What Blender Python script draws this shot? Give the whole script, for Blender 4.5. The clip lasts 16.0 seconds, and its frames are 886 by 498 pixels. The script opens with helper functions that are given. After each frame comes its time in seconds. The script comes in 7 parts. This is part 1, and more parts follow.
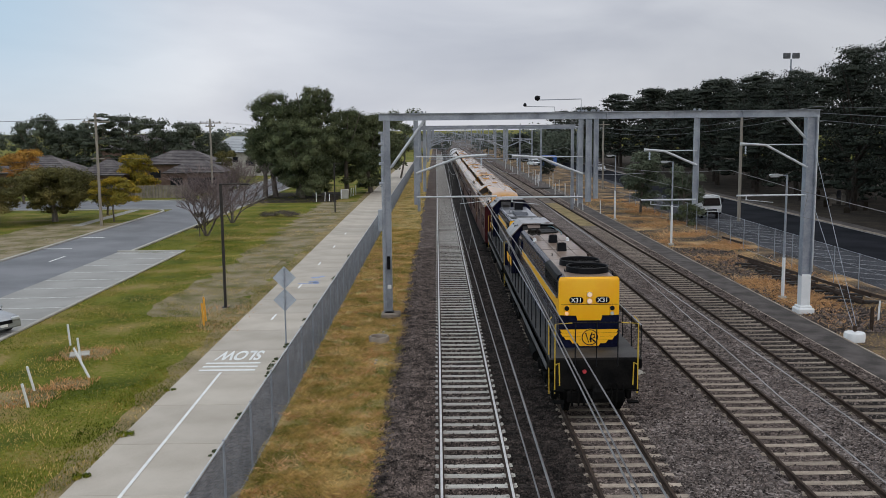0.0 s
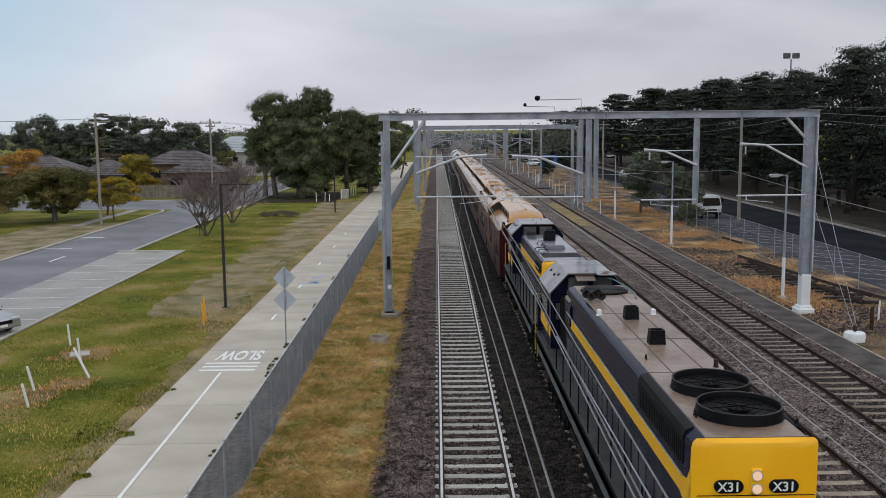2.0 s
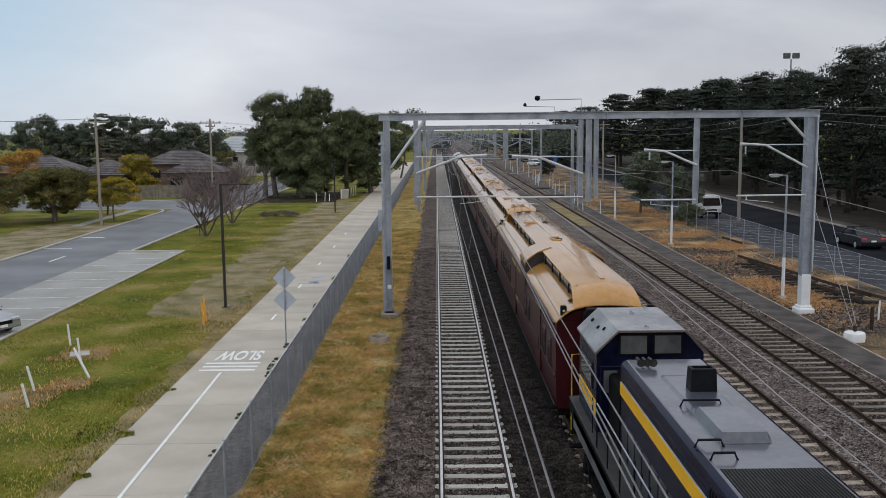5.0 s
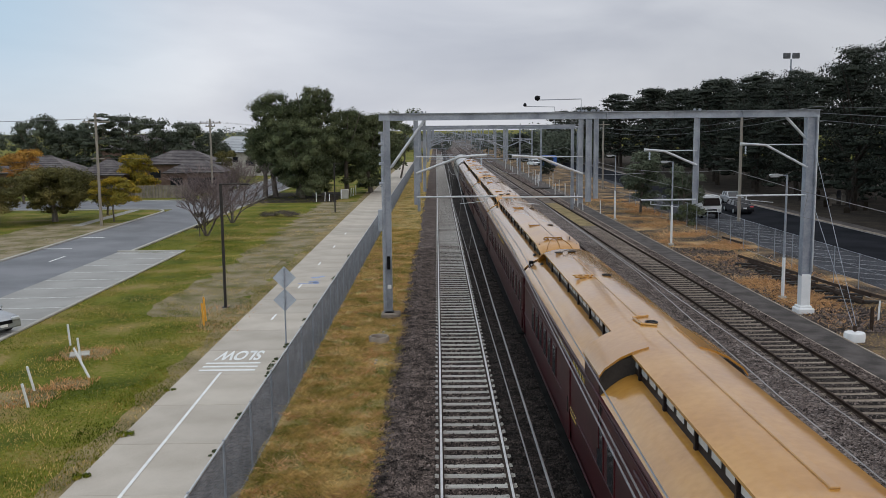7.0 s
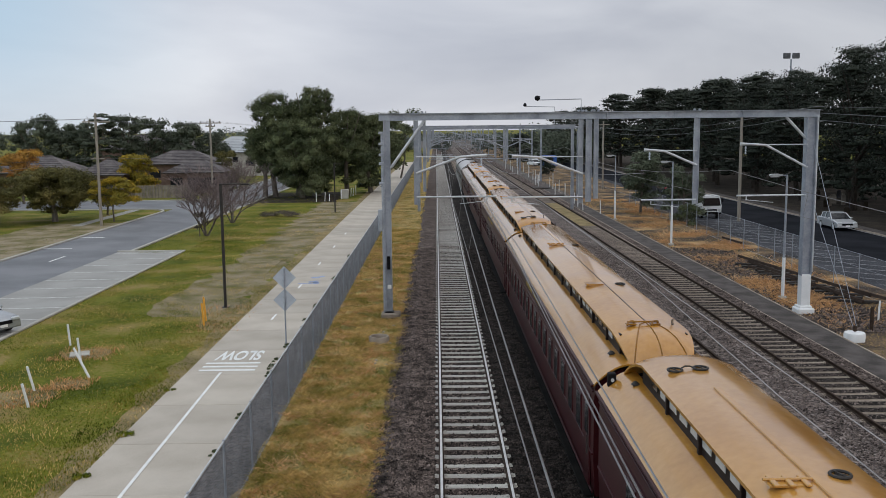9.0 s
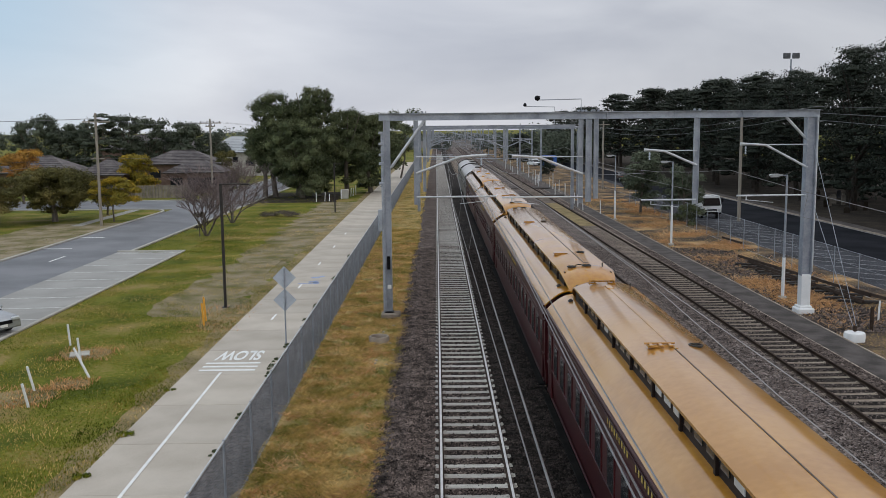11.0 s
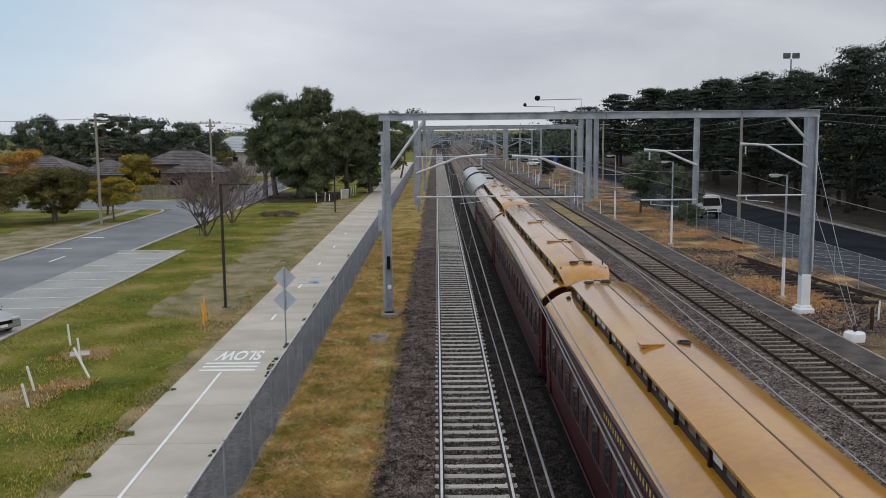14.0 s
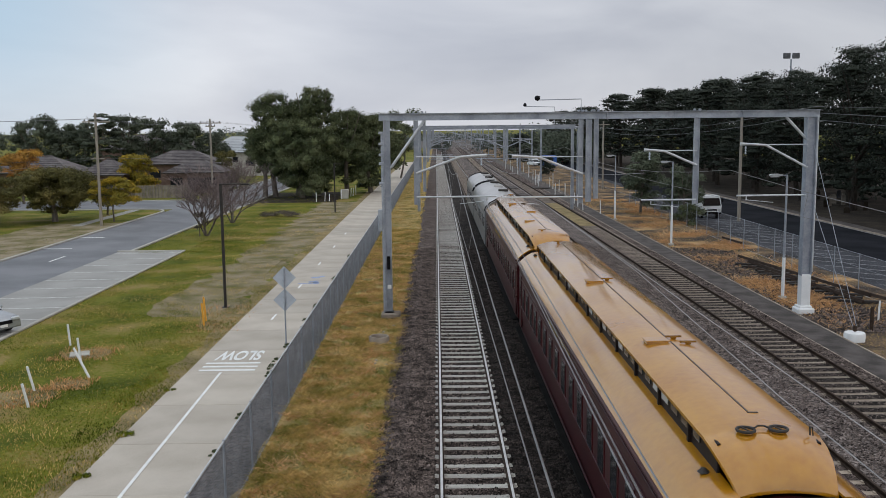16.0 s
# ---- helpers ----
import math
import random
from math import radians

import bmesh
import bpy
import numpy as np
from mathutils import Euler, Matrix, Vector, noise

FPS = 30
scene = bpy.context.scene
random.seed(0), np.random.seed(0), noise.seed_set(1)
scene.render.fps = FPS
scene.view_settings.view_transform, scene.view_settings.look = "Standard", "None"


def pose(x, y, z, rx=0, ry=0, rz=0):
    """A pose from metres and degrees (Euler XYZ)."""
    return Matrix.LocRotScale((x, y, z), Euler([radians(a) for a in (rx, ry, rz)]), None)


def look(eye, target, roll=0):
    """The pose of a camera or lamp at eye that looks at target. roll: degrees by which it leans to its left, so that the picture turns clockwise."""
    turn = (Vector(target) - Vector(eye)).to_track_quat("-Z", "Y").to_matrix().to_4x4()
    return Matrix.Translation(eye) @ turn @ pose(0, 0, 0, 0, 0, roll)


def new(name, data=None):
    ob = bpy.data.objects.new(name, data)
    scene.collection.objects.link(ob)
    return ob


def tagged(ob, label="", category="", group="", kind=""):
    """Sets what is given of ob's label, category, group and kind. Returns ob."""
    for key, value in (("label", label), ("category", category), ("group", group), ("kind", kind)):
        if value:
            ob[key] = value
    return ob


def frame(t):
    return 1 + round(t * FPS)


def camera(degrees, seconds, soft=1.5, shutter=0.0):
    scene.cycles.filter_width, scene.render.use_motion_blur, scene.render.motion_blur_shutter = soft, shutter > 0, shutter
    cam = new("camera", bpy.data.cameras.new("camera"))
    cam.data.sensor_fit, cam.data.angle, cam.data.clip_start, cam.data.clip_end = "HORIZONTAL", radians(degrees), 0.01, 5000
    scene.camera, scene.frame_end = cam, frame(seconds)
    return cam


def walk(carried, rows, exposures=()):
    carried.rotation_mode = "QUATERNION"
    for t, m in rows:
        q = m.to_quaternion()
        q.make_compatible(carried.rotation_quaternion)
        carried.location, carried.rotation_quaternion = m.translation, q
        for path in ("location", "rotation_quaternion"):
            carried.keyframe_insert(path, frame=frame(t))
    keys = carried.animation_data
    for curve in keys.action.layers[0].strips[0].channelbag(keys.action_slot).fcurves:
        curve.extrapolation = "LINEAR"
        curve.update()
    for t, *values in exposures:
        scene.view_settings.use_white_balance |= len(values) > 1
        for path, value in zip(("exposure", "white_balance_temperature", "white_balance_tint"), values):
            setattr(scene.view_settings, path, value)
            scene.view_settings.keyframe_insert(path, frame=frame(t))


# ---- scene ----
cam = camera(51.52, 16.0, 0.5)
EYE = (0.0, 0.0, 8.77)
walk(cam, [(0, look(EYE, (0.3011, 49.5746, 2.2686), -0.55)), (16, look(EYE, (0.3011, 49.5746, 2.2686), -0.55))])

# ---- light: overcast afternoon ----
world = bpy.data.worlds.new("overcast_sky")
scene.world = world
world.use_nodes = True
wn, wl = world.node_tree.nodes, world.node_tree.links
wn.clear()
sky = wn.new("ShaderNodeTexSky")
sky.sky_type = 'NISHITA'
sky.sun_disc = False
sky.sun_elevation = radians(38)
sky.sun_rotation = radians(20)
coord = wn.new("ShaderNodeTexCoord")
stretch = wn.new("ShaderNodeMapping")
stretch.inputs["Scale"].default_value = (1.0, 1.0, 3.2)
cloud = wn.new("ShaderNodeTexNoise")
cloud.inputs["Scale"].default_value = 2.6
cloud.inputs["Detail"].default_value = 5
cloud.inputs["Roughness"].default_value = 0.5
cloud.inputs["Distortion"].default_value = 0.35
ramp = wn.new("ShaderNodeValToRGB")
ramp.color_ramp.elements[0].position = 0.32
ramp.color_ramp.elements[0].color = (0.455, 0.485, 0.565, 1)
ramp.color_ramp.elements[1].position = 0.68
ramp.color_ramp.elements[1].color = (0.715, 0.740, 0.800, 1)
dim = wn.new("ShaderNodeVectorMath")
dim.operation = 'SCALE'
dim.inputs["Scale"].default_value = 0.075
mix = wn.new("ShaderNodeMix")
mix.data_type = 'RGBA'
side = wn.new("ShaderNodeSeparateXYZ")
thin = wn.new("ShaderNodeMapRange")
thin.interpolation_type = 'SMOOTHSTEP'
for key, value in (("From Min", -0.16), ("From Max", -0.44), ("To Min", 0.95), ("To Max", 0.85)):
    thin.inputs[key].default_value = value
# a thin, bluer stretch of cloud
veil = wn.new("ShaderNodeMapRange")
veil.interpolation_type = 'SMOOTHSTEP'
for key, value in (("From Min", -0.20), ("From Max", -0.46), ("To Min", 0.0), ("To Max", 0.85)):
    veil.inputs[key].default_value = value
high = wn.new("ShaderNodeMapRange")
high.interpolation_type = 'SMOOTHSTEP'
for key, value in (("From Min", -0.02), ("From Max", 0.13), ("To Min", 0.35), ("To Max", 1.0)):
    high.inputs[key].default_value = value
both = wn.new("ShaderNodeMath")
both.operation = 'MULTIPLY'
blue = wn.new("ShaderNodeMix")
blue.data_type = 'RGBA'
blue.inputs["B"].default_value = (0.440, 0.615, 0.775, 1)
back = wn.new("ShaderNodeBackground")
back.inputs["Strength"].default_value = 1.0
out = wn.new("ShaderNodeOutputWorld")
wl.new(coord.outputs["Generated"], stretch.inputs["Vector"])
wl.new(stretch.outputs["Vector"], cloud.inputs["Vector"])
wl.new(cloud.outputs["Fac"], ramp.inputs["Fac"])
wl.new(sky.outputs["Color"], dim.inputs[0])
wl.new(dim.outputs["Vector"], mix.inputs["A"])
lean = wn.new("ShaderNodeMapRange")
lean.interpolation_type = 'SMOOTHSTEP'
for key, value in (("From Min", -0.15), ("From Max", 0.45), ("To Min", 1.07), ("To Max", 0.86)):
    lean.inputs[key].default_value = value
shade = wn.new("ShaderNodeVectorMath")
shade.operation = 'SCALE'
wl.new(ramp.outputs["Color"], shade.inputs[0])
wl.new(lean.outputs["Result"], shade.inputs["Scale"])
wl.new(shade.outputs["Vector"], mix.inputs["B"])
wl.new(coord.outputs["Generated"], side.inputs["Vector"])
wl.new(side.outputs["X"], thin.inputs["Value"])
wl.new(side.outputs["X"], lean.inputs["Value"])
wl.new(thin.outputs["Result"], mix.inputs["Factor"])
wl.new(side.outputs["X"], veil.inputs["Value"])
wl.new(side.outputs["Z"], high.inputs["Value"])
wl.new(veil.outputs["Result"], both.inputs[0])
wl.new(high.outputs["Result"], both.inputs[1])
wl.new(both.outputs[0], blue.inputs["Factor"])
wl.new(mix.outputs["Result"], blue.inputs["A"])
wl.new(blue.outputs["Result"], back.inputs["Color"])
wl.new(back.outputs["Background"], out.inputs["Surface"])

sun_data = bpy.data.lights.new("sun", 'SUN')
sun_data.energy = 1.27
sun_data.angle = radians(150)
sun_data.color = (1.0, 0.985, 0.96)
sun = new("sun", sun_data)
sun.matrix_basis = look((0, 0, 60), (-5, 22, 0))
scene.view_settings.exposure = 0.0


# ---- materials ----
def surface(name, base, other, rough=0.7, metal=0.0, blotch=0.6, grain=14.0, bump=0.25, depth=0.01, lo=0.35, hi=0.65, third=None, spread=0.0, stretched=(1, 1, 1), islands=False, gloss_var=0.0, spec=None, coat=0.0, film=1.5):
    """Two colours in large blotches, broken up by a fine grain that also gives the relief. Scales are per metre."""
    m = bpy.data.materials.new(name)
    m.use_nodes = True
    n, l = m.node_tree.nodes, m.node_tree.links
    b = n["Principled BSDF"]
    b.inputs["Roughness"].default_value = rough
    b.inputs["Metallic"].default_value = metal
    b.inputs["Specular IOR Level"].default_value = spec if spec is not None else (0.15 if rough >= 0.7 else 0.5)
    b.inputs["Coat Weight"].default_value = coat
    b.inputs["Coat Roughness"].default_value = 0.13
    b.inputs["Coat IOR"].default_value = film
    tc = n.new("ShaderNodeTexCoord")
    mp = n.new("ShaderNodeMapping")
    mp.inputs["Scale"].default_value = stretched
    l.new(tc.outputs["Object"], mp.inputs["Vector"])
    big = n.new("ShaderNodeTexNoise")
    big.inputs["Scale"].default_value = blotch
    big.inputs["Detail"].default_value = 5
    fine = n.new("ShaderNodeTexNoise")
    fine.inputs["Scale"].default_value = grain
    fine.inputs["Detail"].default_value = 4
    l.new(mp.outputs["Vector"], big.inputs["Vector"])
    l.new(mp.outputs["Vector"], fine.inputs["Vector"])
    add = n.new("ShaderNodeMath")
    add.operation = 'MULTIPLY_ADD'
    add.inputs[1].default_value = 0.45
    l.new(fine.outputs["Fac"], add.inputs[0])
    sub = n.new("ShaderNodeMath")
    sub.operation = 'SUBTRACT'
    sub.inputs[1].default_value = 0.225
    l.new(big.outputs["Fac"], sub.inputs[0])
    l.new(sub.outputs[0], add.inputs[2])
    cr = n.new("ShaderNodeValToRGB")
    cr.color_ramp.elements[0].position, cr.color_ramp.elements[1].position = lo, hi
    cr.color_ramp.elements[0].color, cr.color_ramp.elements[1].color = (*base, 1), (*other, 1)
    if third:
        e = cr.color_ramp.elements.new((lo + hi) / 2)
        e.color = (*third, 1)
    l.new(add.outputs[0], cr.inputs["Fac"])
    colour = cr.outputs["Color"]
    if spread:
        info = n.new("ShaderNodeNewGeometry" if islands else "ShaderNodeObjectInfo")
        hsv = n.new("ShaderNodeHueSaturation")
        rng = n.new("ShaderNodeMapRange")
        rng.inputs["To Min"].default_value, rng.inputs["To Max"].default_value = 1 - spread, 1 + spread
        l.new(info.outputs["Random Per Island" if islands else "Random"], rng.inputs["Value"])
        l.new(rng.outputs["Result"], hsv.inputs["Value"])
        l.new(colour, hsv.inputs["Color"])
        colour = hsv.outputs["Color"]
    l.new(colour, b.inputs["Base Color"])
    if gloss_var:
        gr = n.new("ShaderNodeMapRange")
        gr.inputs["From Min"].default_value, gr.inputs["From Max"].default_value = 0.3, 0.7
        gr.inputs["To Min"].default_value, gr.inputs["To Max"].default_value = rough - gloss_var, rough + gloss_var
        l.new(big.outputs["Fac"], gr.inputs["Value"])
        l.new(gr.outputs["Result"], b.inputs["Roughness"])
    if bump:
        bp = n.new("ShaderNodeBump")
        bp.inputs["Strength"].default_value = bump
        bp.inputs["Distance"].default_value = depth
        l.new(fine.outputs["Fac"], bp.inputs["Height"])
        l.new(bp.outputs["Normal"], b.inputs["Normal"])
    return m


def gravel(name, tones, cells):
    """Crushed stone: every cell of a Voronoi pattern is one stone with its own tone and its own rounded relief."""
    m = surface(name, tones[0], tones[-1], 0.95, bump=0)
    n, l = m.node_tree.nodes, m.node_tree.links
    b = n["Principled BSDF"]
    tc = n.new("ShaderNodeTexCoord")
    stone = n.new("ShaderNodeTexVoronoi")
    stone.inputs["Scale"].default_value = cells
    l.new(tc.outputs["Object"], stone.inputs["Vector"])
    pick = n.new("ShaderNodeSeparateColor")
    l.new(stone.outputs["Color"], pick.inputs["Color"])
    patch = n.new("ShaderNodeTexNoise")
    patch.inputs["Scale"].default_value = 0.7
    patch.inputs["Detail"].default_value = 4
    l.new(tc.outputs["Object"], patch.inputs["Vector"])
    tone = n.new("ShaderNodeMath")
    tone.operation = 'MULTIPLY_ADD'
    tone.inputs[1].default_value = 0.75
    l.new(pick.outputs["Red"], tone.inputs[0])
    half = n.new("ShaderNodeMath")
    half.operation = 'MULTIPLY_ADD'
    half.inputs[1].default_value, half.inputs[2].default_value = 0.8, -0.27
    l.new(patch.outputs["Fac"], half.inputs[0])
    l.new(half.outputs[0], tone.inputs[2])
    cr = n.new("ShaderNodeValToRGB")
    cr.color_ramp.elements[0].color, cr.color_ramp.elements[1].color = (*tones[0], 1), (*tones[3], 1)
    for k in (1, 2):
        cr.color_ramp.elements.new(0.36 * k).color = (*tones[k], 1)
    l.new(tone.outputs[0], cr.inputs["Fac"])
    l.new(cr.outputs["Color"], b.inputs["Base Color"])
    bp = n.new("ShaderNodeBump")
    bp.invert = True
    bp.inputs["Strength"].default_value, bp.inputs["Distance"].default_value = 1.0, 0.05
    l.new(stone.outputs["Distance"], bp.inputs["Height"])
    l.new(bp.outputs["Normal"], b.inputs["Normal"])
    return m


def leaf_surface(name, base, other, tip=None, spread=0.35, lo=0.3, hi=0.7, blotch=0.35):
    m = surface(name, base, other, rough=0.6, blotch=blotch, grain=3.0, bump=0, lo=lo, hi=hi, third=tip, spread=spread, islands=True)
    b = m.node_tree.nodes["Principled BSDF"]
    b.inputs["Specular IOR Level"].default_value = 0.12
    return m


def glow(name, colour, strength):
    m = bpy.data.materials.new(name)
    m.use_nodes = True
    b = m.node_tree.nodes["Principled BSDF"]
    b.inputs["Base Color"].default_value = (*colour, 1)
    b.inputs["Emission Color"].default_value = (*colour, 1)
    b.inputs["Emission Strength"].default_value = strength
    return m


M_GRASS = surface("lawn", (0.056, 0.076, 0.006), (0.265, 0.190, 0.075), 0.95, blotch=0.30, grain=6, bump=0.7, depth=0.05, third=(0.146, 0.148, 0.016), lo=0.32, hi=0.70)
M_BLADE = leaf_surface("grass_blade", (0.066, 0.092, 0.005), (0.280, 0.215, 0.045), (0.168, 0.182, 0.012), lo=0.38, hi=0.64)
M_DRY = surface("dry_grass_ground", (0.140, 0.132, 0.040), (0.460, 0.325, 0.145), 0.95, blotch=0.9, grain=9, bump=0.8, depth=0.06, third=(0.290, 0.218, 0.086), lo=0.34, hi=0.66)
M_DRYBLADE = leaf_surface("dry_grass_blade", (0.235, 0.212, 0.046), (0.680, 0.475, 0.195), (0.480, 0.330, 0.106), lo=0.36, hi=0.64, blotch=0.55)
M_STRAW = leaf_surface("straw_blade", (0.650, 0.370, 0.175), (0.760, 0.500, 0.270), (0.540, 0.300, 0.135))
M_SOIL = surface("gritty_soil_with_straw", (0.046, 0.037, 0.033), (0.460, 0.290, 0.140), 0.95, blotch=0.40, grain=9, bump=0.9, depth=0.06, lo=0.38, hi=0.68, third=(0.150, 0.105, 0.064))
M_WORN = surface("worn_dry_lawn", (0.125, 0.115, 0.045), (0.290, 0.238, 0.165), 0.95, blotch=0.5, grain=12, bump=0.6, depth=0.03, third=(0.225, 0.184, 0.108), lo=0.36, hi=0.64)
M_EARTH = surface("bare_earth", (0.165, 0.128, 0.060), (0.300, 0.232, 0.122), 0.95, blotch=0.7, grain=16, bump=0.6, depth=0.03)
M_PATH = surface("path_concrete", (0.395, 0.348, 0.290), (0.495, 0.443, 0.378), 0.75, blotch=0.5, grain=30, bump=0.15, depth=0.004, spread=0.09)
M_BAY = surface("parking_bay_concrete", (0.285, 0.276, 0.258), (0.350, 0.340, 0.320), 0.8, blotch=0.4, grain=30, bump=0.1, depth=0.004)
M_ROAD = surface("street_asphalt", (0.150, 0.152, 0.162), (0.215, 0.216, 0.226), 0.7, blotch=0.25, grain=40, bump=0.2, depth=0.005)
# asphalt taken almost to black: the shade of the pines sits in this colour
M_DARKROAD = surface("shade_darkened_asphalt", (0.013, 0.014, 0.017), (0.024, 0.025, 0.030), 0.9, blotch=0.3, grain=40, bump=0.12, depth=0.004, spec=0.02)
# brown litter colour, darkened to hold the shade under trees
M_SHADEDLITTER = surface("shade_dark_litter", (0.020, 0.015, 0.011), (0.048, 0.037, 0.027), 0.95, blotch=0.5, grain=10, bump=0.5, depth=0.04)
M_LOT = surface("gravel_car_park", (0.030, 0.031, 0.037), (0.068, 0.070, 0.080), 0.9, blotch=0.22, grain=25, bump=0.4, depth=0.01)
M_FOOTWAY = surface("footway_asphalt", (0.046, 0.040, 0.037), (0.108, 0.094, 0.088), 0.8, blotch=1.1, grain=30, bump=0.2, depth=0.004)
M_KERB = surface("kerb_concrete", (0.360, 0.340, 0.300), (0.450, 0.430, 0.385), 0.8, blotch=1, grain=25, bump=0.2)
M_PAINT = surface("white_road_paint", (0.680, 0.680, 0.660), (0.800, 0.800, 0.780), 0.6, blotch=2, grain=30, bump=0.1, depth=0.002)
M_WORNPAINT = surface("worn_white_road_paint", (0.360, 0.352, 0.335), (0.600, 0.595, 0.580), 0.7, blotch=3, grain=25, bump=0.1, depth=0.002)
M_FADEDPAINT = surface("faded_white_road_paint", (0.170, 0.172, 0.180), (0.380, 0.380, 0.385), 0.7, blotch=2, grain=20, bump=0.1, depth=0.002)
M_BLUEPAINT = surface("blue_spray_paint", (0.200, 0.270, 0.480), (0.330, 0.390, 0.540), 0.7, blotch=3, grain=25, bump=0)
M_BALLAST = gravel("ballast_bed", ((0.013, 0.0095, 0.0080), (0.062, 0.046, 0.040), (0.145, 0.111, 0.096), (0.285, 0.228, 0.198)), 12.0)
M_YARD = gravel("dusty_yard_gravel", ((0.040, 0.034, 0.031), (0.095, 0.082, 0.076), (0.160, 0.142, 0.132), (0.240, 0.215, 0.200)), 13.0)
M_STONE = surface("ballast_stone", (0.024, 0.0185, 0.016), (0.165, 0.127, 0.110), 0.9, blotch=3, grain=30, bump=0.2, spread=0.8, islands=True)
M_STONEGREY = surface("clean_ballast_stone", (0.036, 0.028, 0.025), (0.180, 0.144, 0.128), 0.9, blotch=3, grain=30, bump=0.2, spread=0.8, islands=True)
# darker tones than the other ballast
M_STONEDARK = surface("dark_ballast_stone", (0.008, 0.0062, 0.0054), (0.056, 0.043, 0.038), 0.9, blotch=3, grain=30, bump=0.2, spread=0.8, islands=True)
M_BALLASTDARK = gravel("dark_ballast_bed", ((0.004, 0.0032, 0.0028), (0.014, 0.0112, 0.0096), (0.036, 0.029, 0.025), (0.100, 0.080, 0.069)), 12.0)
M_BALLASTGREY = gravel("clean_grey_ballast_bed", ((0.020, 0.016, 0.014), (0.084, 0.069, 0.063), (0.200, 0.166, 0.152), (0.390, 0.330, 0.302)), 12.0)
M_SLEEPER = surface("concrete_sleeper", (0.360, 0.338, 0.305), (0.530, 0.508, 0.468), 0.85, blotch=1.6, grain=25, bump=0.3, spread=0.18)
M_MIDSLEEPER = surface("dusty_grey_sleeper", (0.240, 0.196, 0.156), (0.420, 0.352, 0.285), 0.85, blotch=1.6, grain=25, bump=0.3, spread=0.2)
M_OLDSLEEPER = surface("brown_stained_sleeper", (0.150, 0.118, 0.092), (0.320, 0.270, 0.220), 0.85, blotch=1.6, grain=25, bump=0.3, spread=0.2)
M_RAIL = surface("rail_steel_worn", (0.640, 0.625, 0.610), (0.780, 0.765, 0.750), 0.30, 0.6, blotch=3, grain=20, bump=0.1)
M_RUST = surface("rusty_rail", (0.036, 0.024, 0.019), (0.070, 0.048, 0.036), 0.8, 0.2, blotch=3, grain=25, bump=0.2)
M_GALV = surface("galvanised_steel", (0.255, 0.275, 0.315), (0.375, 0.395, 0.435), 0.5, 0.3, blotch=1.6, grain=12, bump=0.1, spread=0.05)
M_MESH = surface("dulled_galvanised_wire", (0.150, 0.162, 0.180), (0.235, 0.248, 0.268), 0.55, 0.3, blotch=1.5, grain=12, bump=0)
M_GALVLIGHT = surface("bright_galvanised_tube", (0.480, 0.500, 0.520), (0.600, 0.615, 0.630), 0.45, 0.35, blotch=2, grain=12, bump=0.05)
M_PALEWIRE = surface("worn_bright_wire", (0.260, 0.240, 0.232), (0.360, 0.335, 0.325), 0.4, 0.3, blotch=2, grain=5, bump=0)
M_WIRE = surface("overhead_wire", (0.150, 0.138, 0.136), (0.220, 0.206, 0.202), 0.4, 0.4, blotch=2, grain=5, bump=0)
M_DARKWIRE = surface("dark_cable", (0.060, 0.062, 0.068), (0.100, 0.102, 0.110), 0.6, 0.0, blotch=2, grain=5, bump=0)
M_WHITE = surface("white_painted_steel", (0.720, 0.725, 0.730), (0.800, 0.800, 0.800), 0.5, blotch=2, grain=15, bump=0.05)
M_TIMBER = surface("weathered_pole_timber", (0.230, 0.200, 0.165), (0.330, 0.295, 0.250), 0.85, blotch=2, grain=10, bump=0.4, stretched=(6, 6, 0.5))
M_BLACK = surface("black_paint", (0.006, 0.006, 0.007), (0.012, 0.012, 0.014), 0.45, blotch=2, grain=20, bump=0.1, spec=0.07)
M_BROWNSTEEL = surface("dark_brown_pole_paint", (0.032, 0.028, 0.026), (0.050, 0.044, 0.040), 0.55, blotch=2, grain=20, bump=0.1, spec=0.18)
M_DARKTRIM = surface("sooty_brown_trim_paint", (0.012, 0.008, 0.008), (0.024, 0.016, 0.015), 0.5, blotch=2, grain=18, bump=0.05, spec=0.12)
M_SIGNBACK = surface("grey_sign_back", (0.400, 0.430, 0.480), (0.480, 0.510, 0.560), 0.45, 0.2, blotch=2, grain=10, bump=0.05)
M_ORANGE = surface("orange_marker_plastic", (0.760, 0.330, 0.030), (0.850, 0.420, 0.050), 0.5, blotch=3, grain=15, bump=0.05)
M_BARK = surface("bark", (0.085, 0.070, 0.058), (0.170, 0.145, 0.120), 0.9, blotch=2, grain=14, bump=0.5, stretched=(4, 4, 1))
M_DARKBARK = surface("dark_damp_bark", (0.022, 0.017, 0.014), (0.060, 0.047, 0.038), 0.9, blotch=2, grain=14, bump=0.5, stretched=(4, 4, 1))
M_GUM = leaf_surface("gum_foliage", (0.040, 0.054, 0.026), (0.150, 0.160, 0.080), (0.080, 0.095, 0.044), spread=0.45)
M_PINE = leaf_surface("cypress_foliage", (0.018, 0.023, 0.017), (0.038, 0.044, 0.030), (0.026, 0.032, 0.023), spread=0.16)
# distance haze is mixed into these two leaf colours, most in the first
M_HAZE = leaf_surface("haze_tinted_far_foliage", (0.105, 0.122, 0.112), (0.160, 0.175, 0.155), (0.130, 0.148, 0.132), spread=0.2)
M_FAR = leaf_surface("distant_foliage", (0.050, 0.064, 0.046), (0.125, 0.140, 0.098), (0.082, 0.096, 0.068))
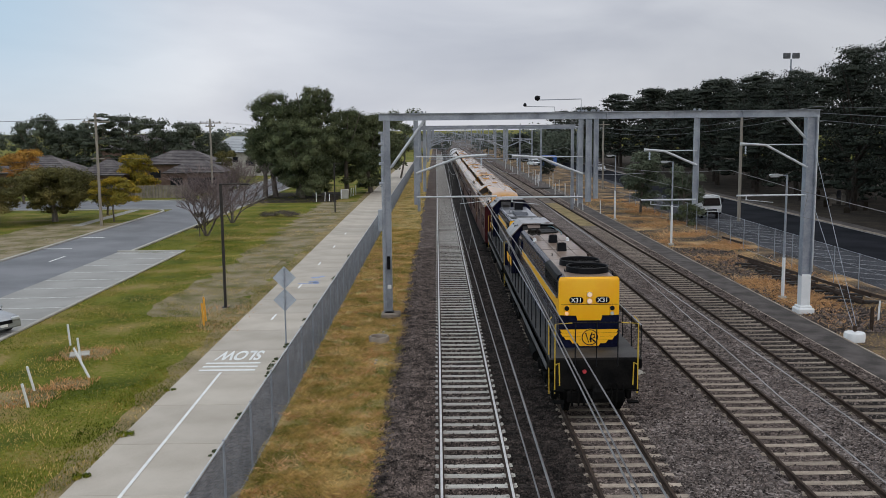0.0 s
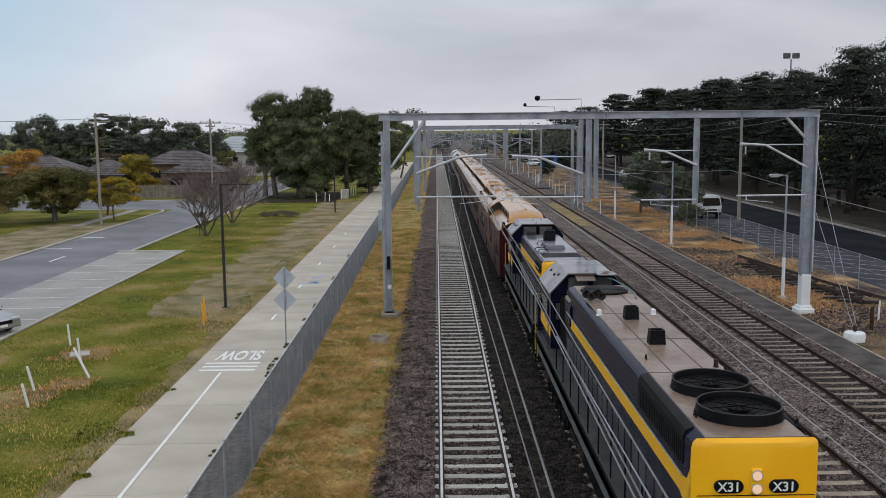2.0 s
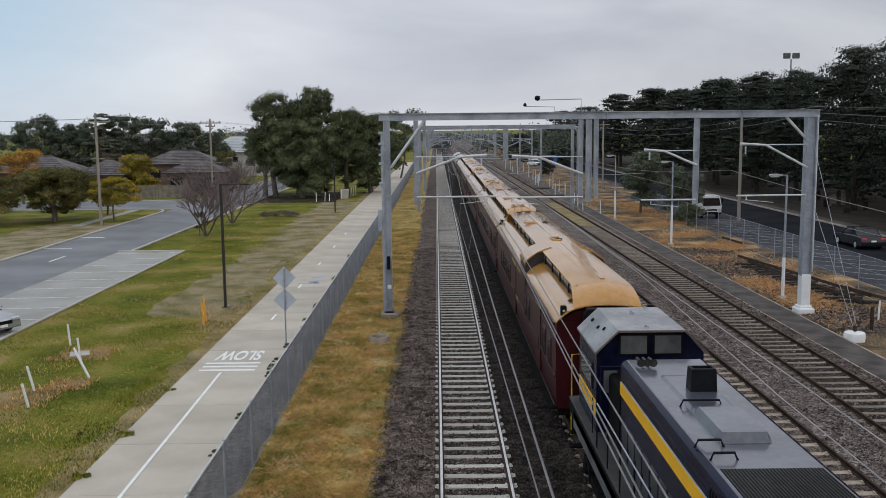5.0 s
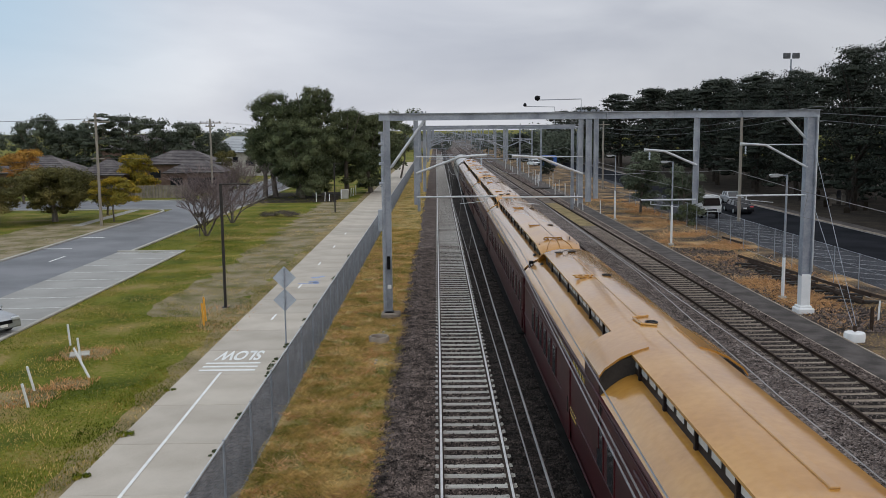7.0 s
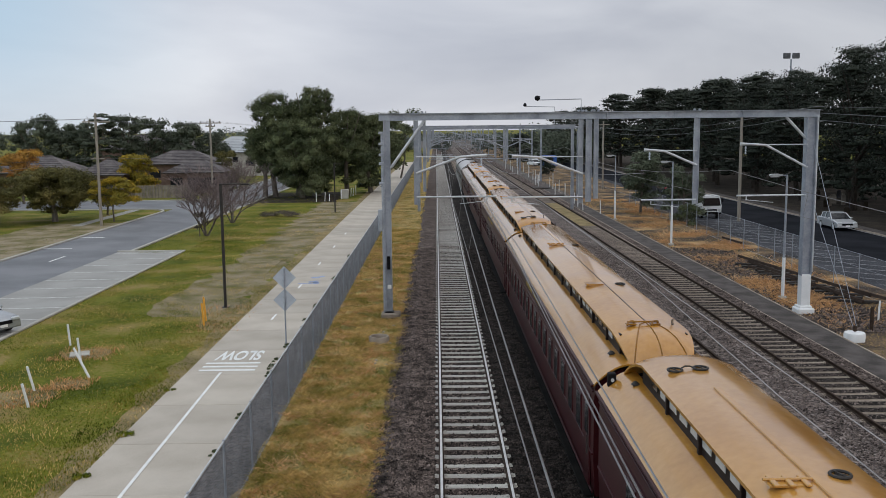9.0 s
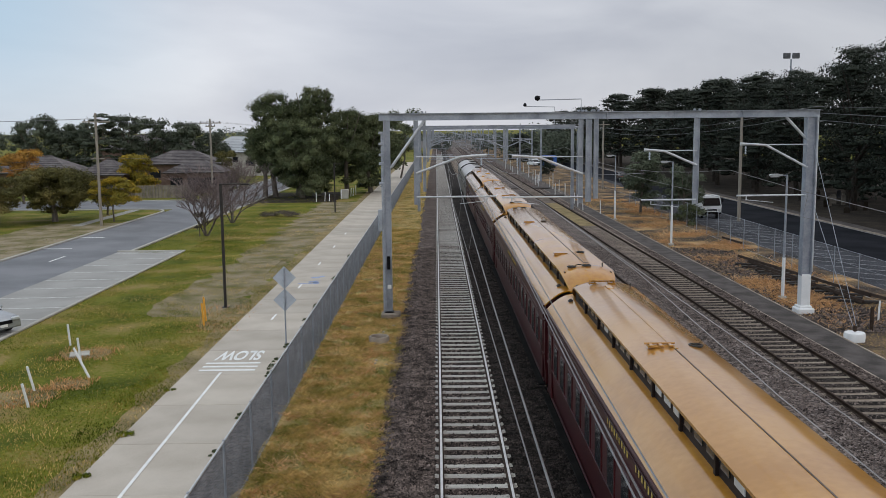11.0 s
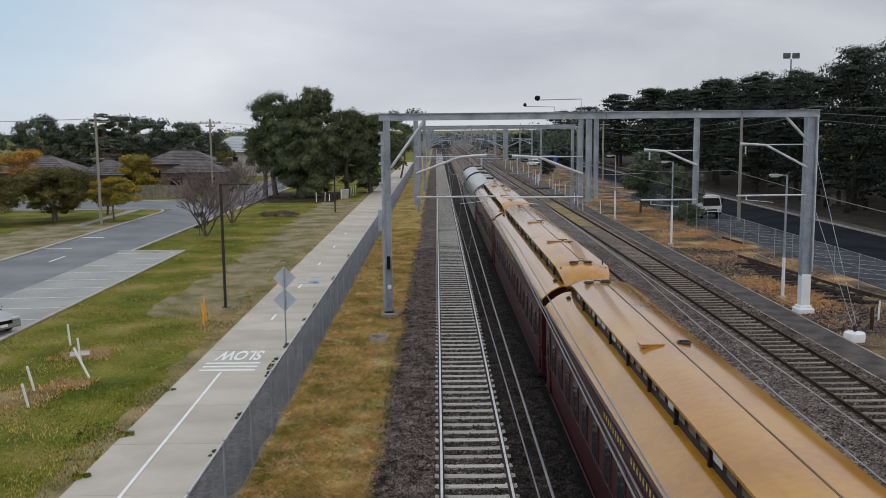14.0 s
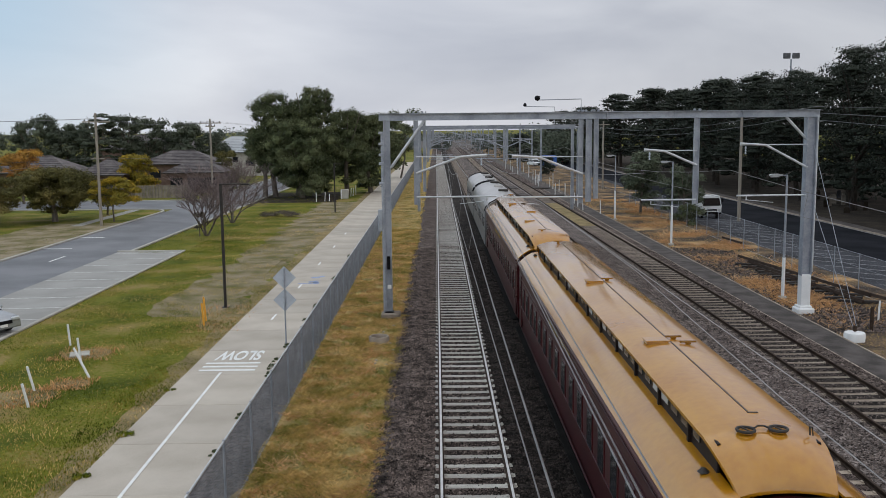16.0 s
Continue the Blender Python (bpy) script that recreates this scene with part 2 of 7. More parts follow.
M_OLIVE = leaf_surface("olive_foliage", (0.060, 0.060, 0.020), (0.210, 0.165, 0.055), (0.115, 0.104, 0.034))
M_AUTUMN = leaf_surface("yellow_autumn_foliage", (0.360, 0.235, 0.020), (0.520, 0.315, 0.028), (0.200, 0.175, 0.030))
M_AMBER = leaf_surface("amber_autumn_foliage", (0.480, 0.200, 0.035), (0.560, 0.290, 0.040), (0.340, 0.190, 0.045))
M_TWIG = leaf_surface("reddish_bare_twigs", (0.110, 0.084, 0.082), (0.270, 0.215, 0.205), (0.180, 0.138, 0.134))
M_BRICK = surface("brown_brick", (0.114, 0.074, 0.060), (0.180, 0.126, 0.102), 0.85, blotch=1.5, grain=12, bump=0.3)
M_TILE = surface("dark_roof_tile", (0.085, 0.076, 0.078), (0.160, 0.142, 0.140), 0.8, blotch=0.8, grain=6, bump=0.5, depth=0.03, spread=0.1)
M_LIGHTROOF = surface("pale_metal_roof", (0.330, 0.345, 0.360), (0.420, 0.435, 0.450), 0.6, blotch=0.5, grain=6, bump=0.1)
M_FENCEWOOD = surface("paling_fence_wood", (0.170, 0.145, 0.120), (0.260, 0.225, 0.190), 0.9, blotch=1.5, grain=10, bump=0.3, spread=0.2)
M_GLASS = surface("dark_window_glass", (0.014, 0.016, 0.019), (0.022, 0.024, 0.028), 0.08, blotch=1, grain=3, bump=0)
# train
M_YELLOW = surface("golden_yellow_paint", (0.970, 0.455, 0.002), (0.985, 0.500, 0.004), 0.35, blotch=1.5, grain=12, bump=0.03)
M_NAVY = surface("navy_blue_paint", (0.004, 0.0045, 0.016), (0.009, 0.011, 0.032), 0.22, blotch=2, grain=14, bump=0.04, spec=0.12)
M_LOCOROOF = surface("dusty_tan_roof_paint", (0.165, 0.108, 0.076), (0.270, 0.205, 0.165), 0.5, blotch=0.8, grain=7, bump=0.06, third=(0.225, 0.155, 0.112), coat=0.35)
M_GREYROOF = surface("weathered_grey_roof_paint", (0.110, 0.112, 0.122), (0.270, 0.268, 0.275), 0.36, blotch=1.0, grain=9, bump=0.06, coat=0.6)
M_RUSTPLATE = surface("rusty_brown_plate", (0.120, 0.085, 0.070), (0.210, 0.160, 0.135), 0.5, blotch=2, grain=10, bump=0.1)
M_GREYDOOR = surface("navy_grey_door_paint", (0.014, 0.015, 0.024), (0.070, 0.068, 0.074), 0.4, blotch=1.0, grain=9, bump=0.05)
M_SILL = surface("grey_sill", (0.075, 0.075, 0.080), (0.150, 0.150, 0.155), 0.45, blotch=1.2, grain=9, bump=0.1)
M_DARKROOF = surface("dark_blue_grey_roof_paint", (0.045, 0.052, 0.072), (0.100, 0.108, 0.132), 0.34, blotch=1.0, grain=9, bump=0.06, coat=0.8)
M_UNDER = surface("grimy_black_underframe", (0.004, 0.004, 0.004), (0.012, 0.011, 0.010), 0.8, blotch=2, grain=15, bump=0.3, spec=0.05)
M_DECK = surface("worn_grey_walkway", (0.016, 0.015, 0.015), (0.046, 0.044, 0.044), 0.6, blotch=1.5, grain=15, bump=0.2)
M_HANDRAIL = surface("yellow_handrail_paint", (0.560, 0.370, 0.030), (0.660, 0.460, 0.050), 0.4, blotch=3, grain=15, bump=0.03)
M_MAROON = surface("maroon_coach_paint", (0.030, 0.005, 0.007), (0.052, 0.009, 0.011), 0.30, blotch=0.7, grain=8, bump=0.02, spec=0.16)
M_TANROOF = surface("tan_coach_roof_paint", (0.370, 0.150, 0.004), (0.470, 0.222, 0.013), 0.32, blotch=0.45, grain=7, bump=0.03, third=(0.425, 0.186, 0.008), gloss_var=0.06, coat=1.0, spec=0.10, film=1.70)
M_SANDROOF = surface("faded_sand_coach_roof_paint", (0.395, 0.176, 0.022), (0.500, 0.250, 0.052), 0.34, blotch=0.45, grain=7, bump=0.03, third=(0.450, 0.212, 0.036), gloss_var=0.06, coat=1.0, spec=0.10, film=1.70)
M_OCHRE = surface("rain_wet_ochre_roof_edge", (0.165, 0.064, 0.004), (0.270, 0.115, 0.009), 0.25, blotch=0.8, grain=8, bump=0.04, spec=0.35)
M_SILVERCAR = surface("silver_grey_coach_paint", (0.335, 0.322, 0.312), (0.425, 0.410, 0.398), 0.35, 0.1, blotch=0.6, grain=8, bump=0.03, coat=0.5)
M_SILVERSIDE = surface("dull_silver_coach_side", (0.120, 0.120, 0.122), (0.170, 0.168, 0.168), 0.4, 0.2, blotch=0.6, grain=8, bump=0.03)
M_GOLD = surface("gold_lettering", (0.540, 0.380, 0.090), (0.600, 0.430, 0.110), 0.4, blotch=3, grain=10, bump=0)
M_LETTER = surface("white_lettering", (0.780, 0.780, 0.760), (0.820, 0.820, 0.800), 0.5, blotch=3, grain=10, bump=0)
M_CLEAR = surface("pale_fanlight_glass", (0.480, 0.490, 0.500), (0.560, 0.570, 0.580), 0.12, blotch=1, grain=4, bump=0)
M_CABGLASS = surface("cab_window_glass", (0.060, 0.060, 0.064), (0.110, 0.105, 0.105), 0.10, blotch=1.5, grain=3, bump=0)
M_LAMP = glow("lit_headlamp", (0.92, 0.60, 0.42), 0.36)
M_AMBERLAMP = glow("lit_marker_lamp", (0.90, 0.52, 0.30), 0.45)
M_REDLAMP = surface("red_hose_cap", (0.450, 0.030, 0.040), (0.520, 0.050, 0.060), 0.4, bump=0)
M_CARSILVER = surface("silver_car_paint", (0.480, 0.490, 0.500), (0.540, 0.550, 0.560), 0.25, 0.4, blotch=1, grain=5, bump=0)
M_CARGREY = surface("grey_car_paint", (0.330, 0.345, 0.360), (0.400, 0.415, 0.430), 0.25, 0.4, blotch=1, grain=5, bump=0)
M_CARDARK = surface("black_car_paint", (0.014, 0.015, 0.018), (0.020, 0.021, 0.025), 0.2, blotch=1, grain=5, bump=0)
M_CARWHITE = surface("white_vehicle_paint", (0.700, 0.710, 0.710), (0.760, 0.760, 0.760), 0.3, blotch=1, grain=5, bump=0)
M_BLUE = surface("blue_tarpaulin", (0.035, 0.110, 0.380), (0.055, 0.150, 0.460), 0.5, blotch=1, grain=6, bump=0.1)
M_SEAM = surface("dark_roof_joint", (0.105, 0.080, 0.066), (0.150, 0.118, 0.100), 0.7, bump=0)
M_GREYGREEN = leaf_surface("grey_green_foliage", (0.058, 0.072, 0.044), (0.165, 0.180, 0.124), (0.100, 0.116, 0.076))
M_TEAL = surface("teal_hose", (0.060, 0.120, 0.135), (0.110, 0.190, 0.200), 0.5, bump=0)


# ---- mesh helpers ----
class Shape:
    """Collects vertices and faces of one mesh."""

    def __init__(self):
        self.v, self.f = [], []

    def ring(self, pts):
        k = len(self.v)
        self.v.extend(tuple(p) for p in pts)
        return list(range(k, k + len(pts)))

    def loft(self, rings, closed=True, caps=True):
        ids = [self.ring(r) for r in rings]
        n = len(ids[0])
        for a, b in zip(ids, ids[1:]):
            for i in range(n if closed else n - 1):
                j = (i + 1) % n
                self.f.append((a[i], a[j], b[j], b[i]))
        if caps and closed:
            self.f.append(tuple(reversed(ids[0])))
            self.f.append(tuple(ids[-1]))
        return self

    def box(self, x, y, z, sx, sy, sz, c=0.0, m=None):
        """A block centred on x, y, z with chamfer c on all its edges; m turns it about its centre."""
        hx, hy, hz = sx / 2, sy / 2, sz / 2
        c = min(c, hx * 0.9, hy * 0.9, hz * 0.9)

        def put(p):
            q = Vector(p)
            if m is not None:
                q = m @ q
            return (q[0] + x, q[1] + y, q[2] + z)

        if c <= 0:
            rings = [[put((-hx, -hy, k)), put((hx, -hy, k)), put((hx, hy, k)), put((-hx, hy, k))] for k in (-hz, hz)]
        else:
            def octo(e, k):
                a, b = hx - e, hy - e
                q = c if e == 0 else 0.0
                return [put(p) for p in ((-a + q, -b, k), (a - q, -b, k), (a, -b + q, k), (a, b - q, k), (a - q, b, k), (-a + q, b, k), (-a, b - q, k), (-a, -b + q, k))]
            rings = [octo(c * 0.98, -hz), octo(0, -hz + c), octo(0, hz - c), octo(c * 0.98, hz)]
        return self.loft(rings)

    def tube(self, pts, r, n=6, r1=None, caps=True):
        """A round bar along pts, tapering from r to r1."""
        pts = [Vector(p) for p in pts]
        r1 = r if r1 is None else r1
        rings = []
        for i, p in enumerate(pts):
            d = (pts[min(i + 1, len(pts) - 1)] - pts[max(i - 1, 0)]).normalized()
            side = d.cross(Vector((0, 0, 1)) if abs(d.z) < 0.9 else Vector((0, 1, 0))).normalized()
            over = side.cross(d)
            rr = r + (r1 - r) * i / max(1, len(pts) - 1)
            rings.append([p + side * (math.cos(2 * math.pi * k / n) * rr) + over * (math.sin(2 * math.pi * k / n) * rr) for k in range(n)])
        return self.loft(rings, caps=caps)

    def lathe(self, x, y, z, profile, n=20):
        """A turned form about the upright axis; profile: radius and height, from below to above."""
        return self.loft([[(x + r * math.cos(2 * math.pi * k / n), y + r * math.sin(2 * math.pi * k / n), z + h) for k in range(n)] for r, h in profile])

    def disc(self, p, axis, r, depth, n=14):
        a = Vector(axis).normalized()
        return self.tube([Vector(p) - a * depth / 2, Vector(p) + a * depth / 2], r, n)

    def torus(self, x, y, z, R, r, n=20, k=6):
        rings = []
        for i in range(n + 1):
            a = 2 * math.pi * i / n
            rings.append([(x + (R + r * math.cos(2 * math.pi * j / k)) * math.cos(a), y + (R + r * math.cos(2 * math.pi * j / k)) * math.sin(a), z + r * math.sin(2 * math.pi * j / k)) for j in range(k)])
        return self.loft(rings, caps=False)

    def quad(self, *pts):
        self.f.append(tuple(self.ring(pts)))
        return self

    def mesh(self, name, material, smooth=False):
        me = bpy.data.meshes.new(name)
        me.from_pydata(self.v, [], self.f)
        if isinstance(material, (list, tuple)):
            for one in material:
                me.materials.append(one)
        else:
            me.materials.append(material)
        bm = bmesh.new()
        bm.from_mesh(me)
        bmesh.ops.recalc_face_normals(bm, faces=bm.faces)
        bm.to_mesh(me)
        bm.free()
        if smooth:
            me.polygons.foreach_set("use_smooth", [True] * len(me.polygons))
            me.set_sharp_from_angle(angle=radians(35))
        return me


def thing(name, label, category, group="", kind="", place=None):
    ob = new(name)
    ob.empty_display_size = 0.2
    tagged(ob, label, category, group, kind)
    if place is not None:
        ob.matrix_basis = place
    return ob


def part(name, shape, material, parent, label="", smooth=False, place=None):
    """One mesh object under a thing or a part. shape: a Shape, or a mesh that alike parts share."""
    me = shape.mesh(name, material, smooth) if isinstance(shape, Shape) else shape
    ob = new(name, me)
    ob.parent = parent
    if place is not None:
        ob.matrix_basis = place
    if label:
        tagged(ob, label)
    return ob


def solo(name, shape, material, label, category, group="", kind="", smooth=False, place=None):
    """A thing that is one mesh."""
    me = shape.mesh(name, material, smooth) if isinstance(shape, Shape) else shape
    ob = new(name, me)
    if place is not None:
        ob.matrix_basis = place
    return tagged(ob, label, category, group, kind)


def arrays_mesh(name, verts, faces, material, smooth=False):
    """A mesh straight from arrays, for what is too plentiful to count."""
    me = bpy.data.meshes.new(name)
    n, k = faces.shape
    me.vertices.add(len(verts))
    me.vertices.foreach_set("co", verts.astype(np.float32).ravel())
    me.loops.add(n * k)
    me.loops.foreach_set("vertex_index", faces.astype(np.int32).ravel())
    me.polygons.add(n)
    me.polygons.foreach_set("loop_start", np.arange(0, n * k, k, dtype=np.int32))
    if smooth:
        me.polygons.foreach_set("use_smooth", np.ones(n, dtype=bool))
    me.materials.append(material)
    me.update(calc_edges=True)
    me.validate()
    return me


def lettering(name, text, size, material, parent, place, depth=0.004, label="", bold=0.0):
    """Raised writing in the built-in font, as a mesh in the local x-y plane, centred."""
    cu = bpy.data.curves.new(name, 'FONT')
    cu.body, cu.size, cu.extrude, cu.align_x, cu.align_y = text, size, depth, 'CENTER', 'CENTER'
    cu.offset = bold
    tmp = bpy.data.objects.new(name, cu)
    scene.collection.objects.link(tmp)
    bpy.context.view_layer.update()
    me = bpy.data.meshes.new_from_object(tmp.evaluated_get(bpy.context.evaluated_depsgraph_get()))
    bpy.data.objects.remove(tmp)
    me.materials.clear()
    me.materials.append(material)
    ob = new(name, me)
    ob.parent = parent
    ob.matrix_basis = place
    if label:
        tagged(ob, label)
    return ob


# ---- ground and ways ----
TRACKS = (0.88, 4.60, 9.50, 13.35)
RAIL_TOP = 0.30


def sheet(x0, x1, y0, y1, z, nx=1, ny=1, wob=0.0, bumps=0.0, seed=0):
    """A level sheet with wavering long edges and a little unevenness."""
    s = Shape()
    rows = []
    for j in range(ny + 1):
        y = y0 + (y1 - y0) * j / ny
        row = []
        for i in range(nx + 1):
            x = x0 + (x1 - x0) * i / nx
            w = wob * noise.noise((x * 0.2 + seed, y * 0.55, seed)) if i in (0, nx) else 0.0
            row.append((x + w, y, z + bumps * noise.noise((x * 0.5, y * 0.5, 3.3 + seed))))
        rows.append(row)
    return s.loft(rows, closed=False)


solo("ground", sheet(-2500, 2500, -800, 4000, 0.0, 40, 40), M_GRASS, "patchy green lawn with worn bare spots", "ground", kind="structure")
solo("railway_bed", sheet(-1.0, 15.1, -60, 421, 0.156, 1, 60), M_BALLAST, "dark grey crushed stone ballast under the tracks", "ballast", kind="structure")
for a, b in ((-1.0, TRACKS[0] - 0.95), (TRACKS[0] + 0.95, TRACKS[1] - 0.97), (TRACKS[1] + 1.2, TRACKS[2] - 0.97), (TRACKS[2] + 0.97, TRACKS[3] - 0.98)):
    rows = []
    for k in range(60 + 1):
        y = -60 + 8 * k
        rows.append([(a, y, 0.150), (a + 0.08, y, 0.185), (b - 0.08, y, 0.185), (b, y, 0.150)])
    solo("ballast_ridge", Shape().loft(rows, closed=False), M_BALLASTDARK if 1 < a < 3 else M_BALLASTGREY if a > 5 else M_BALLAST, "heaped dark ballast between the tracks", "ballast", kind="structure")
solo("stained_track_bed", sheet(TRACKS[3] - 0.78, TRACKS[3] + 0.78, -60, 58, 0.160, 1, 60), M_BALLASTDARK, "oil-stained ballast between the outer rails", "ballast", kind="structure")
shoulder = Shape().loft([[(-1.58 + 0.34 * noise.noise((0, y * 0.5, 1)) + 0.34 * noise.noise((3, y * 1.7, 1)), y, 0.012), (-1.0, y, 0.176)] for y in np.arange(-60, 421, 1.0)], closed=False)
solo("ballast_shoulder", shoulder, M_BALLAST, "sloping edge of the dark stone ballast", "ballast", kind="structure")
solo("trackside_verge", sheet(-4.9, -1.45, -40, 420, 0.008, 3, 460, 0.5, 0.0, 2), M_DRY, "dry yellow-brown grass verge beside the ballast", "verge", kind="structure")
solo("fence_strip", sheet(-6.4, -4.85, -40, 300, 0.006, 1, 120, 0.0), M_YARD, "grey gritty strip under the wire fence", "ground", kind="structure")
solo("path_edge_earth", sheet(-9.9, -8.9, -40, 240, 0.010, 2, 240, 0.5, 0.0, 5), M_EARTH, "bare grey earth along the path edge", "ground", kind="structure")
solo("worn_lawn", sheet(-13.9, -9.6, 43, 112, 0.007, 4, 120, 1.4, 0.0, 7), M_WORN, "worn brownish lawn beside the path", "ground", kind="structure")
solo("road", sheet(-29.85, -22.6, -60, 600, 0.012, 1, 40), M_ROAD, "plain grey asphalt suburban street", "road", kind="structure")
solo("side_street", sheet(-130, -29.5, 103.7, 116.6, 0.016), M_ROAD, "grey asphalt side street", "road", kind="structure")
solo("parking_bays", sheet(-23.4, -18.75, 10, 67, 0.03, 1, 1), M_BAY, "pale concrete angled parking bays beside the street", "parking bay", kind="structure")
solo("dry_verge", sheet(16.5, 23.75, 18, 118, 0.010, 3, 140, 0.4, 0.0, 8), M_SOIL, "straw-coloured dry grass verge with bare soil", "verge", kind="structure")
solo("service_road", sheet(23.2, 28.9, 10, 260, 0.006, 1, 10), M_LOT, "grey parking strip behind the wire fence", "service road", kind="structure")
strip = thing("strip_markings", "faded white slanting lines of the parking strip", "road marking", kind="structure")
for k in range(22):
    part("bay_line", Shape().box(0, 0, 0, 5.2, 0.10, 0.006), M_FADEDPAINT, strip, place=pose(26.3, 36.0 + 2.4 * k, 0.014, 0, 0, -42))
solo("far_yard", sheet(-14, 70, 420, 1600, 0.03, 1, 10), M_YARD, "dusty gravel of the far railway yard", "gravel", kind="structure")
solo("yard_gravel", sheet(14.0, 17.4, 112, 420, 0.016, 1, 60, 0.0), M_YARD, "dusty gravel beside the far tracks", "gravel", kind="structure")
solo("yard_verge", sheet(17.3, 27.5, 117.5, 420, 0.009, 3, 90, 0.6, 0.0, 4), M_SOIL, "dry grass strip beside the far yard", "verge", kind="structure")
# road surface whose colour holds the pine shade
solo("highway", sheet(28.7, 35.1, -80, 420, 0.018, 1, 10), M_DARKROAD, "asphalt road under the pines with their shade in its colour", "road", kind="structure")
solo("pine_litter_ground", sheet(35.2, 90, -60, 420, 0.012, 6, 100, 0.0), M_SHADEDLITTER, "bare brown ground with the shade of the pines in its colour", "ground", kind="structure")

kerb = Shape()
for x0, x1, y0, y1 in ((-30.1, -29.85, -60, 100.6), (-30.1, -29.85, 119.6, 420), (-22.6, -22.35, 67.2, 420), (-130, -33.0, 103.45, 103.7), (-130, -33.0, 116.6, 116.85)):
    kerb.box((x0 + x1) / 2, (y0 + y1) / 2, 0.06, x1 - x0, y1 - y0, 0.14, 0.03)
for cy, y0, turn in ((100.6, 103.55, 1), (119.6, 116.75, -1)):
    # rounded corners into the side street
    arc = [(-33.0 + 2.98 * math.cos(a), cy + turn * 2.98 * math.sin(a)) for a in np.linspace(0, math.pi / 2, 9)]
    inner = [(-33.0 + 2.73 * math.cos(a), cy + turn * 2.73 * math.sin(a)) for a in np.linspace(0, math.pi / 2, 9)]
    kerb.loft([[(a[0], a[1], 0.0), (a[0], a[1], 0.13), (b[0], b[1], 0.13), (b[0], b[1], 0.0)] for a, b in zip(arc, inner)])
solo("kerb", kerb, M_KERB, "worn pale concrete kerb", "kerb", kind="structure")
# a darker material than the other kerbs puts the pine shade into its colour
solo("road_edge", Shape().box(35.2, 170, 0.06, 0.3, 500, 0.14, 0.03), M_MIDSLEEPER, "grey kerb along the dark road, darkened for pine shade", "kerb", kind="structure")
lip = Shape()
lip.box(-18.62, 38.5, 0.05, 0.18, 57, 0.10, 0.02)
lip.box(-21.05, 67.1, 0.05, 5.0, 0.2, 0.10, 0.02)
solo("bay_edge", lip, M_KERB, "low concrete edging round the parking bays", "kerb", kind="structure")
solo("garden_footpath", sheet(-34.5, -33.4, 86, 103.4, 0.02, 1, 20), M_BAY, "narrow pale concrete footpath by the nature strip", "footpath", kind="structure")
solo("nature_strip", sheet(-37.5, -30.15, 40, 88.5, 0.011, 4, 60, 0.7, 0.0, 6), M_WORN, "worn tan nature strip beside the street", "verge", kind="structure")
solo("pine_footpath", sheet(35.5, 36.9, -40, 420, 0.03, 1, 20), M_FOOTWAY, "pale footpath between the road and the pines", "footpath", kind="structure")

marks = thing("bay_markings", "white painted lines of the parking bays", "road marking", kind="structure")
for k in range(16):
    y = 66.0 - k * 2.95
    line = Shape().box(0, 0, 0, 4.5, 0.16, 0.008)
    part("bay_line", line, M_WORNPAINT, marks, place=pose(-21.05, y, 0.036, 0, 0, 4.0))
street_line = Shape().box(-25.6, 101.0, 0.02, 2.4, 0.14, 0.008).box(-28.9, 76.4, 0.02, 2.2, 0.22, 0.008).box(-28.8, 69.2, 0.02, 2.2, 0.18, 0.008).box(-26.5, 63.5, 0.02, 0.12, 2.6, 0.008)
solo("street_centre_line", street_line, M_PAINT, "worn white dashes along the street", "road marking", kind="structure")

# shared path: slabs with open joints, white line, lettering
path = thing("pavement", "pale concrete shared path in broad slabs", "path", kind="structure")
slab_mesh = Shape().box(0, 0, 0, 3.08, 3.64, 0.12, 0.012).mesh("slab", M_PATH)
for k in range(64):
    part("slab", slab_mesh, M_PATH, path, place=pose(-7.63 + (0.0 if k < 22 else 0.010 * (k - 22)), 12.1 + k * 3.66, 0.004 + 0.004 * ((k * 7) % 3)))
TOP = 0.074
path_marks = thing("path_markings", "white painted line and lettering on the path", "path marking", kind="structure")
part("edge_line", Shape().box(0, 0, 0, 0.09, 22.4, 0.006), M_PAINT, path_marks, place=pose(-7.70, 21.3, TOP, 0, 0, 1.1))
for y, x in ((42.4, -7.72), (50.9, -7.74), (59.6, -7.74), (68.3, -7.74), (77.0, -7.74)):
    part("dash", Shape().box(0, 0, 0, 0.10, 1.3, 0.006), M_PAINT, path_marks, place=pose(x, y, TOP))
for y in (32.82, 33.32, 33.84):
    part("bar", Shape().box(0, 0, 0, 2.05, 0.20, 0.006), M_PAINT, path_marks, place=pose(-7.75, y, TOP))
lettering("word", "SLOW", 0.80, M_PAINT, path_marks, pose(-7.72, 35.1, TOP, 0, 0, 180) @ Matrix.Diagonal((0.76, 2.5, 1, 1)), bold=0.022)
scrawl = Shape()
random.seed(5)
for k in range(9):
    scrawl.box(-7.35 + random.uniform(-0.5, 0.45), 53.2 + random.uniform(-1.4, 1.4), TOP + 0.001, random.uniform(0.2, 0.55), random.uniform(0.12, 0.5), 0.004, 0, Matrix.Rotation(random.uniform(-0.5, 0.5), 3, 'Z'))
solo("paint_scrawl", scrawl, M_BLUEPAINT, "faded blue spray-paint marks on the path", "graffiti", kind="structure")

